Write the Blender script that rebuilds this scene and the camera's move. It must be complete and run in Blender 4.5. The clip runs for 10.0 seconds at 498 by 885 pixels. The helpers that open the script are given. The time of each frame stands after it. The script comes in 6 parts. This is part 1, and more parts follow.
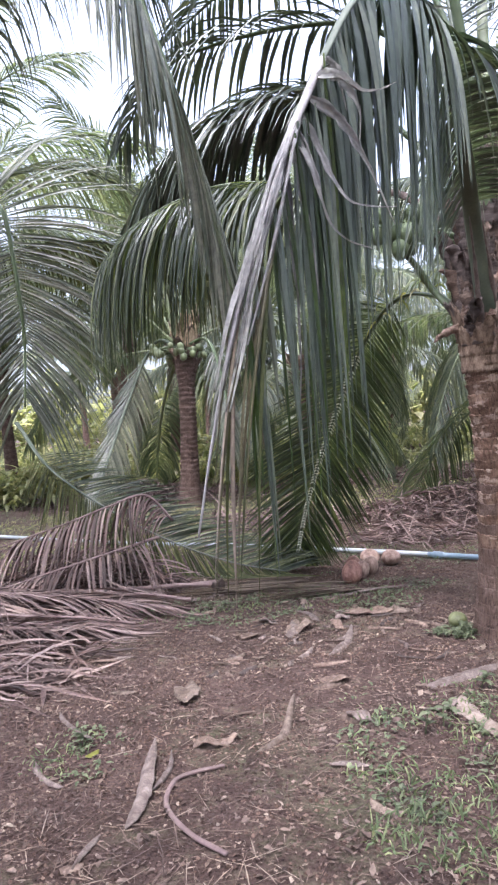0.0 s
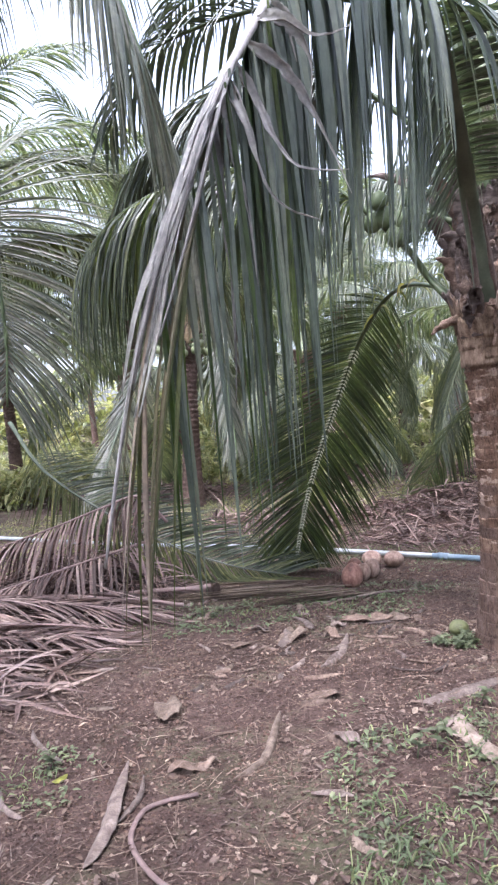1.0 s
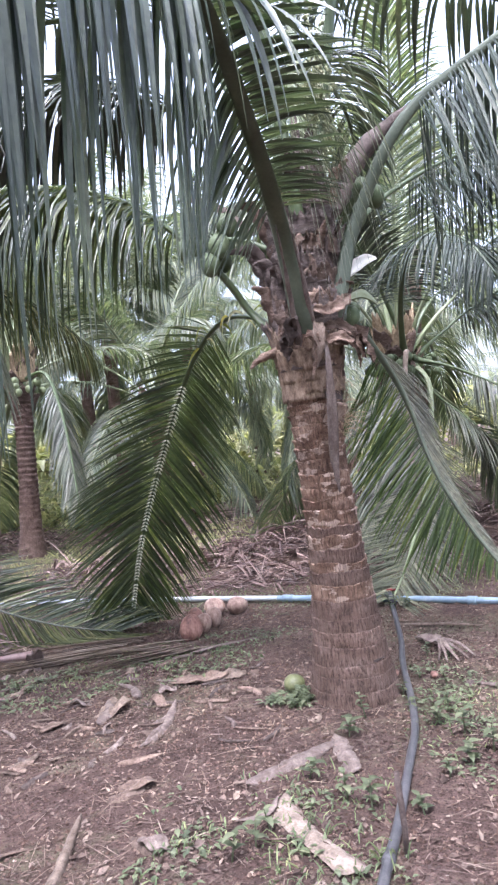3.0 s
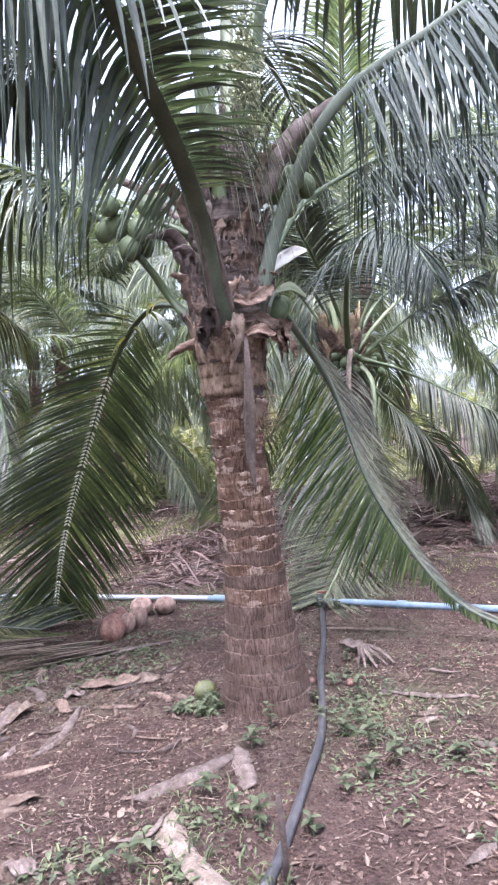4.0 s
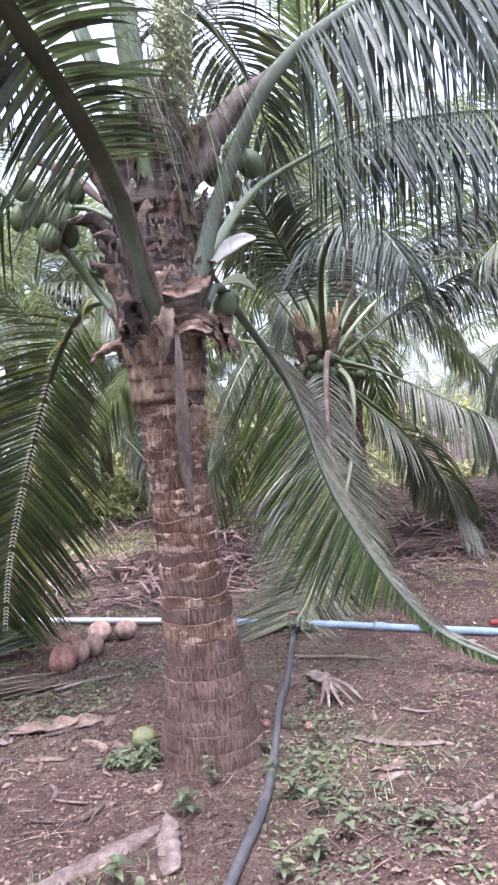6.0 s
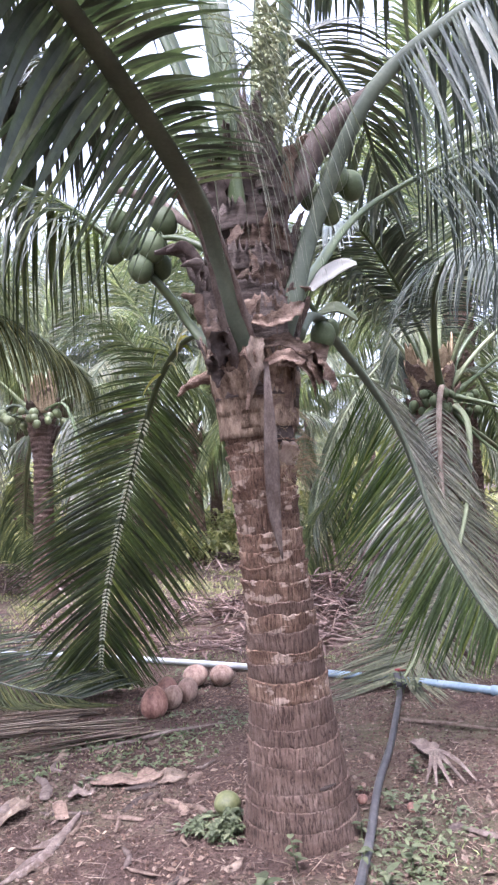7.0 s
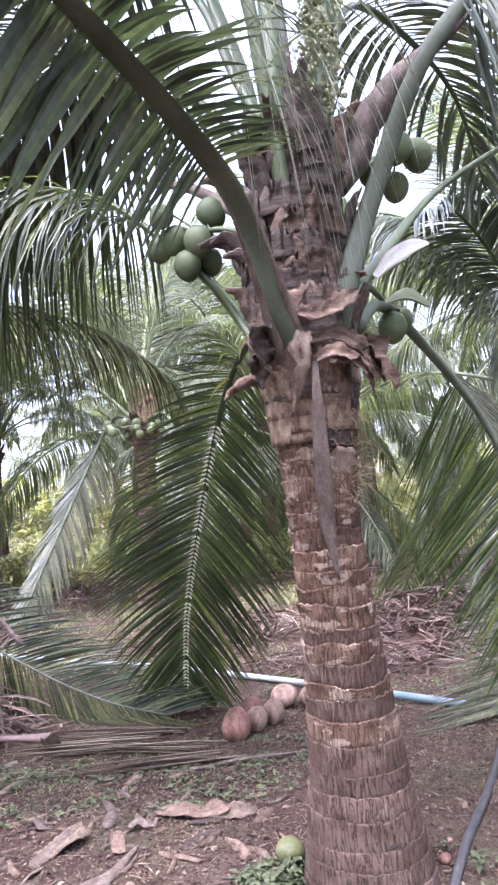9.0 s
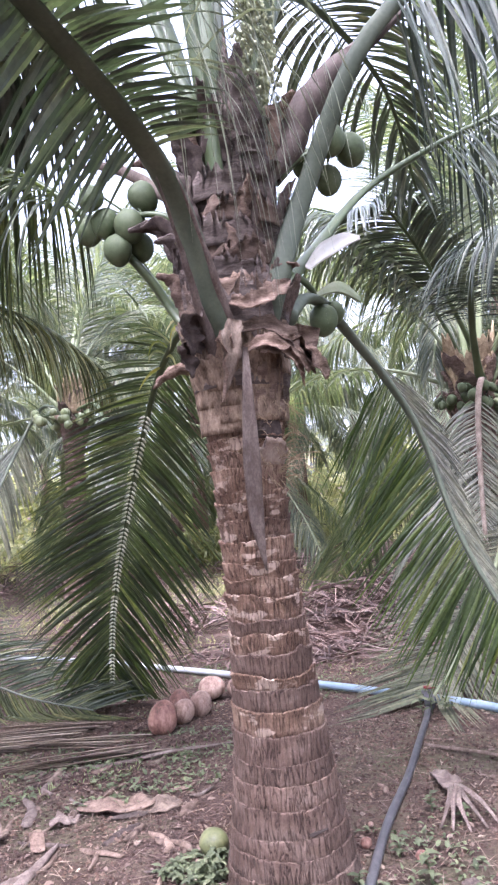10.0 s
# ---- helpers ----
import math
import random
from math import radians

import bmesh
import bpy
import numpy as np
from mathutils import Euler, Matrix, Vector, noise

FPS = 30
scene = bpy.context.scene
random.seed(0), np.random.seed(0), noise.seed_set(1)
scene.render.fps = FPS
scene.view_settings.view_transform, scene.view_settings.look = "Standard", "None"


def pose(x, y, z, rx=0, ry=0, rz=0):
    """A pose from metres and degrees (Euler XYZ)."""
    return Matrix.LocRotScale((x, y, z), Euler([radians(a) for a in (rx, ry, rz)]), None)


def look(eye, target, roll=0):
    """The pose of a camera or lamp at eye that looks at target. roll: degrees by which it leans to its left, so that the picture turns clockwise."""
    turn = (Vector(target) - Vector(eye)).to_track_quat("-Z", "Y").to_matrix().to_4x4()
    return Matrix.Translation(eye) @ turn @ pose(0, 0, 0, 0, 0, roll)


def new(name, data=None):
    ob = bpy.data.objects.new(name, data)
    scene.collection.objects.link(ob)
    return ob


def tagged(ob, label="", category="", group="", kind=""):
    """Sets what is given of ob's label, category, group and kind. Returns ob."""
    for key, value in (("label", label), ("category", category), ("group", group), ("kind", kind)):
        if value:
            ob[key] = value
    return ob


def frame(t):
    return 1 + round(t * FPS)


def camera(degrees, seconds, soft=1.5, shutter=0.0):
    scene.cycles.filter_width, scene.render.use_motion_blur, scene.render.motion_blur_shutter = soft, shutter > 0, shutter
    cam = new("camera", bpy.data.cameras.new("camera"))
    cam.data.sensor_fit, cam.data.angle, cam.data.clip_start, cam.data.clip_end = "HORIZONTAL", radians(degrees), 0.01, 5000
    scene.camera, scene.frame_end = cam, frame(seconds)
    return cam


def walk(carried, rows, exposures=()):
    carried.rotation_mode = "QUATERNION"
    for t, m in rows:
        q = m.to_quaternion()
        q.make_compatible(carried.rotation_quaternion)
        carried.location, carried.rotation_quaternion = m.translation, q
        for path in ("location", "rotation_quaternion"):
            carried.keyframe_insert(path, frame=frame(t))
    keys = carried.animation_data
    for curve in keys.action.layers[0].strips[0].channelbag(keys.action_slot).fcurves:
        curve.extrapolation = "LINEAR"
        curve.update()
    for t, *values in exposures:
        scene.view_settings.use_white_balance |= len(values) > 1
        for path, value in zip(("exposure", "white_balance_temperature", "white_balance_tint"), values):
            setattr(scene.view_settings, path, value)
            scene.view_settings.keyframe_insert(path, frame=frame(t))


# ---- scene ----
cam = camera(39.9, 10.0, 2.4)
METRES, EYE, TILT, LEAN, TURN = 2.517, 1.5, 0.0, 0.0, 0.0
ROWS = [
    (0.0, 0.0, 0.0, 0.0, -0.12, -1.64, 4.13),
    (0.5, 0.0242, 0.0443, -0.0015, -0.25, -1.11, 4.18),
    (1.0, 0.0637, 0.0942, 0.0017, 0.89, -1.86, 4.59),
    (1.5, 0.0974, 0.139, -0.0034, -1.47, -2.43, 4.04),
    (2.0, 0.1218, 0.1926, 0.0041, -4.99, 0.32, 4.14),
    (2.5, 0.148, 0.2327, 0.0055, -8.72, 0.49, 6.43),
    (4.0, 0.3093, 0.3042, -0.008, -13.66, -0.43, 4.5),
    (4.5, 0.3437, 0.3553, -0.0098, -15.88, 1.19, 5.32),
    (5.0, 0.3735, 0.3993, -0.0147, -15.96, -0.23, 5.8),
    (6.5, 0.5103, 0.5025, -0.0042, -9.56, 0.79, 4.53),
    (7.0, 0.5287, 0.5567, -0.0046, -4.25, 3.94, 4.42),
    (7.5, 0.5573, 0.5959, -0.0066, -2.81, 3.03, 6.19),
    (8.0, 0.6059, 0.6349, -0.0049, 2.23, 4.42, 5.61),
    (8.5, 0.6421, 0.6612, -0.0047, 5.96, 3.66, 5.64),
    (9.0, 0.6493, 0.678, -0.0032, 5.97, 5.27, 4.96),
    (9.5, 0.6543, 0.6929, -0.0057, 2.98, 5.38, 4.94),
    (10.0, 0.6534, 0.6889, -0.0091, 0.29, 4.28, 4.61),
]
LIGHT = [(0.0, 2.36, 5690, 17.5), (2.5, 2.68, 5580, 18.5), (4.5, 2.74, 5500, 22.5), (7.0, 2.81, 5620, 23.5), (10.0, 2.93, 5620, 25)]
walk(cam, [(t, pose(0, 0, EYE, TILT, LEAN, TURN) @ pose(METRES * x, METRES * y, METRES * z, 90 + pitch, roll, yaw)) for t, x, y, z, yaw, pitch, roll in ROWS], LIGHT)

# ---- world and sun: a bright overcast sky ----
world = bpy.data.worlds.new("overcast_sky")
scene.world = world
world.use_nodes = True
wn, wl = world.node_tree.nodes, world.node_tree.links
sky = wn.new("ShaderNodeTexSky")
sky.sky_type, sky.sun_disc = "NISHITA", False
sky.sun_elevation, sky.sun_rotation = radians(70), radians(209)
sky.dust_density, sky.air_density, sky.ozone_density = 6.0, 1.0, 1.0
pale = wn.new("ShaderNodeHueSaturation")
pale.inputs["Saturation"].default_value = 0.45
wl.new(sky.outputs["Color"], pale.inputs["Color"])
wl.new(pale.outputs["Color"], wn["Background"].inputs["Color"])
wn["Background"].inputs["Strength"].default_value = 0.15
sun = new("sun", bpy.data.lights.new("sun", "SUN"))
sun.data.energy, sun.data.angle, sun.data.color = 0.6, radians(25), (1.0, 0.97, 0.92)
sun.matrix_world = look((0, 0, 0), (0.17, 0.3, -0.94))


# ---- materials ----
def shader(name):
    m = bpy.data.materials.new(name)
    m.use_nodes = True
    return m, m.node_tree.nodes, m.node_tree.links, m.node_tree.nodes["Principled BSDF"]


def ramp(n, stops):
    r = n.new("ShaderNodeValToRGB")
    el = r.color_ramp.elements
    while len(el) < len(stops):
        el.new(0.5)
    for e, (p, c) in zip(el, stops):
        e.position, e.color = p, (*c, 1)
    return r


def noise_tex(n, l, scale, detail=6, rough=0.6, stretch=(1, 1, 1), space="Object"):
    co, mp, tx = n.new("ShaderNodeTexCoord"), n.new("ShaderNodeMapping"), n.new("ShaderNodeTexNoise")
    mp.inputs["Scale"].default_value = stretch
    tx.inputs["Scale"].default_value, tx.inputs["Detail"].default_value, tx.inputs["Roughness"].default_value = scale, detail, rough
    l.new(co.outputs[space], mp.inputs["Vector"])
    l.new(mp.outputs["Vector"], tx.inputs["Vector"])
    return tx


def math_node(n, l, op, a, b):
    m = n.new("ShaderNodeMath")
    m.operation = op
    for i, v in enumerate((a, b)):
        if isinstance(v, (int, float)):
            m.inputs[i].default_value = v
        else:
            l.new(v, m.inputs[i])
    return m.outputs[0]


def blend(n, l, fac, a, b, kind="MIX"):
    m = n.new("ShaderNodeMix")
    m.data_type, m.blend_type = "RGBA", kind
    for key, v in ((0, fac), (6, a), (7, b)):
        if isinstance(v, (int, float)):
            m.inputs[key].default_value = v
        elif isinstance(v, tuple):
            m.inputs[key].default_value = (*v, 1)
        else:
            l.new(v, m.inputs[key])
    return m.outputs[2]


def chance(n, l):
    """One number a piece: by object and by island."""
    g, o = n.new("ShaderNodeNewGeometry"), n.new("ShaderNodeObjectInfo")
    return math_node(n, l, "FRACT", math_node(n, l, "ADD", g.outputs["Random Per Island"], o.outputs["Random"]), 0)


def leaf_material(name, stops, trans, rough=0.4, through_part=0.3, grain=30.0, gloss=0.5):
    """Leaf blade: colour by piece, mottling along it, waxy gloss and light that shines through."""
    m, n, l, p = shader(name)
    piece = ramp(n, stops)
    l.new(chance(n, l), piece.inputs["Fac"])
    tx = noise_tex(n, l, grain, 5, 0.65)
    big = noise_tex(n, l, 3.0, 3, 0.5)
    dark = ramp(n, [(0.3, (0.62, 0.62, 0.62)), (0.7, (1.25, 1.22, 1.15))])
    l.new(tx.outputs["Fac"], dark.inputs["Fac"])
    dark2 = ramp(n, [(0.3, (0.75, 0.75, 0.78)), (0.7, (1.2, 1.2, 1.1))])
    l.new(big.outputs["Fac"], dark2.inputs["Fac"])
    col = blend(n, l, 1.0, blend(n, l, 1.0, piece.outputs["Color"], dark.outputs["Color"], "MULTIPLY"), dark2.outputs["Color"], "MULTIPLY")
    l.new(col, p.inputs["Base Color"])
    p.inputs["Roughness"].default_value = rough
    p.inputs["Specular IOR Level"].default_value = gloss
    b = n.new("ShaderNodeBump")
    b.inputs["Strength"].default_value, b.inputs["Distance"].default_value = 0.25, 0.004
    l.new(tx.outputs["Fac"], b.inputs["Height"])
    l.new(b.outputs["Normal"], p.inputs["Normal"])
    if through_part:
        t, mix = n.new("ShaderNodeBsdfTranslucent"), n.new("ShaderNodeMixShader")
        l.new(blend(n, l, 1.0, col, trans, "MULTIPLY"), t.inputs["Color"])
        mix.inputs[0].default_value = through_part
        l.new(p.outputs[0], mix.inputs[1])
        l.new(t.outputs[0], mix.inputs[2])
        l.new(mix.outputs[0], n["Material Output"].inputs["Surface"])
    return m


def rough_material(name, stops, scale=12.0, rough=0.85, bump=0.5, dist=0.01, stretch=(1, 1, 1), fine=90.0, piece=0.25, gloss=0.3, metal=0.0):
    """Two scales of noise in colour and relief, with some change from piece to piece."""
    m, n, l, p = shader(name)
    a, b = noise_tex(n, l, scale, 6, 0.62, stretch), noise_tex(n, l, fine, 4, 0.7, stretch)
    h = math_node(n, l, "ADD", math_node(n, l, "MULTIPLY", a.outputs["Fac"], 0.65), math_node(n, l, "MULTIPLY", b.outputs["Fac"], 0.35))
    c = ramp(n, stops)
    l.new(h, c.inputs["Fac"])
    v = ramp(n, [(0.0, (1 - piece,) * 3), (1.0, (1 + piece,) * 3)])
    l.new(chance(n, l), v.inputs["Fac"])
    l.new(blend(n, l, 1.0, c.outputs["Color"], v.outputs["Color"], "MULTIPLY"), p.inputs["Base Color"])
    p.inputs["Roughness"].default_value, p.inputs["Specular IOR Level"].default_value, p.inputs["Metallic"].default_value = rough, gloss, metal
    k = n.new("ShaderNodeBump")
    k.inputs["Strength"].default_value, k.inputs["Distance"].default_value = bump, dist
    l.new(h, k.inputs["Height"])
    l.new(k.outputs["Normal"], p.inputs["Normal"])
    return m


LEAF = leaf_material("palm_leaf", [(0.0, (0.034, 0.046, 0.034)), (0.45, (0.054, 0.069, 0.05)), (0.8, (0.08, 0.098, 0.07)), (1.0, (0.14, 0.145, 0.1))], (1.8, 1.9, 1.0), 0.34, 0.07, gloss=0.8)
LEAF_BLUE = leaf_material("palm_leaf_waxy_blue_green", [(0.0, (0.034, 0.047, 0.038)), (0.45, (0.052, 0.068, 0.056)), (0.8, (0.078, 0.095, 0.078)), (1.0, (0.125, 0.135, 0.11))], (1.8, 1.95, 1.1), 0.52, 0.08, gloss=0.3)
LEAF_OLD = leaf_material("palm_leaf_old_olive", [(0.0, (0.024, 0.034, 0.022)), (0.45, (0.04, 0.053, 0.033)), (0.8, (0.066, 0.08, 0.047)), (1.0, (0.14, 0.15, 0.08))], (2.4, 2.7, 0.9), 0.4, 0.3, gloss=0.6)
LEAF_LIT = leaf_material("palm_leaf_light_green", [(0.0, (0.024, 0.039, 0.013)), (0.45, (0.042, 0.063, 0.022)), (0.8, (0.068, 0.094, 0.033)), (1.0, (0.145, 0.158, 0.065))], (2.3, 2.7, 0.8), 0.46, 0.32, gloss=0.35)
LEAF_CURTAIN = leaf_material("palm_leaf_hanging", [(0.0, (0.042, 0.058, 0.044)), (0.45, (0.066, 0.086, 0.066)), (0.8, (0.095, 0.118, 0.09)), (1.0, (0.15, 0.165, 0.125))], (1.7, 1.95, 0.9), 0.45, 0.1, gloss=0.6)
LEAF_MATTE = leaf_material("palm_leaf_dull_olive", [(0.0, (0.03, 0.036, 0.018)), (0.45, (0.05, 0.058, 0.027)), (0.8, (0.08, 0.088, 0.04)), (1.0, (0.16, 0.155, 0.075))], (2.4, 2.3, 1.0), 0.6, 0.2, gloss=0.15)
LEAF_STRAW = leaf_material("palm_leaf_pale_olive", [(0.0, (0.06, 0.066, 0.044)), (0.5, (0.105, 0.11, 0.074)), (1.0, (0.18, 0.178, 0.125))], (1.6, 1.7, 1.0), 0.55, 0.15, gloss=0.3)
LEAF_SILVER = leaf_material("palm_leaf_folded_pale", [(0.0, (0.12, 0.126, 0.1)), (0.5, (0.185, 0.19, 0.155)), (1.0, (0.27, 0.27, 0.23))], (1.4, 1.5, 1.0), 0.42, 0.15)
STRAND = leaf_material("thin_pale_leaflet", [(0.0, (0.13, 0.15, 0.11)), (0.5, (0.2, 0.215, 0.165)), (1.0, (0.29, 0.3, 0.24))], (1.4, 1.5, 1.0), 0.45, 0.2)
# Yellow-green leaf made extra pale: sunlight is painted into its base colour.
LEAF_SUN_PAINTED = leaf_material("leaf_with_painted_sunlight", [(0.0, (0.15, 0.17, 0.085)), (0.5, (0.25, 0.265, 0.145)), (1.0, (0.41, 0.395, 0.245))], (1.6, 1.6, 1.0), 0.5, 0.48)
# Back-row leaves: distance haze is put into the paler base colour, less in the second.
LEAF_HAZE = leaf_material("palm_leaf_haze_paled", [(0.0, (0.1, 0.122, 0.084)), (0.5, (0.145, 0.167, 0.115)), (1.0, (0.23, 0.236, 0.165))], (1.75, 1.85, 1.1), 0.42, 0.34, gloss=0.6)
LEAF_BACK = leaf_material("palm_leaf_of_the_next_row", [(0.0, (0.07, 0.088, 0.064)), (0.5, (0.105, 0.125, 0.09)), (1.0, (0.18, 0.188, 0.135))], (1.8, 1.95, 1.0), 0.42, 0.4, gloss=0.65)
LEAF_YELLOW = leaf_material("palm_leaf_yellowing", [(0.0, (0.14, 0.17, 0.04)), (0.6, (0.26, 0.25, 0.05)), (1.0, (0.42, 0.36, 0.06))], (1.8, 1.8, 0.8), 0.45, 0.35)
LEAF_GREY = leaf_material("palm_leaf_withered_grey", [(0.0, (0.2, 0.19, 0.19)), (0.5, (0.31, 0.3, 0.3)), (1.0, (0.44, 0.43, 0.42))], (1.2, 1.1, 1.0), 0.6, 0.15, 60)
LEAF_WILT = leaf_material("palm_leaf_wilting_olive_brown", [(0.0, (0.06, 0.055, 0.03)), (0.5, (0.1, 0.088, 0.05)), (1.0, (0.17, 0.14, 0.09))], (1.4, 1.3, 1.0), 0.55, 0.15, 50, 0.3)
LEAF_FADED = leaf_material("palm_leaf_fading", [(0.0, (0.07, 0.085, 0.06)), (0.5, (0.12, 0.13, 0.1)), (1.0, (0.2, 0.2, 0.17))], (1.5, 1.6, 1.0), 0.45, 0.2)
LEAF_DEAD = leaf_material("palm_leaf_dead_brown", [(0.0, (0.045, 0.027, 0.024)), (0.4, (0.11, 0.07, 0.064)), (0.8, (0.205, 0.142, 0.132)), (1.0, (0.34, 0.262, 0.245))], (1.3, 1.1, 1.0), 0.7, 0.12, 50)
STRAW = leaf_material("straw_dry_leaflet", [(0.0, (0.11, 0.08, 0.065)), (0.5, (0.21, 0.16, 0.13)), (1.0, (0.36, 0.3, 0.245))], (1.2, 1.1, 1.0), 0.75, 0.08, 50)
WEED = leaf_material("weed_leaf", [(0.0, (0.07, 0.086, 0.046)), (0.6, (0.112, 0.132, 0.074)), (1.0, (0.17, 0.188, 0.112))], (1.5, 1.7, 1.0), 0.6, 0.22)
GRASS = leaf_material("grass_blade", [(0.0, (0.08, 0.11, 0.055)), (0.6, (0.145, 0.185, 0.095)), (1.0, (0.26, 0.275, 0.15))], (1.6, 1.8, 1.0), 0.6, 0.25)
RACHIS = rough_material("green_frond_stalk", [(0.25, (0.042, 0.058, 0.022)), (0.5, (0.072, 0.098, 0.04)), (0.75, (0.11, 0.128, 0.065))], 5, 0.45, 0.2, 0.003, (1, 1, 1), 120, 0.12, 0.5)
RACHIS_BROWN = rough_material("olive_brown_frond_stalk", [(0.3, (0.05, 0.062, 0.04)), (0.5, (0.083, 0.1, 0.066)), (0.7, (0.13, 0.148, 0.1))], 4, 0.65, 0.3, 0.003, (1, 1, 1), 60, 0.12, 0.5)
RACHIS_PALE = rough_material("pale_green_frond_stalk", [(0.25, (0.12, 0.15, 0.07)), (0.5, (0.2, 0.23, 0.12)), (0.75, (0.3, 0.31, 0.19))], 5, 0.5, 0.2, 0.003, (1, 1, 1), 120, 0.15, 0.5)
RACHIS_CREAM = rough_material("cream_leaflet_bases", [(0.3, (0.3, 0.31, 0.2)), (0.47, (0.55, 0.55, 0.42)), (0.7, (0.75, 0.74, 0.62))], 60, 0.55, 0.3, 0.003, (1, 1, 1), 160, 0.1, 0.5)
RACHIS_GREY = rough_material("grey_dead_stalk", [(0.25, (0.16, 0.145, 0.14)), (0.5, (0.3, 0.28, 0.27)), (0.75, (0.42, 0.4, 0.39))], 14, 0.75, 0.5, 0.004, (1, 1, 1), 110, 0.15)
RACHIS_DEAD = rough_material("dead_brown_stalk", [(0.25, (0.09, 0.06, 0.055)), (0.5, (0.18, 0.125, 0.115)), (0.75, (0.29, 0.22, 0.2))], 9, 0.8, 0.5, 0.005, (1, 1, 1), 110, 0.2)
SHEATH = rough_material("fibrous_brown_leaf_sheath", [(0.32, (0.036, 0.022, 0.016)), (0.46, (0.11, 0.072, 0.054)), (0.58, (0.19, 0.134, 0.104)), (0.72, (0.29, 0.222, 0.178))], 16, 0.85, 1.0, 0.014, (1, 1, 2.6), 120, 0.5)
CLOTH = rough_material("woven_fibre_sheath", [(0.34, (0.05, 0.037, 0.032)), (0.47, (0.115, 0.088, 0.078)), (0.57, (0.18, 0.142, 0.126)), (0.7, (0.27, 0.222, 0.2))], 9, 0.9, 1.0, 0.02, (1, 1, 5.0), 85, 0.3)
OCHRE = rough_material("ochre_fibre_sheath", [(0.34, (0.05, 0.032, 0.022)), (0.46, (0.155, 0.106, 0.074)), (0.58, (0.275, 0.2, 0.145)), (0.72, (0.42, 0.33, 0.25))], 26, 0.9, 1.0, 0.014, (1, 1, 0.45), 150, 0.35)
SCAR = rough_material("pale_leaf_scar", [(0.3, (0.2, 0.135, 0.1)), (0.46, (0.32, 0.235, 0.185)), (0.58, (0.42, 0.325, 0.265)), (0.72, (0.52, 0.43, 0.36))], 24, 0.85, 0.7, 0.006, (1, 1, 0.6), 150, 0.3)
FIBRE = rough_material("tan_trunk_fibre", [(0.3, (0.12, 0.085, 0.05)), (0.5, (0.28, 0.205, 0.125)), (0.7, (0.45, 0.35, 0.23))], 30, 0.9, 0.4, 0.004, (1, 1, 1), 200, 0.25)
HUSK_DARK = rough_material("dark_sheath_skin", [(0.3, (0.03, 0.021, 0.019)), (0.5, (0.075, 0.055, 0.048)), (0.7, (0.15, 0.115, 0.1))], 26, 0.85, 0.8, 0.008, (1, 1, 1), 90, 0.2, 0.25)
HUSK = rough_material("dry_coconut_husk", [(0.36, (0.06, 0.029, 0.023)), (0.5, (0.18, 0.09, 0.068)), (0.64, (0.32, 0.19, 0.148))], 13, 0.65, 0.6, 0.01, (1, 1, 0.5), 70, 0.2, 0.4)
HUSK_PALE = rough_material("pale_coconut_husk", [(0.36, (0.1, 0.055, 0.042)), (0.5, (0.27, 0.175, 0.135)), (0.64, (0.43, 0.315, 0.255))], 13, 0.7, 0.6, 0.01, (1, 1, 0.5), 70, 0.15, 0.4)
NUT_FALLEN = rough_material("yellow_green_coconut_skin", [(0.3, (0.05, 0.048, 0.022)), (0.45, (0.1, 0.108, 0.042)), (0.7, (0.165, 0.165, 0.08))], 16, 0.55, 0.25, 0.003, (1, 1, 1), 60, 0.1, 0.5)
NUT = rough_material("green_coconut_skin", [(0.3, (0.047, 0.062, 0.03)), (0.5, (0.084, 0.108, 0.053)), (0.7, (0.13, 0.15, 0.082))], 11, 0.6, 0.25, 0.004, (1, 1, 1), 60, 0.2, 0.3)
NUT_PALE = rough_material("pale_green_coconut_skin", [(0.25, (0.1, 0.122, 0.055)), (0.5, (0.17, 0.195, 0.095)), (0.75, (0.27, 0.285, 0.155))], 7, 0.45, 0.15, 0.003, (1, 1, 1), 60, 0.2, 0.5)
BRACT = rough_material("dry_woody_bract", [(0.3, (0.05, 0.034, 0.028)), (0.46, (0.115, 0.085, 0.072)), (0.58, (0.19, 0.148, 0.128)), (0.72, (0.29, 0.24, 0.21))], 18, 0.8, 0.7, 0.006, (1, 1, 0.5), 150, 0.25)
BRACT_BLEACHED = rough_material("bleached_dry_bract", [(0.3, (0.07, 0.05, 0.038)), (0.46, (0.185, 0.14, 0.11)), (0.58, (0.3, 0.24, 0.195)), (0.72, (0.42, 0.355, 0.295))], 14, 0.75, 0.7, 0.006, (1, 1, 0.6), 110, 0.1)
BRACT_PALE = rough_material("pale_dry_bract", [(0.32, (0.04, 0.027, 0.02)), (0.46, (0.125, 0.09, 0.068)), (0.58, (0.205, 0.153, 0.12)), (0.72, (0.32, 0.255, 0.205))], 22, 0.8, 0.8, 0.007, (1, 1, 0.6), 130, 0.3)
PIPE = rough_material("faded_blue_pvc", [(0.25, (0.11, 0.165, 0.215)), (0.5, (0.18, 0.245, 0.3)), (0.75, (0.31, 0.36, 0.4))], 9, 0.5, 0.15, 0.002, (1, 1, 1), 60, 0.08, 0.5)
PIPE_WHITE = rough_material("bleached_pvc", [(0.3, (0.2, 0.225, 0.235)), (0.5, (0.34, 0.36, 0.37)), (0.7, (0.48, 0.49, 0.49))], 5, 0.5, 0.1, 0.002, (1, 1, 1), 60, 0.08, 0.5)
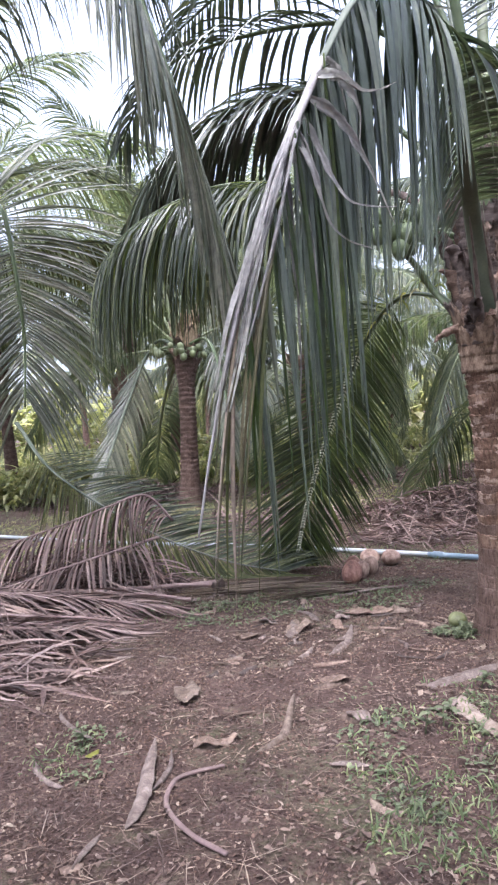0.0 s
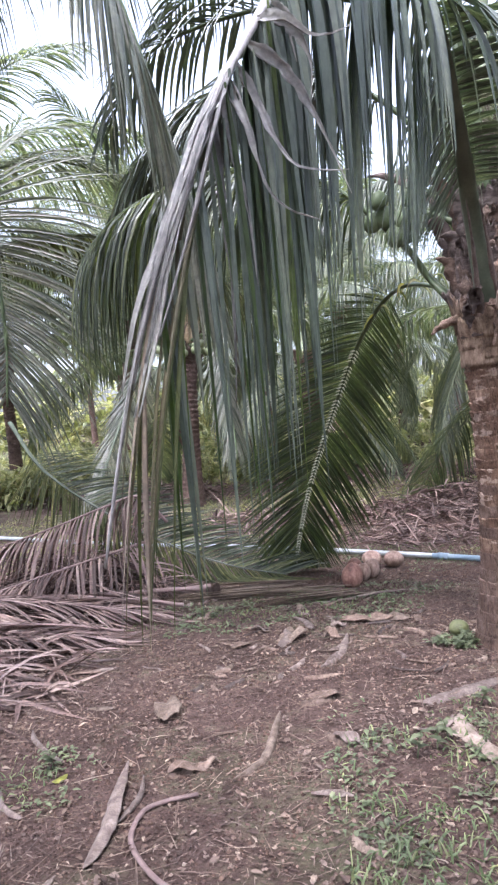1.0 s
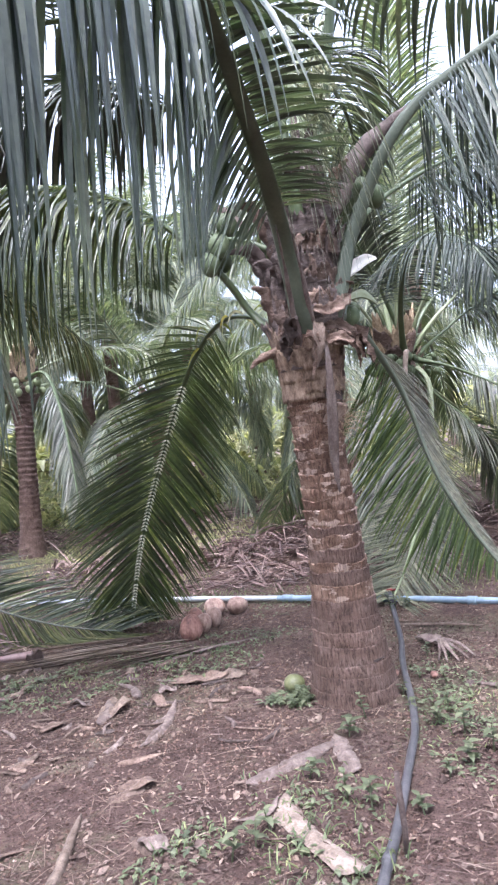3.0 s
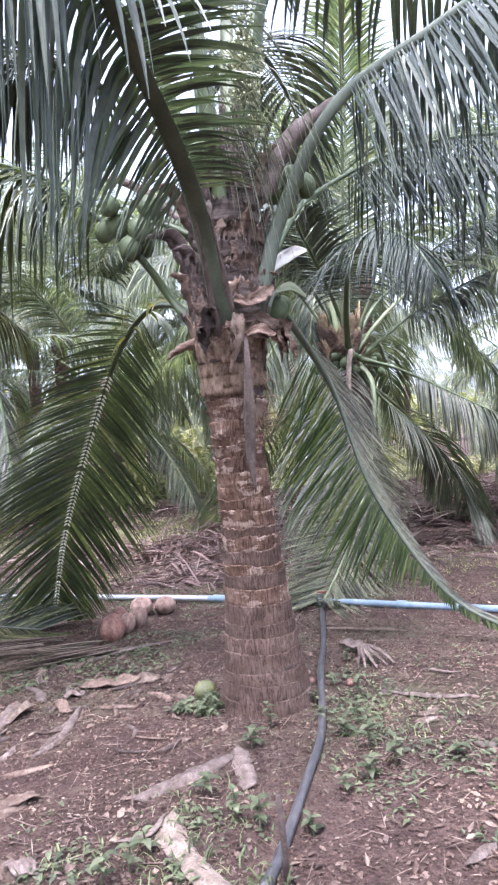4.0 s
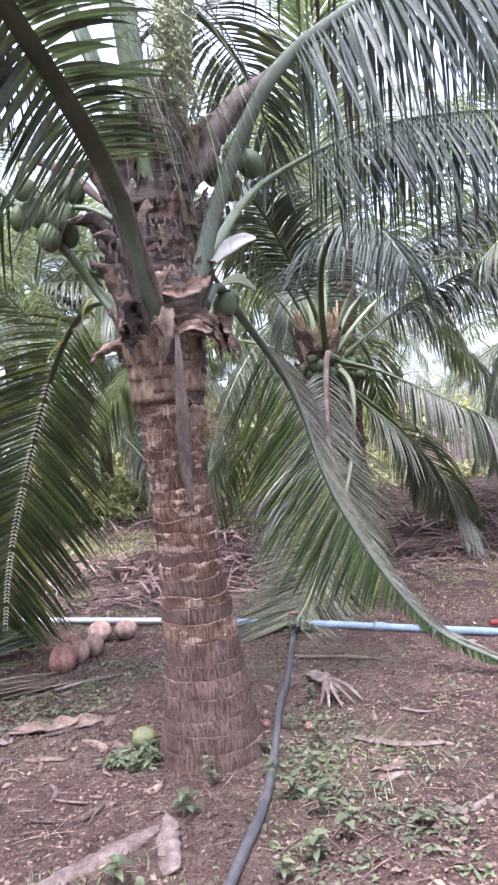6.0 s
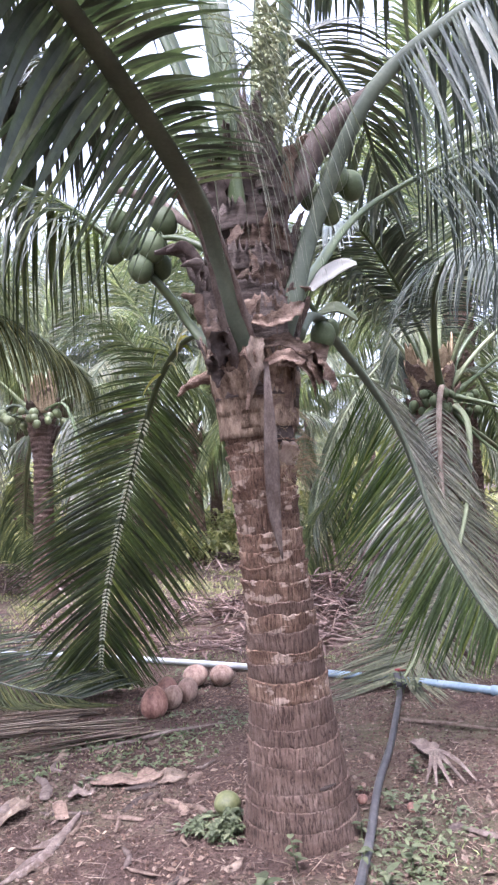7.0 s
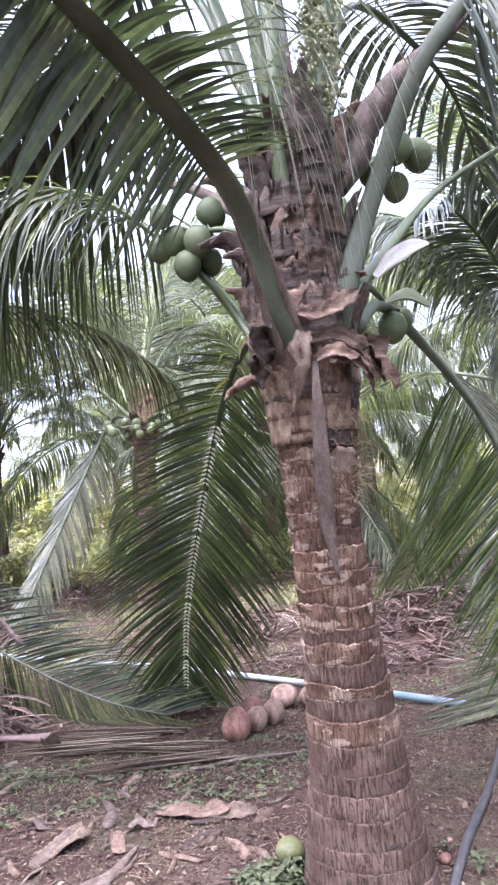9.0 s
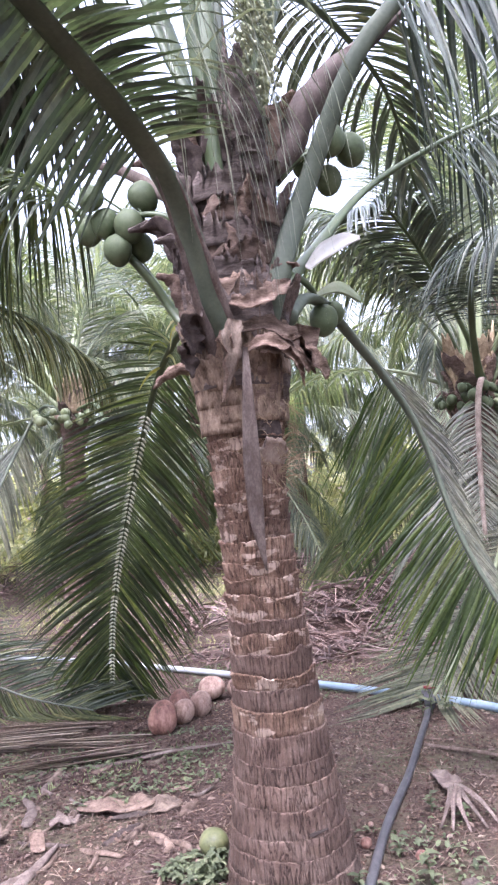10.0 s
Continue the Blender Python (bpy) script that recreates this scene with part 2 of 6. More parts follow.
HOSE = rough_material("dusty_black_polyethylene", [(0.25, (0.03, 0.03, 0.033)), (0.5, (0.065, 0.062, 0.066)), (0.75, (0.14, 0.125, 0.125))], 12, 0.5, 0.15, 0.002, (1, 1, 1), 120, 0.05, 0.5)
RED = rough_material("red_plastic", [(0.3, (0.14, 0.02, 0.02)), (0.7, (0.22, 0.04, 0.04))], 10, 0.5, 0.1)
FLOWER = rough_material("pale_green_flower_spike", [(0.25, (0.2, 0.215, 0.12)), (0.5, (0.31, 0.32, 0.19)), (0.75, (0.43, 0.43, 0.28))], 20, 0.6, 0.2, 0.003)
SPATHE = rough_material("creamy_white_spathe", [(0.3, (0.6, 0.57, 0.5)), (0.5, (0.74, 0.71, 0.64)), (0.7, (0.84, 0.82, 0.76))], 8, 0.55, 0.2, 0.003, (1, 1, 1), 60, 0.05, 0.4)
LITTER = leaf_material("dry_leaf_litter", [(0.0, (0.06, 0.04, 0.035)), (0.4, (0.125, 0.088, 0.076)), (0.85, (0.2, 0.148, 0.128)), (1.0, (0.31, 0.25, 0.21))], (1, 1, 1), 0.88, 0, 40, 0.2)
CRUMB = leaf_material("soil_crumbs", [(0.0, (0.06, 0.038, 0.032)), (0.5, (0.12, 0.078, 0.066)), (0.9, (0.175, 0.122, 0.105)), (1.0, (0.25, 0.19, 0.165))], (1, 1, 1), 0.95, 0, 40, 0.15)

LITTERPIECE = rough_material("tan_dry_leaf", [(0.32, (0.04, 0.026, 0.02)), (0.46, (0.11, 0.074, 0.056)), (0.58, (0.175, 0.125, 0.098)), (0.72, (0.27, 0.2, 0.16))], 20, 0.85, 0.8, 0.008, (1, 1, 1), 120, 0.35)


def trunk_material(name, pale=0.0):
    """Brown palm bark: vertical grooves, damp stains, tone by ring, and pale cut patches on the younger part."""
    m, n, l, p = shader(name)
    crack = noise_tex(n, l, 62, 2, 0.5, (1, 1, 0.13))
    o = n.new("ShaderNodeObjectInfo")
    step_ = n.new("ShaderNodeVectorMath")
    step_.operation = "MULTIPLY_ADD"
    step_.inputs[1].default_value = (1, 1, 1)
    apart_ = n.new("ShaderNodeCombineXYZ")
    l.new(math_node(n, l, "MULTIPLY", o.outputs["Random"], 9.0), apart_.inputs["Z"])
    feed = crack.inputs["Vector"].links[0].from_socket
    l.new(feed, step_.inputs[0])
    l.new(apart_.outputs[0], step_.inputs[2])
    l.new(step_.outputs[0], crack.inputs["Vector"])
    blot = noise_tex(n, l, 6, 5, 0.65, (1, 1, 1.6))
    fine = noise_tex(n, l, 170, 3, 0.7, (1, 1, 0.5))
    c = ramp(n, [(0.34, (0.066, 0.041, 0.032)), (0.5, (0.122, 0.08, 0.064)), (0.66, (0.19, 0.136, 0.112))] if not pale else [(0.34, (0.066, 0.036, 0.025)), (0.5, (0.158, 0.098, 0.07)), (0.66, (0.28, 0.193, 0.145))])
    l.new(math_node(n, l, "ADD", math_node(n, l, "MULTIPLY", blot.outputs["Fac"], 0.7), math_node(n, l, "MULTIPLY", fine.outputs["Fac"], 0.3)), c.inputs["Fac"])
    col = c.outputs["Color"]
    if pale:
        spot = noise_tex(n, l, 8, 3, 0.55, (1, 1, 2.2))
        by_ring = n.new("ShaderNodeVectorMath")
        by_ring.operation = "ADD"
        l.new(spot.inputs["Vector"].links[0].from_socket, by_ring.inputs[0])
        l.new(apart_.outputs[0], by_ring.inputs[1])
        l.new(by_ring.outputs[0], spot.inputs["Vector"])
        s = ramp(n, [(0.56, (0, 0, 0)), (0.6, (1, 1, 1))])
        l.new(spot.outputs["Fac"], s.inputs["Fac"])
        col = blend(n, l, math_node(n, l, "MULTIPLY", s.outputs["Color"], pale), col, (0.4, 0.305, 0.25))
    v = ramp(n, [(0.0, (0.84, 0.84, 0.84)), (1.0, (1.16, 1.15, 1.13))])
    l.new(chance(n, l), v.inputs["Fac"])
    d = ramp(n, [(0.0, (0.42, 0.37, 0.36)), (0.012, (0.62, 0.58, 0.57)), (0.03, (0.96, 0.95, 0.94)), (0.12, (1.16, 1.15, 1.13))])
    l.new(math_node(n, l, "ABSOLUTE", math_node(n, l, "SUBTRACT", crack.outputs["Fac"], 0.5), 0.0), d.inputs["Fac"])
    col = blend(n, l, 1.0, col, v.outputs["Color"], "MULTIPLY")
    l.new(blend(n, l, 0.9, col, d.outputs["Color"], "MULTIPLY"), p.inputs["Base Color"])
    p.inputs["Roughness"].default_value, p.inputs["Specular IOR Level"].default_value = 0.85, 0.25
    k = n.new("ShaderNodeBump")
    k.inputs["Strength"].default_value, k.inputs["Distance"].default_value = 1.0, 0.01
    l.new(math_node(n, l, "ADD", d.outputs["Color"], math_node(n, l, "MULTIPLY", fine.outputs["Fac"], 0.5)), k.inputs["Height"])
    l.new(k.outputs["Normal"], p.inputs["Normal"])
    return m


def soil_material():
    """Reddish grey orchard soil with paler dust, dark damp patches, chaff and thin green cover in places."""
    m, n, l, p = shader("orchard_soil")
    a, b, c, g = noise_tex(n, l, 0.9, 5, 0.6), noise_tex(n, l, 9, 7, 0.7), noise_tex(n, l, 70, 5, 0.75), noise_tex(n, l, 0.55, 4, 0.6)
    base = ramp(n, [(0.38, (0.041, 0.026, 0.021)), (0.5, (0.086, 0.055, 0.046)), (0.62, (0.148, 0.101, 0.085))])
    mix = math_node(n, l, "ADD", math_node(n, l, "MULTIPLY", a.outputs["Fac"], 0.4), math_node(n, l, "ADD", math_node(n, l, "MULTIPLY", b.outputs["Fac"], 0.35), math_node(n, l, "MULTIPLY", c.outputs["Fac"], 0.25)))
    l.new(mix, base.inputs["Fac"])
    fleck = ramp(n, [(0.36, (0.35, 0.33, 0.32)), (0.46, (1, 1, 1)), (0.62, (1, 1, 1)), (0.72, (1.5, 1.4, 1.3))])
    l.new(c.outputs["Fac"], fleck.inputs["Fac"])
    col = blend(n, l, 1.0, base.outputs["Color"], fleck.outputs["Color"], "MULTIPLY")
    green = ramp(n, [(0.5, (0, 0, 0)), (0.66, (1, 1, 1))])
    l.new(math_node(n, l, "ADD", math_node(n, l, "MULTIPLY", g.outputs["Fac"], 0.6), math_node(n, l, "MULTIPLY", b.outputs["Fac"], 0.4)), green.inputs["Fac"])
    l.new(blend(n, l, math_node(n, l, "MULTIPLY", green.outputs["Color"], 0.7), col, (0.12, 0.135, 0.07)), p.inputs["Base Color"])
    p.inputs["Roughness"].default_value, p.inputs["Specular IOR Level"].default_value = 0.95, 0.15
    k = n.new("ShaderNodeBump")
    k.inputs["Strength"].default_value, k.inputs["Distance"].default_value = 1.0, 0.03
    l.new(math_node(n, l, "ADD", math_node(n, l, "MULTIPLY", b.outputs["Fac"], 1.2), math_node(n, l, "MULTIPLY", c.outputs["Fac"], 0.5)), k.inputs["Height"])
    l.new(k.outputs["Normal"], p.inputs["Normal"])
    return m


BARK, SOIL = trunk_material("ringed_palm_bark"), soil_material()
BARK_YOUNG = trunk_material("young_palm_bark", 0.8)

# ---- building blocks ----
UP = Vector((0, 0, 1))


def mesh_of(name, verts, faces, material, smooth=True):
    me = bpy.data.meshes.new(name)
    me.from_pydata(verts, [], faces)
    me.materials.append(material)
    if smooth:
        me.polygons.foreach_set("use_smooth", [True] * len(me.polygons))
    me.update()
    return me


def part(name, geo, material, parent=None, label="", smooth=True):
    """One mesh object from (verts, faces), under a thing or a part."""
    ob = new(name, mesh_of(name, geo[0], geo[1], material, smooth))
    ob.parent = parent
    return tagged(ob, label)


def thing(name, place, label, category, group="", kind=""):
    """An Empty at the thing's base."""
    ob = new(name)
    ob.empty_display_size = 0.1
    ob.location = place
    return tagged(ob, label, category, group, kind)


def shift(geo, v):
    v = Vector(v)
    return [Vector(p) + v for p in geo[0]], geo[1]


def join(*geos):
    verts, faces = [], []
    for v, f in geos:
        k = len(verts)
        verts += list(v)
        faces += [tuple(i + k for i in q) for q in f]
    return verts, faces


def spline(ctrl, n):
    """A smooth curve through the points."""
    c = [Vector(p) for p in ctrl]
    c = [c[0] * 2 - c[1]] + c + [c[-1] * 2 - c[-2]]
    out = []
    for j in range(n + 1):
        u = min(j / n * (len(c) - 3), len(c) - 3 - 1e-6)
        i = int(u)
        f = u - i
        p0, p1, p2, p3 = c[i:i + 4]
        out.append(0.5 * (2 * p1 + (p2 - p0) * f + (2 * p0 - 5 * p1 + 4 * p2 - p3) * f * f + (3 * p1 - p0 - 3 * p2 + p3) * f ** 3))
    return out


def along(pts):
    """Share of the length at each point, and the length."""
    d = [0.0]
    for a, b in zip(pts, pts[1:]):
        d.append(d[-1] + (b - a).length)
    return [x / d[-1] for x in d], d[-1]


def tube(pts, widths, seg=8, flat=1.0, rng=None, rough=0.0, side=None):
    """A closed tube along the points; flat squeezes it across the given side."""
    verts, faces, n = [], [], len(pts)
    for i, p in enumerate(pts):
        t = (pts[min(i + 1, n - 1)] - pts[max(i - 1, 0)]).normalized()
        s = side.cross(t) if side else t.cross(UP)
        s = s.normalized() if s.length > 0.05 else Vector((1, 0, 0))
        q = s.cross(t).normalized()
        for k in range(seg):
            a = 2 * math.pi * k / seg
            r = widths[i] * (1 + (rng.uniform(-rough, rough) if rng else 0))
            verts.append(p + s * math.cos(a) * r + q * math.sin(a) * r * flat)
    for i in range(n - 1):
        for k in range(seg):
            faces.append((i * seg + k, i * seg + (k + 1) % seg, (i + 1) * seg + (k + 1) % seg, (i + 1) * seg + k))
    faces += [tuple(range(seg))[::-1], tuple(range((n - 1) * seg, n * seg))]
    return verts, faces


def lerp(a, b, u):
    return a + (b - a) * u


def table(x, pairs):
    """Straight-line reading of a short table."""
    for (a, u), (b, v) in zip(pairs, pairs[1:]):
        if x <= b:
            return lerp(u, v, max(0.0, (x - a) / (b - a)))
    return pairs[-1][1]


BLADE = ((0.0, 0.4), (0.12, 0.95), (0.35, 1.0), (0.6, 0.7), (0.85, 0.3), (1.0, 0.04))


def blade(p, d, across, length, width, droop, seg=5, fold=0.45, twist=0.0, pull=None, floor=None):
    """One leaflet: a folded, tapering strip that bends under its weight."""
    verts, faces = [], []
    pull = pull or Vector((0, 0, -1))
    d0, here = d.normalized(), p.copy()
    c = across - d0 * across.dot(d0)
    c = c.normalized() if c.length > 1e-3 else d0.orthogonal().normalized()
    for i in range(seg + 1):
        u = i / seg
        h = 0.99 * (1 - math.exp(-3.2 * droop * ((i + 0.5) / seg) ** 1.15))
        e = (d0 * (1 - h) + pull * h).normalized()
        c = c - e * c.dot(e)
        c = c.normalized() if c.length > 1e-4 else e.orthogonal().normalized()
        w = (Matrix.Rotation(twist * u, 3, e) @ c) * (width * 0.5 * table(u, BLADE))
        n = e.cross(w) * fold
        verts += [here - w - n * 0.5, here + n * 0.5, here + w - n * 0.5]
        if i:
            k = 3 * i
            faces += [(k - 3, k - 2, k + 1, k), (k - 2, k - 1, k + 2, k + 1)]
        here = here + e * (length / seg)
        if floor is not None and here.z < floor + 0.012:
            here.z = floor + 0.012
    return verts, faces


def frond(palm, ctrl, leaf=None, stalk=None, r=(0.06, 0.012), s0=0.2, s1=1.0, n=70, size=(0.5, 0.9, 0.3), peak=0.4, angle=(70, 25), lift=(20, 10), droop=(0.1, 0.3), width=0.042,
          split=False, seed=0, sides=(1, -1), second=None, label="", gap=0.04, seg=5, top=None, floor=None, fold=0.45, place=None, flat=0.6, flare=1.9, hang=(0.0, 1.0), ragged=0.08, angle2=None, leaf2=None, lift2=None, fade=None, mess=1.0, hang2=None, taper=0.7, face=None, slim=1.0):
    """A feather frond: a tapering stalk and two rows of leaflets. second: (size factor, droop) of the other row."""
    rng = random.Random(seed)
    leaf, stalk = leaf or LEAF, stalk or RACHIS
    pts = spline(ctrl, 40)
    s, length = along(pts)
    widths = [lerp(r[0], r[1], x ** taper) * (1 + (flare - 1) * max(0.0, 1 - x / 0.09) ** 2) for x in s]
    o = place if place is not None else (palm.location if palm else Vector((0, 0, 0)))
    stem = part("frond", shift(tube(pts, widths, 10, flat, side=Vector(face) if face else None), -o), stalk, palm, label)
    geos = []
    for side in sides:
        f_size, sag = second if second and side < 0 else (1.0, droop)
        for j in range(n):
            if rng.random() < gap:
                continue
            u = (j + 0.5 + rng.uniform(-0.3, 0.3)) / n
            x = lerp(s0, s1, u)
            i = min(max(k for k in range(41) if s[k] <= x), 39)
            f = (x - s[i]) / max(s[i + 1] - s[i], 1e-6)
            p = pts[i].lerp(pts[i + 1], f)
            t = (pts[i + 1] - pts[i]).normalized()
            ref = top(x) if callable(top) else (Vector(top) if top else UP)
            nrm = ref - t * ref.dot(t)
            nrm = nrm.normalized() if nrm.length > 0.05 else t.orthogonal().normalized()
            b = t.cross(nrm)
            lean = angle2 if angle2 and side < 0 else angle
            a = radians(lerp(lean[0], lean[1], u) + rng.gauss(0, 3.5 * mess))
            span = hang2 if hang2 and side < 0 else hang
            q = min(1.0, max(0.0, (u - span[0]) / (span[1] - span[0])))
            rise = lift2 if lift2 and side < 0 else lift
            v = radians(lerp(rise[0], rise[1], q) + rng.gauss(0, 5 * mess))
            d = t * math.cos(a) + (b * side * math.cos(v) + nrm * math.sin(v)) * math.sin(a)
            big = table(u, ((0, size[0]), (peak, size[1]), (0.8, lerp(size[1], size[2], 0.45)), (1, size[2]))) * f_size * (1.04 - ragged * rng.random() ** 2 * 2)
            if fade and side > 0:
                big *= max(0.15, 1 - max(0.0, x - fade[0]) / (fade[1] - fade[0]))
            dr = lerp(sag[0], sag[1], q) * rng.uniform(0.75, 1.3)
            w = lerp(widths[i], widths[i + 1], f) * 0.7
            geos.append((side, blade(p + b * side * w - o, d, t, big, width * rng.uniform(0.8, 1.12) * lerp(0.55, 1.0, min(1.0, u * 5)) * lerp(1.0, slim, min(1.0, max(0.0, u * 2.5 - 1.0))), dr, seg, fold * rng.uniform(0.5, 1.4), rng.gauss(0, 0.5), None, None if floor is None else floor - o.z)))
    if not split and not leaf2:
        tagged(part("foliage", join(*[g for k, g in geos]), leaf, stem, smooth=False), kind="stuff")
        return stem
    for side in sides:
        skin = leaf2 if leaf2 and side < 0 else leaf
        row = [g for k, g in geos if k == side]
        if split:
            for g in row:
                part("leaflet", g, skin, stem, smooth=False)
        else:
            tagged(part("foliage", join(*row), skin, stem, smooth=False), kind="stuff")
    return stem


GROUND = ((0, 0.0), (2, 0.0), (4, -0.02), (5, -0.04), (6.6, -0.11), (8, -0.12), (12, 0.05), (16, 0.15), (30, 0.2))


def ground_z(x, y):
    """Height of the soil: a shallow dip along the pipe, clods, and a low mound round the palm."""
    z = table(y, GROUND) + 0.012 * noise.noise((x * 0.9, y * 0.9, 0.3)) + 0.01 * noise.noise((x * 2.7, y * 2.7, 4.0))
    z += 0.03 * max(0.0, 1 - math.hypot(x - 1.68, y - 4.6) / 0.6) ** 2
    return z + 0.1 * noise.noise((x * 0.12, y * 0.12, 2.0)) * min(1.0, max(0.0, (y - 9) / 8))


# ---- ground ----
def build_ground():
    xs = [-900, -300, -120, -60, -30, -18] + [-12 + 0.5 * i for i in range(15)] + [-4.9 + 0.075 * i for i in range(150)] + [6.5 + 0.5 * i for i in range(14)] + [16, 24, 40, 80, 200, 900]
    ys = [-900, -200, -60, -20, -8, -4, -2, -1] + [-0.5 + 0.075 * i for i in range(140)] + [10.2 + 0.4 * i for i in range(40)] + [28, 34, 45, 70, 140, 400, 900]
    verts, w = [], len(xs)
    for y in ys:
        for x in xs:
            near = -5 < x < 6.5 and -0.6 < y < 10.2
            z = ground_z(x, y) if abs(x) < 20 and -8 < y < 30 else ground_z(max(-20, min(20, x)), max(-8, min(30, y)))
            verts.append((x, y, z + (0.006 * noise.noise((x * 9, y * 9, 1)) + 0.004 * noise.noise((x * 23, y * 23, 7)) if near else 0)))
    faces = [(j * w + i, j * w + i + 1, (j + 1) * w + i + 1, (j + 1) * w + i) for j in range(len(ys) - 1) for i in range(w - 1)]
    return tagged(part("ground", (verts, faces), SOIL), "bare reddish-brown orchard soil with dry litter and thin weeds", "ground", kind="structure")


build_ground()
# ---- the palm that the camera walks up to ----
TRUNK_R = ((-0.15, 0.3), (0.0, 0.268), (0.1, 0.25), (0.28, 0.222), (0.44, 0.202), (0.76, 0.176), (1.0, 0.16), (1.35, 0.152), (1.62, 0.158), (1.75, 0.175), (1.95, 0.205), (2.25, 0.2), (2.55, 0.215), (2.9, 0.215), (3.2, 0.18), (3.6, 0.12))


def trunk_axis(z):
    return Vector((table(z, ((0, 1.69), (0.5, 1.68), (0.9, 1.665), (1.4, 1.64), (1.7, 1.635), (2.4, 1.64), (3.4, 1.69))), 4.57, z))


def ringed_trunk(axis, radius, z0, z1, step, seg=72, rise=0.045, seed=1, cut=0.012, rise_by=0.0125):
    """A trunk whose ring scars stand out as tilted, broken ledges."""
    verts, faces, zs, z = [], [], [], z0
    while z < z1:
        zs.append(z)
        z += rise_by
    for z in zs:
        for k in range(seg):
            a = 2 * math.pi * k / seg
            ca, sa = math.cos(a), math.sin(a)
            wave = rise * noise.noise((ca * 1.3 + seed, sa * 1.3, z * 1.2)) + 0.012 * noise.noise((ca * 6, sa * 6, z * 9 + seed))
            ph = ((z + wave) / step(z)) % 1.0
            ledge = (ph ** 1.6) * (1.0 if ph < 0.9 else (1 - ph) / 0.1)
            big = cut * table(z, ((0, 0.5), (0.6, 0.95), (1.0, 1.3), (1.5, 1.8), (3, 1.6)))
            r = radius(z) + big * (ledge - 0.4) * (0.75 + 0.5 * noise.noise((ca * 2, sa * 2, z * 6 + 9)))
            r += 0.003 * noise.noise((ca * 14, sa * 14, z * 5)) + 0.012 * noise.noise((ca * 1.2, sa * 1.2, z * 1.1 + 3))
            c = axis(z)
            verts.append((c.x + ca * r, c.y + sa * r, c.z))
    for i in range(len(zs) - 1):
        for k in range(seg):
            faces.append((i * seg + k, i * seg + (k + 1) % seg, (i + 1) * seg + (k + 1) % seg, (i + 1) * seg + k))
    faces.append(tuple(range((len(zs) - 1) * seg, len(zs) * seg)))
    return verts, faces


def shell(c, az, spread, r0, r1, z0, z1, thick=0.015, nose=0.25, seed=0, curl=0.05, nu=9, nv=7, rag=0.2):
    """A leaf sheath: a curved, ragged plate that clasps the trunk and flares towards its top."""
    rng = random.Random(seed)
    jag = [rng.uniform(-1, 1) for _ in range(nu)]
    front = []
    for j in range(nv):
        v = j / (nv - 1)
        for i in range(nu):
            u = i / (nu - 1) * 2 - 1
            a = az + u * spread * 0.5 * (1 - 0.35 * v * v)
            r = lerp(r0, r1, v ** 1.4) + curl * v * v * (1 - u * u) + 0.009 * noise.noise((u * 4, v * 4, seed)) * min(1.0, r0 / 0.1)
            z = lerp(z0, z1, v) - nose * (z1 - z0) * v * abs(u) ** 1.5 + rag * (z1 - z0) * jag[i] * v
            front.append(Vector((c.x + math.cos(a) * r, c.y + math.sin(a) * r, z)))
    back = [Vector((p.x - (p.x - c.x) * thick / 0.2, p.y - (p.y - c.y) * thick / 0.2, p.z)) for p in front]
    verts, m, faces = front + back, nu * nv, []
    for j in range(nv - 1):
        for i in range(nu - 1):
            k = j * nu + i
            faces += [(k, k + 1, k + nu + 1, k + nu), (m + k, m + k + nu, m + k + nu + 1, m + k + 1)]
    rim = [i for i in range(nu)] + [j * nu + nu - 1 for j in range(1, nv)] + [(nv - 1) * nu + i for i in range(nu - 2, -1, -1)] + [j * nu for j in range(nv - 2, 0, -1)]
    for a, b in zip(rim, rim[1:] + rim[:1]):
        faces.append((a, a + m, b + m, b))
    return verts, faces


def strip(ctrl, widths, across, thick=0.006, n=14, cup=0.3, torn=0.0):
    """A thick, cupped strip (bract, husk piece) along a curve."""
    pts = spline(ctrl, n)
    s, _ = along(pts)
    across = Vector(across)
    verts, faces = [], []
    for i, p in enumerate(pts):
        t = (pts[min(i + 1, n)] - pts[max(i - 1, 0)]).normalized()
        c = (across - t * across.dot(t)).normalized()
        q = t.cross(c)
        w = table(s[i], widths) * 0.5
        fray = [1 + torn * noise.noise((k * 9.3, i * 0.45 + p.x * 5, p.y * 3)) for k in range(5)]
        for lift_ in (0.0, thick):
            for k in (-1, -0.5, 0, 0.5, 1):
                verts.append(p + c * w * k * fray[int(2 * k + 2)] + q * (cup * w * k * k + lift_ + torn * 0.8 * w * noise.noise((k * 1.7 + p.x * 9, i * 0.8, p.y * 9))))
    for i in range(n):
        a = i * 10
        for k in range(4):
            faces += [(a + k, a + k + 1, a + k + 11, a + k + 10), (a + 5 + k, a + 15 + k, a + 16 + k, a + 6 + k)]
        faces += [(a, a + 10, a + 15, a + 5), (a + 4, a + 9, a + 19, a + 14)]
    for a in (0, n * 10):
        faces.append((a, a + 1, a + 2, a + 3, a + 4, a + 9, a + 8, a + 7, a + 6, a + 5))
    return verts, faces


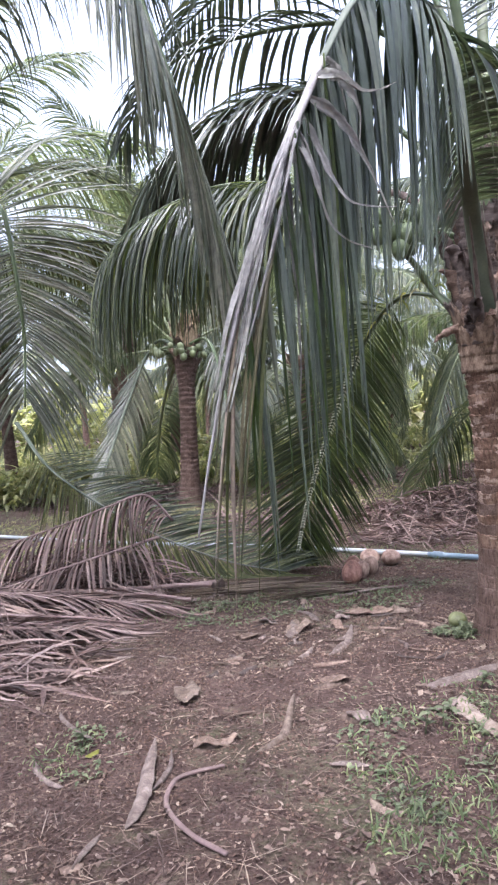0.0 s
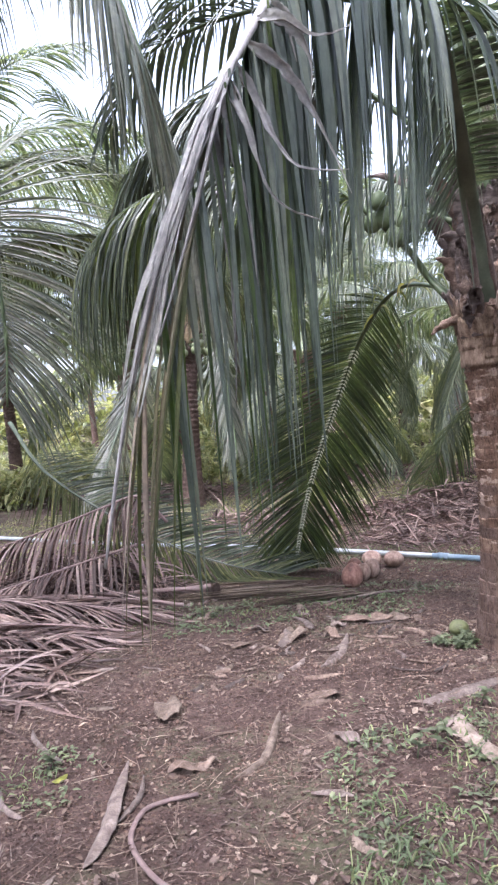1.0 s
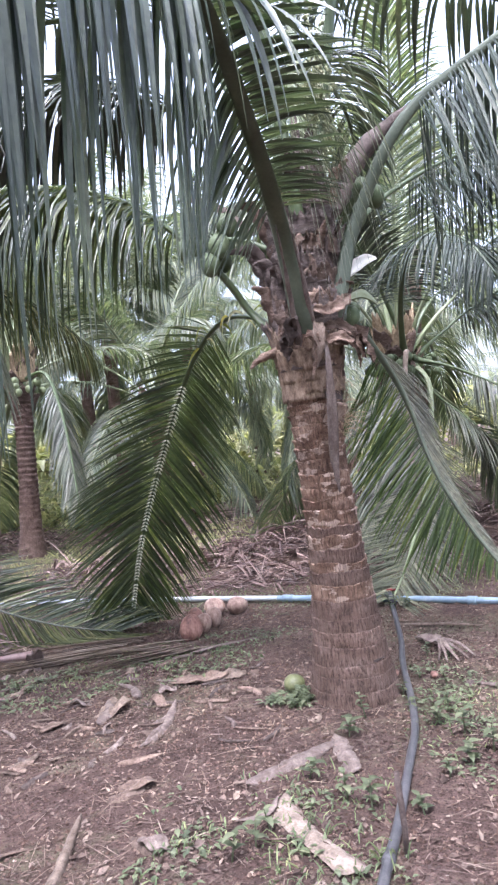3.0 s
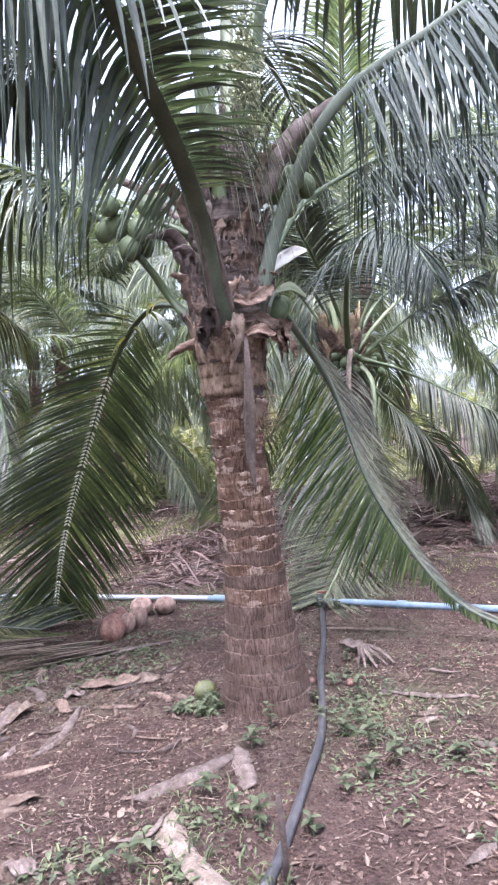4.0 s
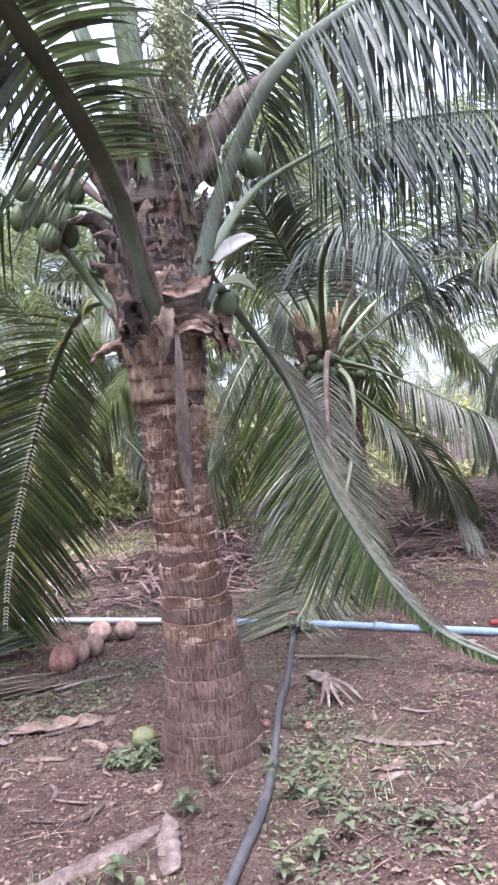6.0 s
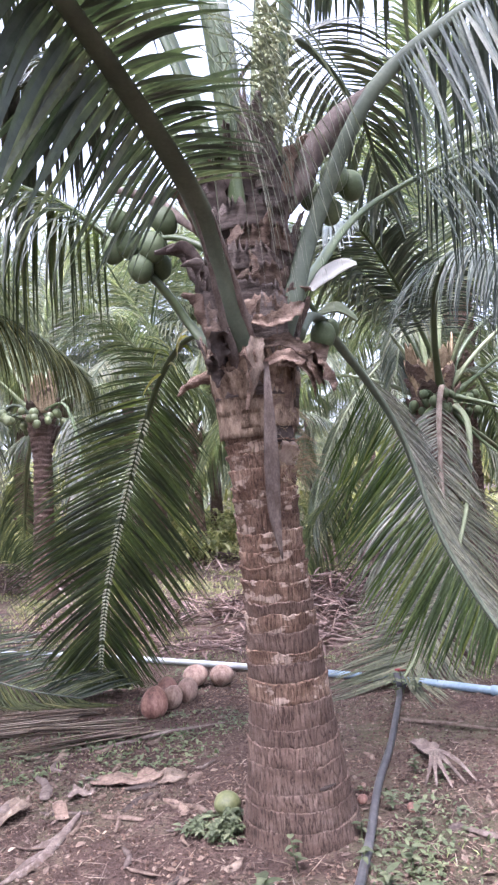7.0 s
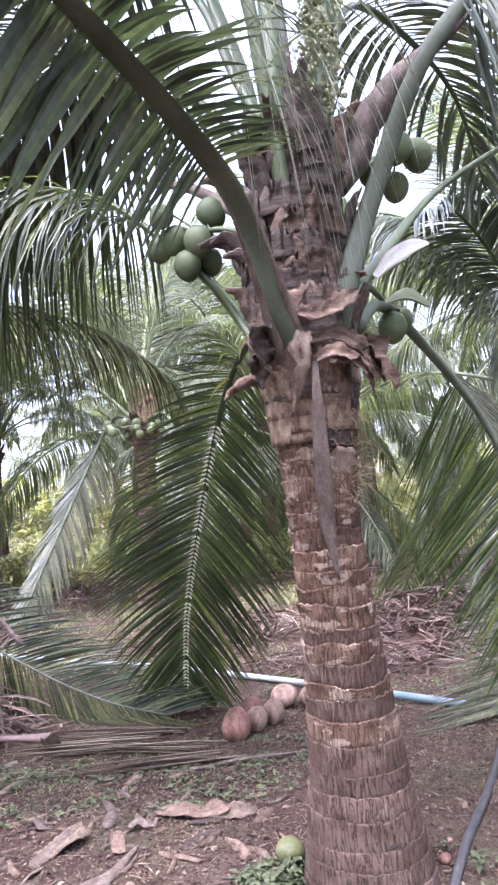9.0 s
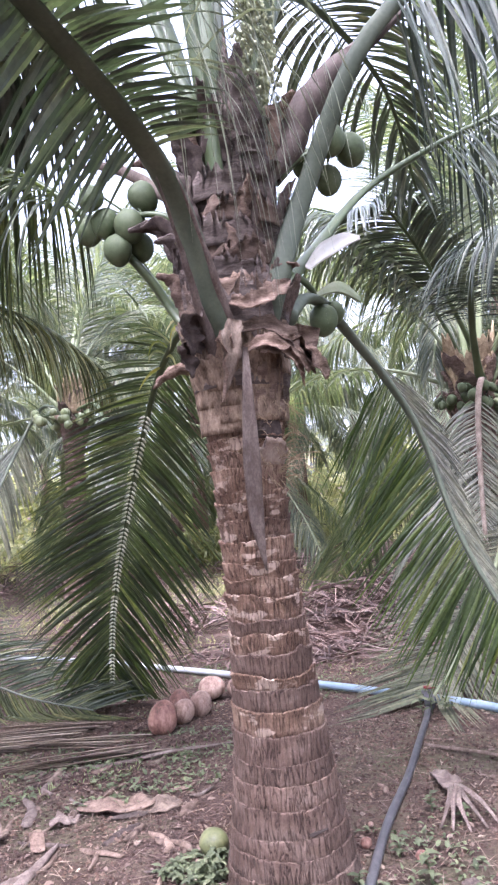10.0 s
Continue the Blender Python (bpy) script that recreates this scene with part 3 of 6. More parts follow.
def nut(c, size, axis=(0, 0, 1), seg=14, rings=9, long=1.18, seed=0):
    """A coconut: egg-shaped, with three blunt ridges."""
    q = Vector(axis).normalized().to_track_quat("Z", "Y").to_matrix()
    verts, faces = [], []
    for j in range(rings + 1):
        th = math.pi * j / rings
        for k in range(seg):
            a = 2 * math.pi * k / seg
            r = size * math.sin(th) * (1 + 0.065 * math.cos(3 * a + seed)) * (1 - 0.09 * math.cos(th))
            verts.append(Vector(c) + q @ Vector((r * math.cos(a), r * math.sin(a), size * long * math.cos(th))))
    for j in range(rings):
        for k in range(seg):
            faces.append((j * seg + k, (j + 1) * seg + k, (j + 1) * seg + (k + 1) % seg, j * seg + (k + 1) % seg))
    return verts, faces


def bunch(palm, root, nuts, material, label, stalk=None):
    """A fruit bunch: a bent stalk with coconuts on it. nuts: centre and radius."""
    root, o = Vector(root), palm.location
    mid = sum((Vector(p) for p, _ in nuts), Vector()) / len(nuts)
    geos = [tube(spline([root, root.lerp(mid, 0.5) + Vector((0, 0, 0.06)), mid + Vector((0, 0, 0.02))], 8), [lerp(0.022, 0.01, i / 8) for i in range(9)], 7)]
    for p, r in nuts:
        p = Vector(p)
        geos.append(tube(spline([root.lerp(mid, 0.6), p.lerp(mid, 0.4) + Vector((0, 0, r * 1.2)), p + Vector((0, 0, r * 0.9))], 6), [0.006] * 7, 5))
    stem = part("fruit_stalk", shift(join(*geos), -o), stalk or RACHIS, palm, label)
    for i, (p, r) in enumerate(nuts):
        p = Vector(p)
        part("coconut", shift(nut(p, r, (p - mid) * 0.8 + Vector((0, 0, -0.25)), seed=i), -o), material, stem)
    return stem


main = thing("coconut_palm", (1.69, 4.57, 0.0), "mature coconut palm with a ringed grey-brown trunk and green fruit", "palm tree", "coconut palms of the orchard")
O = main.location
part("trunk", shift(tube([trunk_axis(z) for z in (-0.15, 0.0, 0.2, 0.5, 0.9, 1.3, 1.7, 2.2, 2.75)], [table(z, TRUNK_R) - 0.022 for z in (-0.15, 0.0, 0.2, 0.5, 0.9, 1.3, 1.7, 2.2, 2.75)], 48, 1.0), -O), BARK, main, "brown trunk core")


def trunk_ring(z0, z1, k, lip, seg=180):
    """One ring of the trunk between two wavering leaf scars, wider at its upper rim."""
    verts, faces = [], []

    def edge(z, s, ca, sa):
        return z + (0.012 if z < 0.7 else 0.022) * noise.noise((ca * 1.1 + s * 0.37, sa * 1.1, s * 1.7)) + (0.005 if z < 0.7 else 0.009) * noise.noise((ca * 5, sa * 5, s)) + 0.004 * noise.noise((ca * 23, sa * 23, s)) + 0.003 * noise.noise((ca * 60, sa * 60, s))

    rows = ((-0.06, -0.012), (0.0, -0.006), (0.25, -0.003), (0.55, 0.0), (0.8, 0.45), (0.95, 1.0), (1.0, 0.85), (1.01, -0.016))
    for n in range(seg):
        a = 2 * math.pi * n / seg
        ca, sa = math.cos(a), math.sin(a)
        za, zb = edge(z0, k, ca, sa), edge(z1, k + 1, ca, sa)
        rim = lip * max(0.05, 0.6 + 0.9 * noise.noise((ca * 2.6, sa * 2.6, k + 0.5)) + 0.5 * noise.noise((ca * 13, sa * 13, k)))
        for u, o in rows:
            z = lerp(za, zb, u)
            r = table(z, TRUNK_R) - 0.006 + (o * (0.6 if z1 < 0.75 else 0.9) if o <= 0 else o * rim) + 0.003 * noise.noise((ca * 9, sa * 9, z * 14)) + 0.0035 * noise.noise((ca * 24, sa * 24, z * 5 + k))
            c = trunk_axis(z)
            verts.append((c.x + ca * r, c.y + sa * r, z))
    w = len(rows)
    for n in range(seg):
        m = (n + 1) % seg
        for q in range(w - 1):
            faces.append((n * w + q, m * w + q, m * w + q + 1, n * w + q + 1))
    return verts, faces


z, k = -0.1, 0
while z < 1.78:
    step = (0.085 if z < 0.7 else 0.074) * (0.7 + 0.6 * ((k * 7) % 10) / 10)
    part("trunk_ring", shift(trunk_ring(z, z + step, k, 0.0055 if z < 0.5 else 0.009 if z < 0.95 else 0.012), -O), BARK if z < 0.45 or (z < 0.95 and k % 2) else BARK_YOUNG, main)
    z, k = z + step, k + 1
# dark pieces laid on the bark paint the shade of a split near the foot, and of a hollow with a torn rim under the
# sheaths
part("bark_split", shift(strip(((1.73, 4.36, 0.205), (1.775, 4.364, 0.212), (1.825, 4.376, 0.222)), ((0, 0.004), (0.4, 0.016), (1, 0.004)), (0, 0.2, 1), 0.004, 8, 0.1), -O), HUSK_DARK, main, "dark strip painting the shade inside a bark split")
part("hollow", shift(shell(trunk_axis(1.72), -0.92, 0.75, 0.172, 0.18, 1.69, 1.775, 0.004, 0.2, 901, 0.004, 11, 5), -O), HUSK_DARK, main, "dark plate painting the shade of a hollow under the sheaths")
part("torn_ledge", shift(shell(trunk_axis(1.62), -1.0, 1.25, 0.158, 0.2, 1.585, 1.69, 0.006, 0.5, 902, 0.012, 15, 6), -O), SCAR, main, "pale torn ledge of an old sheath")
part("sheath_bulge", shift(shell(trunk_axis(1.8), -1.05, 1.5, 0.182, 0.21, 1.765, 2.06, 0.006, -0.1, 903, 0.03, 21, 12), -O), OCHRE, main, "bulging ochre fibre sheath")

rng = random.Random(5)
# fibrous leaf sheaths that wrap the crown
for k in range(30):
    z = 1.72 + k * 0.021
    az = -1.9 + k * 2.4
    r = table(z, TRUNK_R)
    h = rng.uniform(0.16, 0.3)
    out = (rng.uniform(0.01, 0.06) if rng.random() < 0.5 else 0.0) * (0.3 if k < 12 else 1.0)
    part("leaf_sheath", shift(shell(trunk_axis(z), az, rng.uniform(0.9, 1.8), r * 1.0 + 0.004, r * 1.02 + out, z, z + h, 0.005, rng.uniform(-0.2, 0.5), k + 50, rng.uniform(-0.01, 0.03), 17, 8, 0.12), -O), OCHRE if k < 12 and k % 3 else CLOTH if k % 5 == 0 else SHEATH, main)
# dry flaps bent away from the crown
for a, c, d, w in (((1.8, 4.42, 2.1), (1.9, 4.4, 2.05), (1.97, 4.42, 1.9), 0.1), ((1.5, 4.4, 2.22), (1.45, 4.37, 2.16), (1.42, 4.36, 2.09), 0.1),
                   ((1.6, 4.33, 2.1), (1.585, 4.29, 2.0), (1.56, 4.3, 1.83), 0.075), ((1.72, 4.35, 2.02), (1.83, 4.34, 2.03), (1.9, 4.39, 1.93), 0.07)):
    part("dry_flap", shift(strip((a, c, d), ((0, w * 0.7), (0.3, w), (0.7, w * 0.7), (1, 0.012)), (0.3, 0.4, 1.0), 0.005, 14, 0.7, 1.2), -O), SHEATH, main, "torn brown sheath flap")
for a, c, d, w in (((1.5, 4.36, 2.18), (1.45, 4.33, 2.12), (1.46, 4.33, 2.02), 0.1), ((1.46, 4.4, 2.1), (1.43, 4.38, 2.03), (1.45, 4.37, 1.94), 0.08), ((1.5, 4.4, 2.42), (1.45, 4.35, 2.46), (1.43, 4.33, 2.36), 0.08)):
    part("dry_flap", shift(strip((a, c, d), ((0, w * 0.8), (0.4, w), (0.8, w * 0.6), (1, 0.012)), (0.6, 0.4, 0.5), 0.005, 16, 0.9, 1.0), -O), HUSK_DARK, main, "dark curled sheath flap")
for a, b, c, d, w in (((1.62, 4.345, 2.1), (1.73, 4.335, 2.12), (1.84, 4.36, 2.06), (1.93, 4.43, 1.93), 0.075), ((1.63, 4.34, 2.0), (1.74, 4.31, 2.05), (1.84, 4.34, 1.98), (1.88, 4.4, 1.88), 0.06), ((1.62, 4.33, 2.22), (1.7, 4.31, 2.2), (1.78, 4.33, 2.24), (1.86, 4.38, 2.3), 0.08)):
    part("dry_flap", shift(strip((a, b, c, d), ((0, w * 0.5), (0.4, w), (0.8, w * 0.7), (1, 0.012)), (0.1, 0.3, 1.0), 0.004, 22, 0.6, 0.7), -O), SHEATH, main, "draped brown sheath strip")
for k in range(14):
    az, zz = rng.uniform(-2.9, 0.1), rng.uniform(2.25, 3.0)
    c, rr = trunk_axis(zz), table(zz, TRUNK_R) + 0.005
    o1 = Vector((math.cos(az), math.sin(az), 0))
    ln, w = rng.uniform(0.1, 0.26), rng.uniform(0.03, 0.075)
    p0 = c + o1 * rr
    part("dry_flap", shift(strip((p0, p0 + o1 * 0.03 + UP * ln * 0.5, p0 + o1 * rng.uniform(0.03, 0.1) + UP * ln + Vector((rng.uniform(-0.04, 0.04), 0, 0))), ((0, w), (0.4, w * 1.1), (0.8, w * 0.6), (1, 0.008)), (-o1.y, o1.x, 0.2), 0.004, 12, 0.8, 1.0), -O), rng.choice((SHEATH, CLOTH, SHEATH, HUSK_DARK)), main, "torn brown sheath flap")
part("dry_flap", shift(strip(((1.63, 4.315, 2.14), (1.615, 4.285, 2.06), (1.6, 4.28, 1.97), (1.575, 4.3, 1.86)), ((0, 0.05), (0.3, 0.085), (0.6, 0.06), (1, 0.004)), (1, 0.15, 0.2), 0.004, 18, 0.5, 0.5), -O), BRACT_PALE, main, "pointed tan sheath flap")
for off in (-0.055, 0.058):
    line = [Vector((1.6, 4.395, 2.02)), Vector((1.553, 4.318, 2.18)), Vector((1.49, 4.2, 2.42)), Vector((1.43, 4.09, 2.62))]
    part("stalk_margin", shift(strip([p + Vector((off * (1 - 0.12 * n), -0.006, 0)) for n, p in enumerate(line)], ((0, 0.05), (0.4, 0.03), (1, 0.004)), (1, 0.1, 0.1), 0.006, 18, 0.5, 0.5), -O), BRACT, main, "brown papery margin of the leaf stalk")
part("dry_bract", shift(strip(((1.66, 4.31, 2.03), (1.655, 4.3, 1.85), (1.65, 4.32, 1.6), (1.652, 4.37, 1.38), (1.675, 4.4, 1.18)), ((0, 0.02), (0.2, 0.04), (0.5, 0.068), (0.75, 0.058), (1, 0.006)), (1, 0.2, 0), 0.008, 18, 0.35), -O), BRACT, main, "long dry bract hanging down the trunk")
for tip_p, w in (((1.27, 4.55, 1.94), 0.085),):
    part("cut_stub", shift(strip(((1.5, 4.5, 1.99), (1.38, 4.52, 2.01), tip_p), ((0, w), (0.5, w * 0.8), (1, 0.006)), (0.2, -0.4, 0.9), 0.006, 16, 0.7, 1.1), -O), SHEATH, main, "split dry leaf stalk stub")
part("spathe", shift(strip(((1.42, 4.7, 2.78), (1.25, 4.73, 2.95), (1.1, 4.74, 3.02), (0.98, 4.75, 3.02)), ((0, 0.03), (0.4, 0.075), (0.8, 0.05), (1, 0.01)), (0.1, 0.4, 0.9), 0.007, 14, 0.7, 0.2), -O), BRACT, main, "brown woody spathe over the fruit")
# loose fibres on the trunk below the crown
fib = []
for k in range(110):
    az, z = rng.uniform(-1.5, 0.5), rng.uniform(1.5, 1.85)
    c = trunk_axis(z)
    p = c + Vector((math.cos(az), math.sin(az), 0)) * (table(z, TRUNK_R) + 0.01)
    d = Vector((math.cos(az), math.sin(az), rng.uniform(-1.2, 0.5)))
    fib.append(tube(spline([p, p + d * 0.025, p + d * rng.uniform(0.03, 0.075) + Vector((rng.uniform(-0.03, 0.03), 0, -0.02))], 4), [0.0012, 0.0012, 0.001, 0.0009, 0.0006], 3))
for k in range(34):
    az, z = rng.uniform(-0.75, -0.2), rng.uniform(1.52, 1.7)
    p = trunk_axis(z) + Vector((math.cos(az), math.sin(az), 0)) * (table(z, TRUNK_R) + 0.004)
    d = Vector((math.cos(az), math.sin(az) * 0.5, rng.uniform(-0.4, 0.35))) * rng.uniform(0.07, 0.17)
    fib.append(tube(spline([p, p + d * 0.5 + Vector((0, 0, 0.012)), p + d + Vector((0, 0, -0.015))], 5), [0.0016, 0.0015, 0.0013, 0.001, 0.0008, 0.0006], 4))
tagged(part("fibre_tuft", shift(join(*fib), -O), FIBRE, main, "loose tan fibres"), "loose tan fibres", kind="stuff")

F1 = ((1.6, 4.43, 1.98), (1.553, 4.355, 2.18), (1.416, 4.1, 2.64), (1.118, 3.31, 2.81), (0.79, 2.51, 2.875), (0.435, 1.96, 2.69), (0.242, 1.69, 2.366), (0.175, 1.58, 2.2))
frond(main, F1, LEAF_CURTAIN, RACHIS_BROWN, (0.078, 0.01), 0.225, 0.985, 148, (0.5, 1.08, 1.0), 0.6, (84, 30), (-60, -82), (0.16, 1.1), 0.038, True, 11, slim=0.85, second=(0.62, (0.14, 1.2)), lift2=(2, -80), angle2=(88, 40), label="arching frond with a hanging curtain of leaflets", fold=0.35, flare=1.0, seg=8, flat=0.42, taper=0.55, hang=(0.24, 0.52), hang2=(0.42, 0.66), ragged=0.26, gap=0.03)
# its withered tip: a thin grey rib, curled leaflets above, a bundle of strands below
TIP = spline(((0.242, 1.69, 2.366), (0.11, 1.468, 2.043), (-0.025, 1.364, 1.651), (-0.12, 1.362, 1.249), (-0.144, 1.371, 1.091)), 40)
wilt = random.Random(44)
tip_rib = part("frond", shift(tube(TIP[:30], [lerp(0.013, 0.003, i / 29) for i in range(30)], 7, 0.7), -O), RACHIS_GREY, main, "withered grey frond tip hanging straight down")
for k in range(11):
    i0, i1 = int(wilt.uniform(3, 12)), int(wilt.uniform(17, 27))
    side_off, w = wilt.gauss(0.01, 0.02), wilt.uniform(0.009, 0.02)
    sel = [TIP[i] + Vector((side_off, -0.35 * side_off, 0)) * math.sin(1.9 * (i - i0) / (i1 - i0)) + Vector((wilt.gauss(0, 0.002), wilt.gauss(0, 0.004), 0)) for i in range(i0, i1 + 1, 3)]
    part("withered_leaflet", shift(strip(sel, ((0, 0.008), (0.2, w), (0.6, w * 0.8), (0.85, w * 0.35), (1, 0.003)), (0.9, -0.3 + wilt.gauss(0, 0.4), 0.2), 0.0015, 24, wilt.uniform(0.4, 1.4), 0.8), -O), LEAF_GREY, tip_rib)
for k in range(13):
    i0 = int(wilt.uniform(8, 24))
    p, ln = TIP[i0] + Vector((wilt.uniform(-0.01, 0.05), 0, 0)), wilt.uniform(0.5, 0.95)
    e = TIP[min(40, i0 + 3)] - TIP[i0]
    part("withered_leaflet", shift(blade(p, e.normalized() + Vector((wilt.uniform(0.0, 0.16), wilt.gauss(0, 0.05), 0)), Vector((0.9, -0.3, 0.2)), min(ln, p.z - 1.13), wilt.uniform(0.005, 0.011), 0.35, 8, 0.8, wilt.gauss(0, 0.8)), -O), (LEAF_MATTE, LEAF_WILT, LEAF_WILT, STRAW)[k % 4], tip_rib)
# living leaflets that still hang along it
for k in range(28):
    u = (k + wilt.random()) / 28
    i0 = int(lerp(0, 20, u))
    p = TIP[i0] + Vector((wilt.uniform(0.0, 0.03), wilt.gauss(0, 0.02), 0))
    ln = max(0.3, p.z - lerp(1.36, 1.2, u) - wilt.uniform(-0.1, 0.3) * (k % 2))
    part("leaflet", shift(blade(p, Vector((wilt.uniform(-0.02, 0.14), wilt.gauss(0, 0.06), -1)), Vector((0.9, -0.35 + wilt.gauss(0, 0.5), 0.2)), ln, wilt.uniform(0.01, 0.017), 0.6, 8, 0.6, wilt.gauss(0, 0.5)), -O), LEAF_CURTAIN if k % 3 else LEAF_LIT, tip_rib, smooth=False)
# dry grey leaflets that fan out from its upper part, some with wiry ends
FAN = ((0, 0.024, ((0.034, -0.03), (0.055, -0.12))), (1, 0.028, ((0.06, -0.03), (0.095, -0.1), (0.09, -0.19))), (2, 0.027, ((0.055, -0.02), (0.1, -0.05), (0.145, -0.05), (0.19, -0.03))),
       (4, 0.026, ((0.065, -0.045), (0.11, -0.105), (0.15, -0.19), (0.19, -0.3))), (6, 0.023, ((0.035, -0.065), (0.065, -0.14), (0.105, -0.2), (0.16, -0.22), (0.2, -0.225))),
       (7, 0.021, ((0.03, -0.1), (0.055, -0.21), (0.09, -0.26), (0.15, -0.285))), (8, 0.021, ((0.012, -0.12), (0.032, -0.22), (0.04, -0.36))), (9, 0.022, ((0.005, -0.17), (0.008, -0.32), (0.004, -0.45), (-0.003, -0.54))))
for k, (i0, w, offs) in enumerate(FAN):
    line = [TIP[i0]] + [TIP[i0] + Vector((x, 0.03 * math.sin(2.1 * k + 9 * x), z)) for x, z in offs]
    part("withered_leaflet", shift(strip(line, ((0, 0.012), (0.12, w), (0.35, w * 0.8), (0.55, w * 0.35), (0.7, 0.0045), (1, 0.0015)), (0.3, 0.25 * (-1) ** k, 1.0) if k < 5 else (1.0, 0.5 * (-1) ** k, 0.2), 0.0012, 26, 0.9, 0.7), -O), LEAF_GREY, tip_rib, "curled dry grey leaflet")

F3 = ((1.6, 4.75, 2.1), (1.48, 5.15, 2.34), (1.3, 5.62, 2.42), (1.08, 5.98, 2.154), (0.81, 6.416, 1.48), (0.562, 6.88, 0.712), (0.4, 7.36, -0.08))
f3 = frond(main, F3, LEAF_OLD, RACHIS, (0.032, 0.01), 0.26, 0.99, 170, (0.35, 1.05, 0.5), 0.42, (66, 30), (4, 4), (0.1, 0.06), 0.024, True, 12, top=(0.1, -1, 0.0), floor=-0.1, mess=0.6, label="old drooping frond with its tip near the soil")


def leaflet_bases(stem, ctrl, a, b, count, out):
    """The pale swollen bases of the leaflets on a frond's face, in two rows."""
    pts = spline(ctrl, 160)
    sh, _ = along(pts)
    rows = []
    for k in range(count):
        x = lerp(a, b, (k + 0.5) / count)
        i = min(max(n for n in range(161) if sh[n] <= x), 159)
        p, t = pts[i] + Vector(out), (pts[i + 1] - pts[i]).normalized()
        side = t.cross(Vector((0.1, -1, 0))).normalized()
        for q in (1, -1):
            d = (side * q + t * lerp(0.75, 1.5, k / count)).normalized()
            ln = lerp(0.05, 0.036, k / count)
            rows.append(tube([p + d * 0.007, p + d * ln * 0.5, p + d * ln], [0.005, 0.0075, 0.002], 6))
    tagged(part("leaflet_base", shift(join(*rows), -O), RACHIS_CREAM, stem), "cream leaflet bases", kind="stuff")


bend = spline(F3, 60)
for k in range(16):
    p = bend[12 + k] + Vector((0, -0.02, 0.01))
    part("leaflet", shift(blade(p, Vector((rng.uniform(-0.5, 0.9), -0.4, rng.uniform(-0.3, 0.8))), Vector((0.2, 0.4, 1)), rng.uniform(0.16, 0.3), 0.02, rng.uniform(0.2, 0.6), 6, 0.4, 0.6), -O), LEAF_YELLOW if k % 3 == 0 else LEAF_SUN_PAINTED, f3, smooth=False)
leaflet_bases(f3, F3, 0.4, 0.985, 66, (0, -0.036, 0.01))
F4 = ((1.82, 4.6, 2.2), (1.97, 4.8, 2.34), (2.16, 5.23, 2.326), (2.54, 5.4, 1.793), (2.76, 5.31, 1.022), (3.15, 5.06, 0.292), (3.58, 4.75, -0.005))
frond(main, F4, LEAF_LIT, RACHIS_BROWN, (0.045, 0.012), 0.3, 0.99, 180, (0.8, 0.76, 0.26), 0.3, (62, 48), (-2, -4), (0.05, 0.05), 0.0205, True, 13, top=(-0.15, -1, 0.3), floor=-0.03, fade=(0.62, 0.82), angle2=(20, 10), second=(0.5, (0.12, 0.1)), leaf2=LEAF_SILVER, label="old drooping frond with its tip on the soil")
F6 = ((1.72, 4.47, 2.05), (1.815, 4.41, 2.32), (1.96, 4.47, 2.7), (2.26, 4.31, 3.255), (2.85, 4.29, 3.69), (3.45, 4.3, 4.05), (4.2, 4.23, 4.09), (4.88, 4.05, 3.71))
frond(main, F6, LEAF_BLUE, RACHIS_BROWN, (0.054, 0.01), 0.34, 0.98, 104, (0.7, 1.0, 0.8), 0.4, (116, 84), (-66, -70), (0.2, 0.4), 0.03, True, 14, label="arching frond with drooping leaflets", flat=0.45, second=(0.95, (0.25, 0.4)), lift2=(-60, -70), face=(0, 1, 0.2), flare=1.0)
F9 = ((1.8, 4.68, 2.3), (2.025, 4.96, 2.61), (2.55, 5.45, 3.2), (3.64, 5.65, 3.69), (5.05, 5.66, 3.79), (5.91, 5.68, 3.52))
frond(main, F9, LEAF_BLUE, RACHIS, (0.045, 0.012), 0.36, 0.98, 120, (0.7, 1.05, 0.6), 0.4, (100, 70), (-60, -65), (0.3, 0.5), 0.028, False, 15)
F10 = ((1.5, 4.62, 2.1), (1.36, 4.8, 2.32), (1.15, 4.8, 2.62), (0.65, 4.9, 3.08), (-0.05, 5.0, 3.22), (-0.7, 5.1, 3.02), (-1.05, 5.15, 2.7))
frond(main, F10, LEAF_OLD, RACHIS, (0.045, 0.012), 0.3, 0.98, 140, (0.7, 1.3, 0.9), 0.4, (68, 45), (-5, -30), (0.6, 1.0), 0.024, True, 16)
P7 = ((1.67, 4.5, 2.45), (1.77, 4.48, 3.07), (1.88, 4.43, 3.6), (2.0, 4.2, 4.5), (2.1, 3.7, 5.3), (2.2, 2.8, 5.7))
frond(main, P7, LEAF, RACHIS, (0.058, 0.014), 0.4, 0.98, 50, (0.6, 0.95, 0.4), 0.4, (60, 30), (10, 0), (0.3, 0.6), 0.042, False, 17)
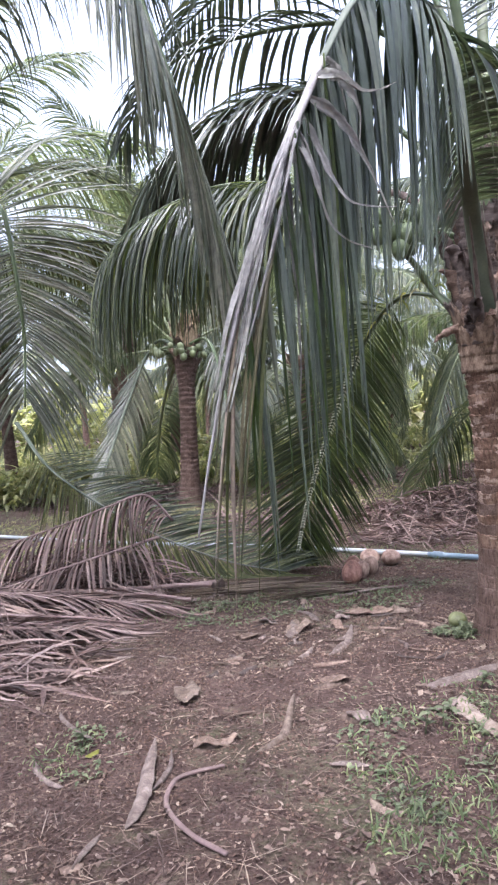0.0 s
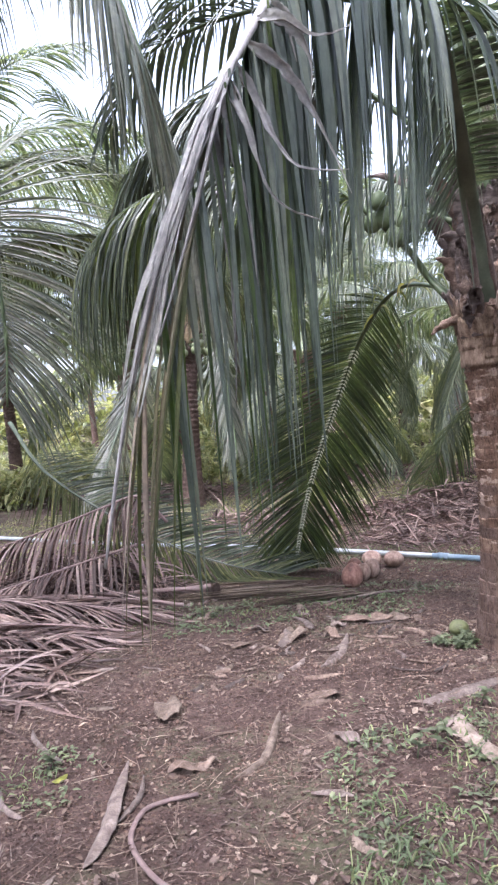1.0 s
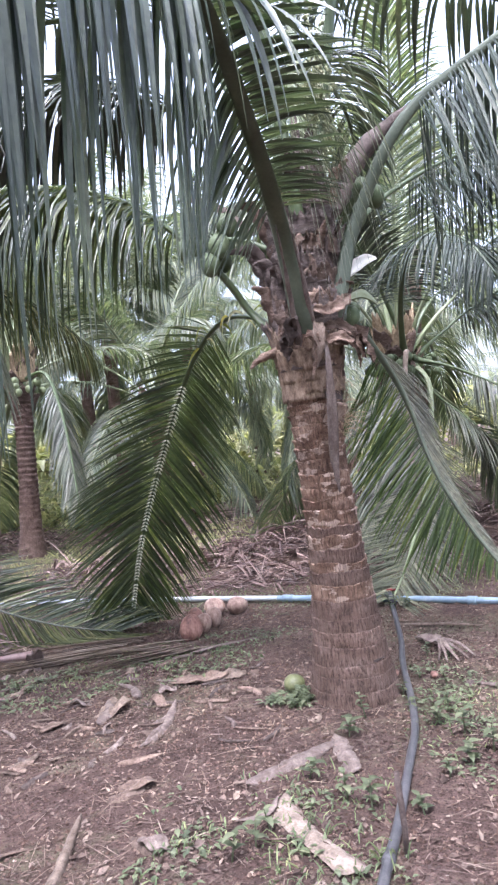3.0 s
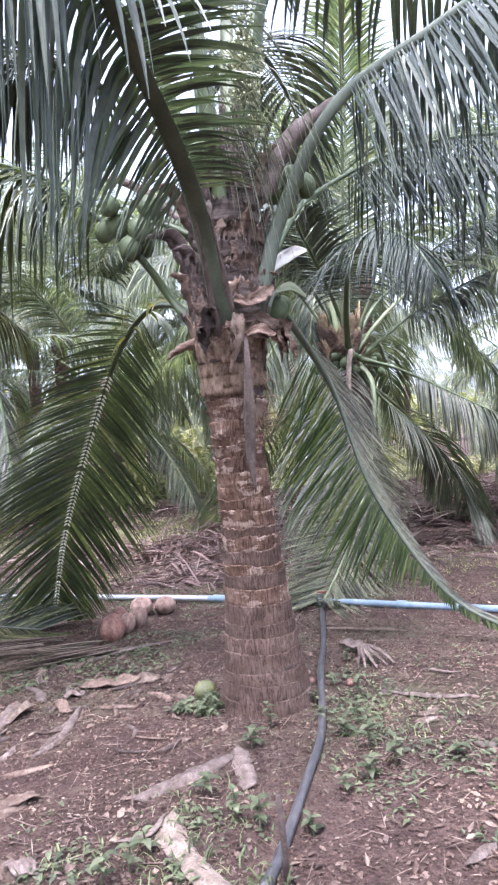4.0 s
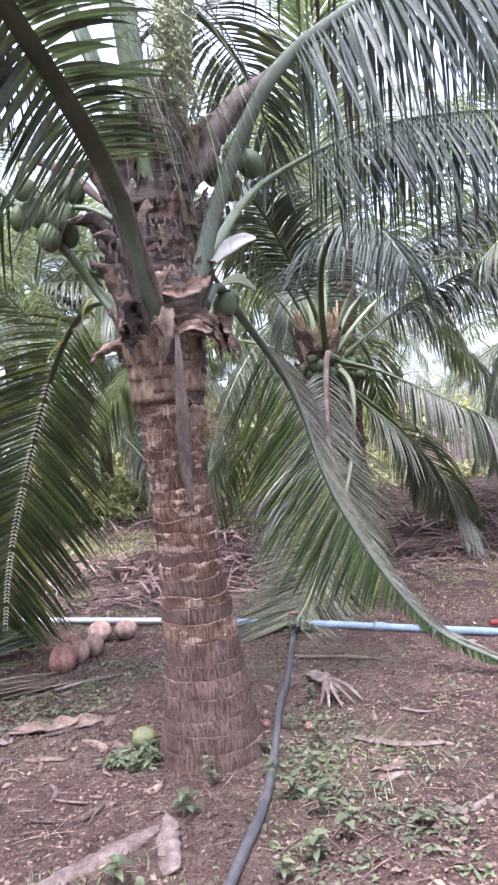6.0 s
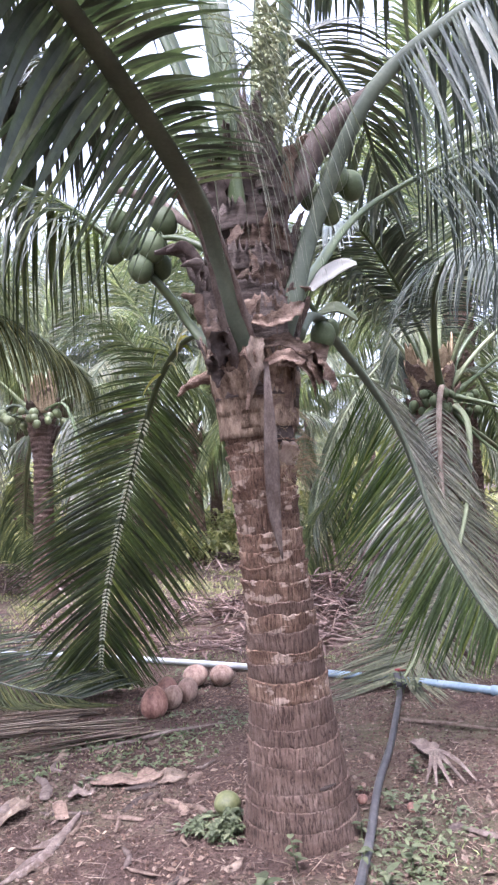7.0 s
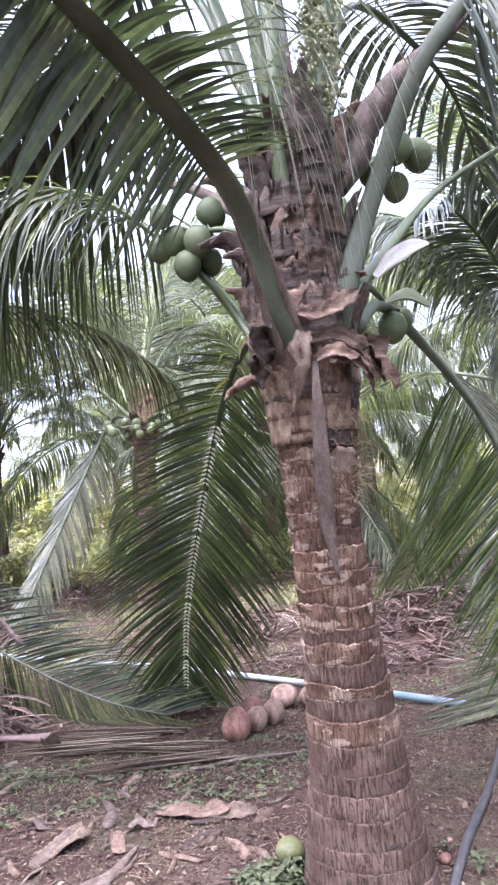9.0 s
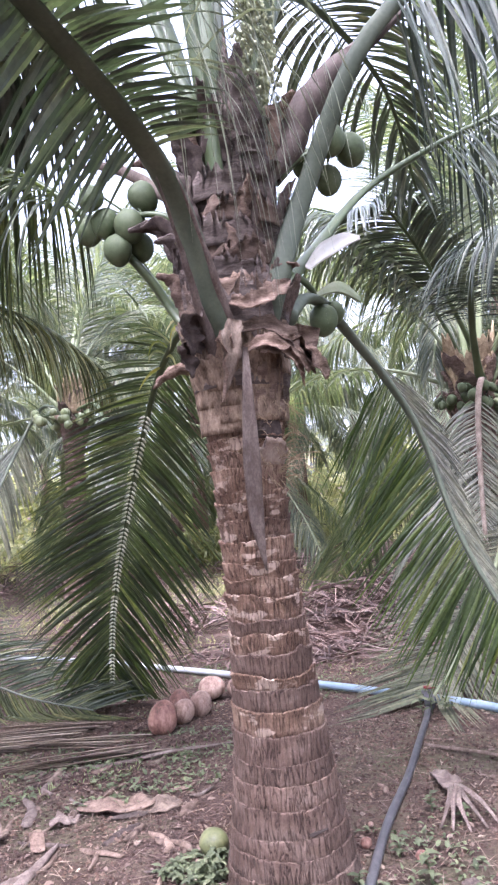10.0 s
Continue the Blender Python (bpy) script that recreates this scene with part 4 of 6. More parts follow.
for k, (x, y, dx, dy) in enumerate(((1.62, 4.4, -0.12, -0.06), (1.66, 4.62, -0.02, 0.15), (1.72, 4.66, 0.1, 0.2), (1.6, 4.68, -0.2, 0.25))):
    frond(main, ((x, y, 2.5), (x + dx * 0.4, y + dy * 0.4, 3.1), (x + dx, y + dy, 3.8), (x + dx * 2.5, y + dy * 2.5, 4.7), (x + dx * 6, y + dy * 6, 5.5), (x + dx * 11, y + dy * 11, 5.6)), LEAF, (RACHIS, RACHIS_BROWN, RACHIS_PALE, RACHIS)[k], (0.068, 0.012), 0.38, 0.98, 50, (0.5, 0.95, 0.4), 0.4, (55, 28), (15, 0), (0.2, 0.5), 0.036, False, 80 + k, flare=0.3 if k == 0 else 1.3, flat=0.45)
P8 = ((1.6, 4.6, 2.8), (1.6, 4.62, 3.3), (1.56, 4.7, 4.0), (1.2, 4.9, 4.9), (0.5, 5.2, 5.4), (-0.6, 5.5, 5.2))
frond(main, P8, LEAF, RACHIS, (0.055, 0.014), 0.4, 0.98, 56, (0.6, 1.0, 0.4), 0.4, (60, 30), (10, 0), (0.3, 0.6), 0.034, False, 18)
F11 = ((1.6, 4.75, 2.7), (1.45, 4.85, 3.2), (1.0, 5.1, 3.75), (0.35, 5.4, 3.95), (-0.4, 5.7, 3.7), (-0.9, 6.0, 3.2))
frond(main, F11, LEAF, RACHIS, (0.05, 0.012), 0.3, 0.98, 150, (0.8, 1.15, 0.6), 0.4, (62, 35), (5, -15), (0.3, 0.6), 0.038, False, 19)
for k, (az, el, ln) in enumerate(((60, 55, 3.4), (150, 60, 3.3), (20, 66, 3.4))):
    h, v = Vector((math.cos(radians(az)), math.sin(radians(az)), 0)), math.sin(radians(el))
    b = Vector((1.67, 4.62, 2.9))
    frond(main, (b + h * 0.06, b + h * 0.5 * math.cos(radians(el)) + UP * 0.6 * v, b + h * 1.5 * math.cos(radians(el)) + UP * 1.6 * v, b + h * 2.4 + UP * 1.9 * v, b + h * 3.1 + UP * 1.2 * v), LEAF, RACHIS, (0.05, 0.012), 0.3, 0.98, 46, (0.6, 0.95, 0.4), 0.4, (62, 28), (8, -5), (0.25, 0.5), 0.042, False, 30 + k)
# fibrous cloth that wraps the young leaf bases
for k, (az, sp, r0, r1, z0, z1, ns) in enumerate(((-1.5, 2.9, 0.2, 0.228, 1.9, 2.3, 0.05), (-2.6, 1.8, 0.2, 0.23, 1.96, 2.42, 0.2), (-0.5, 1.9, 0.2, 0.235, 1.94, 2.4, 0.2), (-1.1, 2.0, 0.186, 0.208, 1.76, 2.12, 0.05), (-2.4, 1.8, 0.182, 0.205, 1.72, 2.1, 0.1), (0.6, 2.4, 0.182, 0.2, 1.78, 2.16, 0.0), (-1.75, 2.6, 0.195, 0.185, 2.2, 2.56, 0.1), (-1.2, 2.2, 0.19, 0.19, 2.08, 2.36, -0.15), (-2.3, 1.7, 0.185, 0.165, 2.42, 2.8, 0.4), (-1.3, 2.2, 0.18, 0.165, 2.36, 2.74, 0.3), (-1.75, 1.9, 0.165, 0.14, 2.6, 3.02, 0.6), (-0.7, 1.6, 0.17, 0.15, 2.5, 2.95, 0.5), (-1.5, 1.3, 0.145, 0.1, 2.85, 3.4, 0.9))):
    part("sheath_cloth", shift(shell(trunk_axis(z0), az, sp, r0, r1, z0, z1, 0.004, ns, 300 + k, 0.012, 25, 16), -O), OCHRE if 2 < k < 6 else CLOTH, main, "woven brown fibre sheath")
# torn sheaths that stand off the flanks of the crown, up to the fruit
for k, (az, z0, ln, out, w) in enumerate(((192, 2.1, 0.3, 0.09, 0.14), (205, 2.22, 0.34, 0.1, 0.13), (185, 2.36, 0.3, 0.12, 0.12), (215, 2.45, 0.36, 0.07, 0.12), (200, 2.55, 0.34, 0.14, 0.11), (180, 2.28, 0.4, 0.16, 0.1), (228, 2.62, 0.3, 0.05, 0.12), (210, 2.72, 0.3, 0.08, 0.1),
                                          (-32, 2.14, 0.26, 0.08, 0.13), (-20, 2.3, 0.3, 0.07, 0.12), (-38, 2.5, 0.34, 0.05, 0.12), (-50, 2.66, 0.34, 0.05, 0.13), (-30, 2.72, 0.36, 0.09, 0.12), (-60, 2.84, 0.34, 0.04, 0.12), (250, 2.8, 0.34, 0.05, 0.12), (-75, 2.9, 0.36, 0.03, 0.1))):
    o1 = Vector((math.cos(radians(az)), math.sin(radians(az)), 0))
    p0 = trunk_axis(z0) + o1 * (table(z0, TRUNK_R) - 0.01)
    part("leaf_sheath", shift(strip((p0, p0 + o1 * out * 0.35 + UP * ln * 0.4, p0 + o1 * out * 0.8 + UP * ln * 0.8, p0 + o1 * out * 1.5 + UP * ln * (0.85 if k % 3 else 1.0)), ((0, w), (0.4, w * 1.1), (0.75, w * 0.75), (1, 0.02)), (-o1.y, o1.x, 0.15), 0.006, 18, 0.8, 0.7), -O), (SHEATH, CLOTH, HUSK_DARK, CLOTH)[k % 4], main, "torn brown leaf sheath")
# broad wraps round the front
for k, (z0, hgt, az, sp) in enumerate(((2.3, 0.1, -1.5, 1.7), (2.38, 0.09, -1.2, 1.5), (2.46, 0.1, -1.7, 1.6), (2.55, 0.1, -1.3, 1.6), (2.65, 0.12, -1.6, 1.5), (2.2, 0.12, -1.15, 1.3))):
    r = table(z0, TRUNK_R) + 0.012
    part("sheath_cloth", shift(shell(trunk_axis(z0), az, sp, r, r + 0.016, z0, z0 + hgt, 0.005, 0.25, 960 + k, 0.012, 25, 7, 0.3), -O), SHEATH if k % 2 else CLOTH, main, "woven brown fibre sheath")
# thin, long leaflets that hang in front of the crown
for k in range(66):
    p = Vector((lerp(1.44, 1.76, rng.random() ** 1.2), 4.2 + rng.uniform(-0.06, 0.06), rng.uniform(3.1, 3.75)))
    d = Vector((rng.uniform(0.05, 0.5), rng.uniform(-0.15, 0.1), rng.uniform(-0.6, 0.2)))
    part("strand", shift(blade(p, d, Vector((0.2, 1, 0)), rng.uniform(0.7, 1.25), rng.uniform(0.009, 0.018), rng.uniform(0.5, 1.1), 8, 0.3), -O), STRAND, main)

bunch(main, (1.5, 4.6, 2.62), (((1.26, 4.748, 2.848), 0.066), ((1.195, 4.72, 2.708), 0.068), ((1.08, 4.76, 2.745), 0.062), ((1.03, 4.7, 2.84), 0.055), ((1.133, 4.74, 2.61), 0.064), ((1.0, 4.8, 2.73), 0.06), ((1.22, 4.83, 2.65), 0.06)), NUT, "bunch of green coconuts")
bunch(main, (1.85, 4.6, 2.8), (((2.1, 4.62, 2.98), 0.07), ((2.2, 4.7, 2.97), 0.068), ((2.0, 4.7, 2.92), 0.06), ((2.1, 4.75, 2.86), 0.06)), NUT, "bunch of green coconuts")
bunch(main, (1.85, 4.72, 2.45), (((2.05, 4.96, 2.27), 0.068), ((2.12, 5.06, 2.33), 0.05)), NUT, "bunch of green coconuts")
bunch(main, (1.58, 4.5, 2.85), (((1.5, 4.36, 3.02), 0.045), ((1.46, 4.42, 2.98), 0.04), ((1.53, 4.42, 3.06), 0.035)), NUT, "young green coconuts")
part("spathe", shift(strip(((1.98, 4.82, 2.48), (2.07, 4.84, 2.56), (2.16, 4.86, 2.61), (2.24, 4.86, 2.62)), ((0, 0.03), (0.4, 0.085), (0.8, 0.07), (1, 0.015)), (0.1, 0.3, 0.95), 0.008, 14, 0.4), -O), SPATHE, main, "creamy white dry spathe")
part("spathe", shift(strip(((2.02, 4.86, 2.36), (2.12, 4.88, 2.38), (2.22, 4.9, 2.33)), ((0, 0.03), (0.5, 0.1), (1, 0.03)), (0.2, 0.6, 0.6), 0.008, 10, 0.5), -O), RACHIS_PALE, main, "pale green spathe")
part("spathe", shift(strip(((1.79, 4.42, 2.72), (1.91, 4.44, 2.86), (2.03, 4.45, 3.08), (2.22, 4.47, 3.275), (2.48, 4.5, 3.48)), ((0, 0.06), (0.3, 0.135), (0.6, 0.115), (1, 0.015)), (0.6, 0.3, -0.7), 0.009, 22, 0.9, 0.25), -O), BRACT, main, "brown woody spathe split open")
for k, (x, z) in enumerate(((1.8, 3.55), (1.76, 3.4), (1.86, 3.62), (1.82, 3.3), (1.91, 3.5), (1.84, 3.42), (1.79, 3.68))):
    a, b = Vector((1.76 + 0.012 * k, 4.5, 2.95)), Vector((x, 4.45 - 0.012 * k, z + 0.25))
    g = [tube(spline([a, a.lerp(b, 0.5) + Vector((0.02, 0, 0)), b], 8), [lerp(0.01, 0.004, i / 8) for i in range(9)], 5)]
    for j in range(120):
        p = a.lerp(b, rng.uniform(0.15, 1.0)) + Vector((rng.gauss(0, 0.02), rng.gauss(0, 0.02), rng.gauss(0, 0.03)))
        g.append(nut(p, rng.uniform(0.006, 0.013), seg=6, rings=4))
    part("flower_spike", shift(join(*g), -O), FLOWER, main, "pale green flower spike with tiny buds")


# ---- other palms ----
def plain_frond(elev, bend, length, leaf, seed, n, droop, seg, width):
    """A frond that leaves the origin along +x, with its leaflets in one mesh."""
    p, out = Vector((0, 0, 0)), [Vector((0, 0, 0))]
    for i in range(6):
        e = radians(elev - bend * ((i + 0.5) / 6) ** 1.3)
        p = p + Vector((math.cos(e), 0, math.sin(e))) * length / 6
        out.append(p.copy())
    return frond(None, out, leaf, RACHIS_PALE if seg > 3 else RACHIS, (0.045, 0.01), 0.22, 0.98, n, (0.65, 1.1, 0.5), 0.4, (66, 30), (8, -8), droop, width, False, seed, seg=seg, place=Vector((0, 0, 0)))


def library(leaf, n, seg, width, seed):
    kinds = []
    for k, (e, b, d) in enumerate(((82, 45, (0.05, 0.3)), (66, 75, (0.15, 0.4)), (50, 90, (0.2, 0.5)), (30, 90, (0.3, 0.6)), (8, 75, (0.4, 0.7)), (-25, 50, (0.4, 0.6)), (58, 110, (0.3, 0.6)))):
        kinds.append(plain_frond(e, b, 4.4, leaf, seed + k, n, d, seg, width))
    return kinds


NEAR_KIT, FAR_KIT = library(LEAF_BACK, 92, 4, 0.034, 100), library(LEAF_HAZE, 60, 2, 0.05, 200)


def add_fronds(palm, kit, height, count, seed, skip=(), low=0.0):
    """Fronds in a spiral round the crown, upright inside and hanging outside."""
    rng = random.Random(seed)
    for k in range(count):
        az = (k * 137.5 + rng.uniform(-12, 12) + seed * 40) % 360
        e = min(5, int((k + rng.random()) / count * (6 - low)))
        if e > 1 and any(a <= az <= b for a, b in skip):
            continue
        src = kit[e if rng.random() < 0.8 or e not in (2, 3) else 6]
        stem = src.copy()
        scene.collection.objects.link(stem)
        stem.parent = palm
        s = rng.uniform(0.85, 1.08)
        stem.matrix_basis = Matrix.Translation((0.08 * math.cos(radians(az)), 0.08 * math.sin(radians(az)), height - 0.06 * e)) @ Matrix.Rotation(radians(az), 4, "Z") @ Matrix.Rotation(radians(rng.uniform(-8, 8)), 4, "X") @ Matrix.Scale(s, 4)
        for ch in src.children:
            c = ch.copy()
            scene.collection.objects.link(c)
            c.parent = stem


def back_trunk(x, y, r, height, lean=(0, 0), near=True, seed=3):
    ax = lambda z: Vector((lean[0] * z / height, lean[1] * z / height, z))
    rad = lambda z: r * table(z / height, ((-0.1, 1.75), (0.0, 1.55), (0.15, 1.2), (0.35, 1.02), (0.7, 1.0), (0.85, 1.35), (1.0, 1.15)))
    return ringed_trunk(ax, rad, -0.15, height, lambda z: 0.085, 28 if near else 12, 0.04, seed, 0.02, 0.015 if near else 0.028)


def back_palm(x, y, height, r, kit, count, seed, label, lean=(0, 0), near=True, skip=(), low=0.0, fruit=()):
    z = ground_z(max(-20, min(20, x)), max(-8, min(30, y)))
    palm = thing("coconut_palm", (x, y, z), label, "palm tree", "coconut palms of the orchard")
    part("trunk", back_trunk(x, y, r, height, lean, near, seed), BARK, palm)
    rng = random.Random(seed)
    top = Vector((lean[0], lean[1], height))
    if near:
        for k in range(14):
            zz = height * (0.78 + 0.018 * k)
            part("leaf_sheath", shell(Vector((lean[0] * zz / height, lean[1] * zz / height, zz)), k * 2.4, 1.3, r * 1.25, r * 1.4 + 0.05, zz, zz + 0.28, 0.012, 0.3, k, 0.04, 7, 5), SHEATH, palm)
    add_fronds(palm, kit, height, count, seed, skip, low)
    return palm


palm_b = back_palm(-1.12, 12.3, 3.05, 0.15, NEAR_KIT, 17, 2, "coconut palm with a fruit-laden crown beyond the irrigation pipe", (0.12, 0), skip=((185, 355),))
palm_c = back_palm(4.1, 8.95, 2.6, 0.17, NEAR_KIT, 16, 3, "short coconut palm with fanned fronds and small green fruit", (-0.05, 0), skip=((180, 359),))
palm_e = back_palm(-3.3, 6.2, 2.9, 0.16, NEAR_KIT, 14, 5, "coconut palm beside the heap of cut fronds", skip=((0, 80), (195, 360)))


def fruit_ring(palm, height, r, count, size, seed, mat_, spread=1.0, bunches=4):
    rng = random.Random(seed)
    o = palm.location
    for b in range(bunches):
        az = b * 6.28 / bunches + seed
        c = o + Vector((math.cos(az) * r, math.sin(az) * r, height))
        nuts = [(c + Vector((rng.uniform(-1, 1), rng.uniform(-1, 1), rng.uniform(-0.8, 0.8))) * size * 2.2 * spread, size * rng.uniform(0.8, 1.1)) for _ in range(count)]
        bunch(palm, o + Vector((0, 0, height + 0.1)), nuts, mat_, "bunch of green coconuts")


for palm, top_z, lx, rr in ((palm_c, 2.6, -0.05, 0.2), (palm_b, 3.05, 0.12, 0.2)):
    for k in range(12):
        part("sheath_cloth", shell(Vector((lx, 0, top_z)), k * 2.4 + 0.6, 1.5, rr, rr + 0.03 + 0.02 * (k % 4), top_z - 0.25 + 0.02 * k, top_z + 0.16 + 0.03 * k, 0.01, 0.3, 400 + k, 0.02, 9, 6), FIBRE, palm, "tan fibrous sheath")
fruit_ring(palm_b, 2.74, 0.36, 5, 0.064, 1, NUT_PALE, 1.2, 7)
fruit_ring(palm_c, 2.36, 0.33, 6, 0.05, 2, NUT, 1.5, 8)
O = palm_c.location
frond(palm_c, ((4.2, 8.8, 2.2), (4.45, 8.7, 1.85), (4.9, 8.5, 1.34), (5.35, 8.6, 0.75), (5.62, 8.32, 0.1)), LEAF_FADED, RACHIS, (0.04, 0.01), 0.2, 0.98, 130, (0.6, 0.85, 0.4), 0.35, (60, 25), (-20, -10), (0.3, 0.3), 0.028, False, 61, floor=-0.08)
frond(palm_c, ((4.25, 8.8, 2.35), (4.55, 8.6, 2.22), (4.85, 8.44, 2.04), (5.39, 8.16, 1.68), (6.31, 7.78, 1.1), (7.0, 7.6, 0.5)), LEAF_FADED, RACHIS, (0.04, 0.01), 0.2, 0.98, 130, (0.6, 0.85, 0.5), 0.35, (70, 34), (-35, -25), (0.8, 0.8), 0.03, False, 62, floor=-0.08)
frond(palm_c, ((4.15, 8.8, 2.4), (4.0, 8.5, 2.42), (3.89, 8.35, 2.12), (3.8, 8.2, 1.54), (3.75, 8.1, 1.02), (3.72, 8.0, 0.5), (3.75, 7.95, 0.1)), LEAF_SILVER, BRACT_BLEACHED, (0.04, 0.016), 0.22, 0.98, 76, (0.5, 0.85, 0.4), 0.35, (66, 30), (-8, 0), (0.3, 0.2), 0.03, False, 68, top=(0, -1, 0.2), floor=-0.08)
frond(palm_c, ((4.2, 8.9, 2.45), (4.5, 9.0, 2.95), (4.9, 9.1, 3.3), (5.8, 8.95, 3.95), (6.8, 8.3, 4.2), (7.6, 7.8, 4.0)), LEAF, RACHIS, (0.045, 0.01), 0.22, 0.98, 125, (0.6, 1.0, 0.5), 0.4, (65, 30), (-15, -25), (0.5, 0.7), 0.03, False, 63)
frond(palm_c, ((4.1, 8.8, 2.4), (3.9, 8.3, 2.9), (3.75, 7.7, 3.3), (3.7, 7.0, 3.4), (3.75, 6.4, 3.15), (3.8, 6.0, 2.7)), LEAF_BLUE, RACHIS, (0.045, 0.01), 0.25, 0.98, 100, (0.6, 1.0, 0.5), 0.4, (72, 35), (-10, -20), (0.3, 0.5), 0.026, False, 69)
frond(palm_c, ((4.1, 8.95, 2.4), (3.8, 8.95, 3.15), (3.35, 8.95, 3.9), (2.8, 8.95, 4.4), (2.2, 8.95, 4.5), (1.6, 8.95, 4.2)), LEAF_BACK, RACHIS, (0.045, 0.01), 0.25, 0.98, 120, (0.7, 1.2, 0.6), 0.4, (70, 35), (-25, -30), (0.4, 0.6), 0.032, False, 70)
frond(palm_c, ((4.3, 8.9, 2.4), (4.7, 9.0, 2.65), (5.22, 9.0, 2.98), (6.01, 8.7, 3.35), (6.89, 8.1, 3.6), (7.6, 7.6, 3.3)), LEAF, RACHIS, (0.04, 0.01), 0.22, 0.98, 125, (0.6, 1.1, 0.6), 0.4, (65, 30), (-15, -25), (0.6, 0.8), 0.03, False, 64)
frond(palm_c, ((4.2, 8.9, 2.4), (4.02, 8.85, 2.95), (3.77, 8.7, 3.42), (3.45, 8.5, 3.9), (3.1, 8.2, 4.15), (2.7, 7.9, 4.0)), LEAF, RACHIS, (0.045, 0.01), 0.3, 0.98, 110, (0.6, 1.0, 0.6), 0.4, (72, 35), (5, -5), (0.12, 0.3), 0.032, False, 65)
frond(palm_c, ((4.2, 8.8, 2.3), (4.25, 8.5, 2.0), (4.05, 8.2, 1.25), (3.72, 7.85, 0.66), (3.26, 7.25, 0.27), (2.98, 6.9, 0.06), (2.78, 6.66, -0.05)), LEAF_STRAW, RACHIS_PALE, (0.04, 0.01), 0.3, 0.99, 140, (0.6, 0.95, 0.8), 0.5, (62, 34), (0, 0), (0.06, 0.03), 0.02, True, 66, top=lambda x: Vector((-0.3, -1, 0.5)).lerp(Vector((0.2, -0.4, 1)), x), floor=-0.1)
frond(palm_c, ((4.1, 8.85, 2.3), (3.8, 8.6, 2.1), (3.5, 8.4, 1.5), (3.3, 8.2, 0.8), (3.2, 8.1, 0.2)), LEAF_FADED, RACHIS, (0.04, 0.01), 0.25, 0.98, 56, (0.6, 0.9, 0.4), 0.4, (58, 25), (-10, 0), (0.3, 0.2), 0.036, False, 67, top=(-0.1, -1, 0.4), floor=-0.1)
O = palm_b.location
frond(palm_b, ((-1.1, 12.2, 2.9), (-1.46, 12.35, 3.09), (-1.75, 12.39, 2.79), (-2.03, 12.14, 2.13), (-2.34, 11.63, 1.2), (-2.63, 10.89, 0.15)), LEAF_FADED, RACHIS_BROWN, (0.055, 0.016), 0.25, 0.98, 90, (0.8, 0.9, 0.5), 0.4, (15, 10), (5, 5), (0.05, 0.05), 0.05, False, 71, top=(0.25, -1, 0.25), floor=0.05, angle2=(48, 26), second=(1.0, (0.25, 0.25)), leaf2=LEAF_STRAW, lift2=(0, 0))
frond(palm_b, ((-0.95, 12.2, 2.95), (-0.6, 12.0, 3.0), (-0.4, 11.8, 2.4), (-0.3, 11.6, 1.6), (-0.25, 11.4, 0.9)), LEAF_FADED, RACHIS, (0.05, 0.012), 0.25, 0.98, 56, (0.6, 0.9, 0.5), 0.4, (50, 22), (-15, -10), (0.3, 0.2), 0.05, False, 72, top=(0.7, -0.5, 0.5), floor=0.05)
O = palm_e.location
frond(palm_e, ((-3.1, 6.0, 2.8), (-2.4, 5.4, 4.0), (-1.4, 4.4, 4.75), (-0.62, 3.6, 4.3), (-0.37, 3.5, 3.61), (-0.16, 3.54, 2.87), (-0.01, 3.63, 2.12)), LEAF_FADED, RACHIS, (0.055, 0.014), 0.27, 0.99, 180, (1.0, 1.15, 0.55), 0.45, (52, 9), (-30, -15), (1.0, 0.06), 0.036, True, 41, label="bent frond hanging with folded leaflets", ragged=0.2, seg=6)
frond(palm_e, ((-3.1, 6.1, 2.8), (-2.55, 5.8, 3.28), (-2.05, 5.55, 3.46), (-1.82, 5.48, 3.32), (-1.75, 5.46, 2.9), (-1.71, 5.44, 2.3), (-1.74, 5.42, 1.75)), LEAF_FADED, RACHIS, (0.05, 0.012), 0.34, 0.98, 92, (1.0, 1.25, 0.7), 0.4, (104, 36), (8, 8), (0.14, 0.3), 0.024, True, 42, top=(0.25, -1, 0.35), label="bent frond with spread leaflets", seg=7)
frond(palm_e, ((-3.2, 6.4, 2.9), (-2.9, 6.8, 3.6), (-2.4, 7.2, 4.2), (-1.7, 7.6, 4.4), (-0.9, 8.0, 4.1), (-0.2, 8.4, 3.5)), LEAF_HAZE, RACHIS, (0.05, 0.012), 0.25, 0.98, 140, (0.8, 1.15, 0.6), 0.5, (65, 25), (0, 0), (0.25, 0.45), 0.027, True, 43)
frond(palm_e, ((-3.2, 6.4, 2.8), (-2.6, 7.0, 3.3), (-1.9, 7.5, 3.6), (-1.1, 8.0, 3.6), (-0.3, 8.4, 3.3), (0.3, 8.7, 2.8)), LEAF_MATTE, RACHIS, (0.05, 0.012), 0.25, 0.98, 150, (0.8, 1.2, 0.6), 0.5, (65, 25), (0, -15), (0.6, 0.8), 0.024, True, 44)

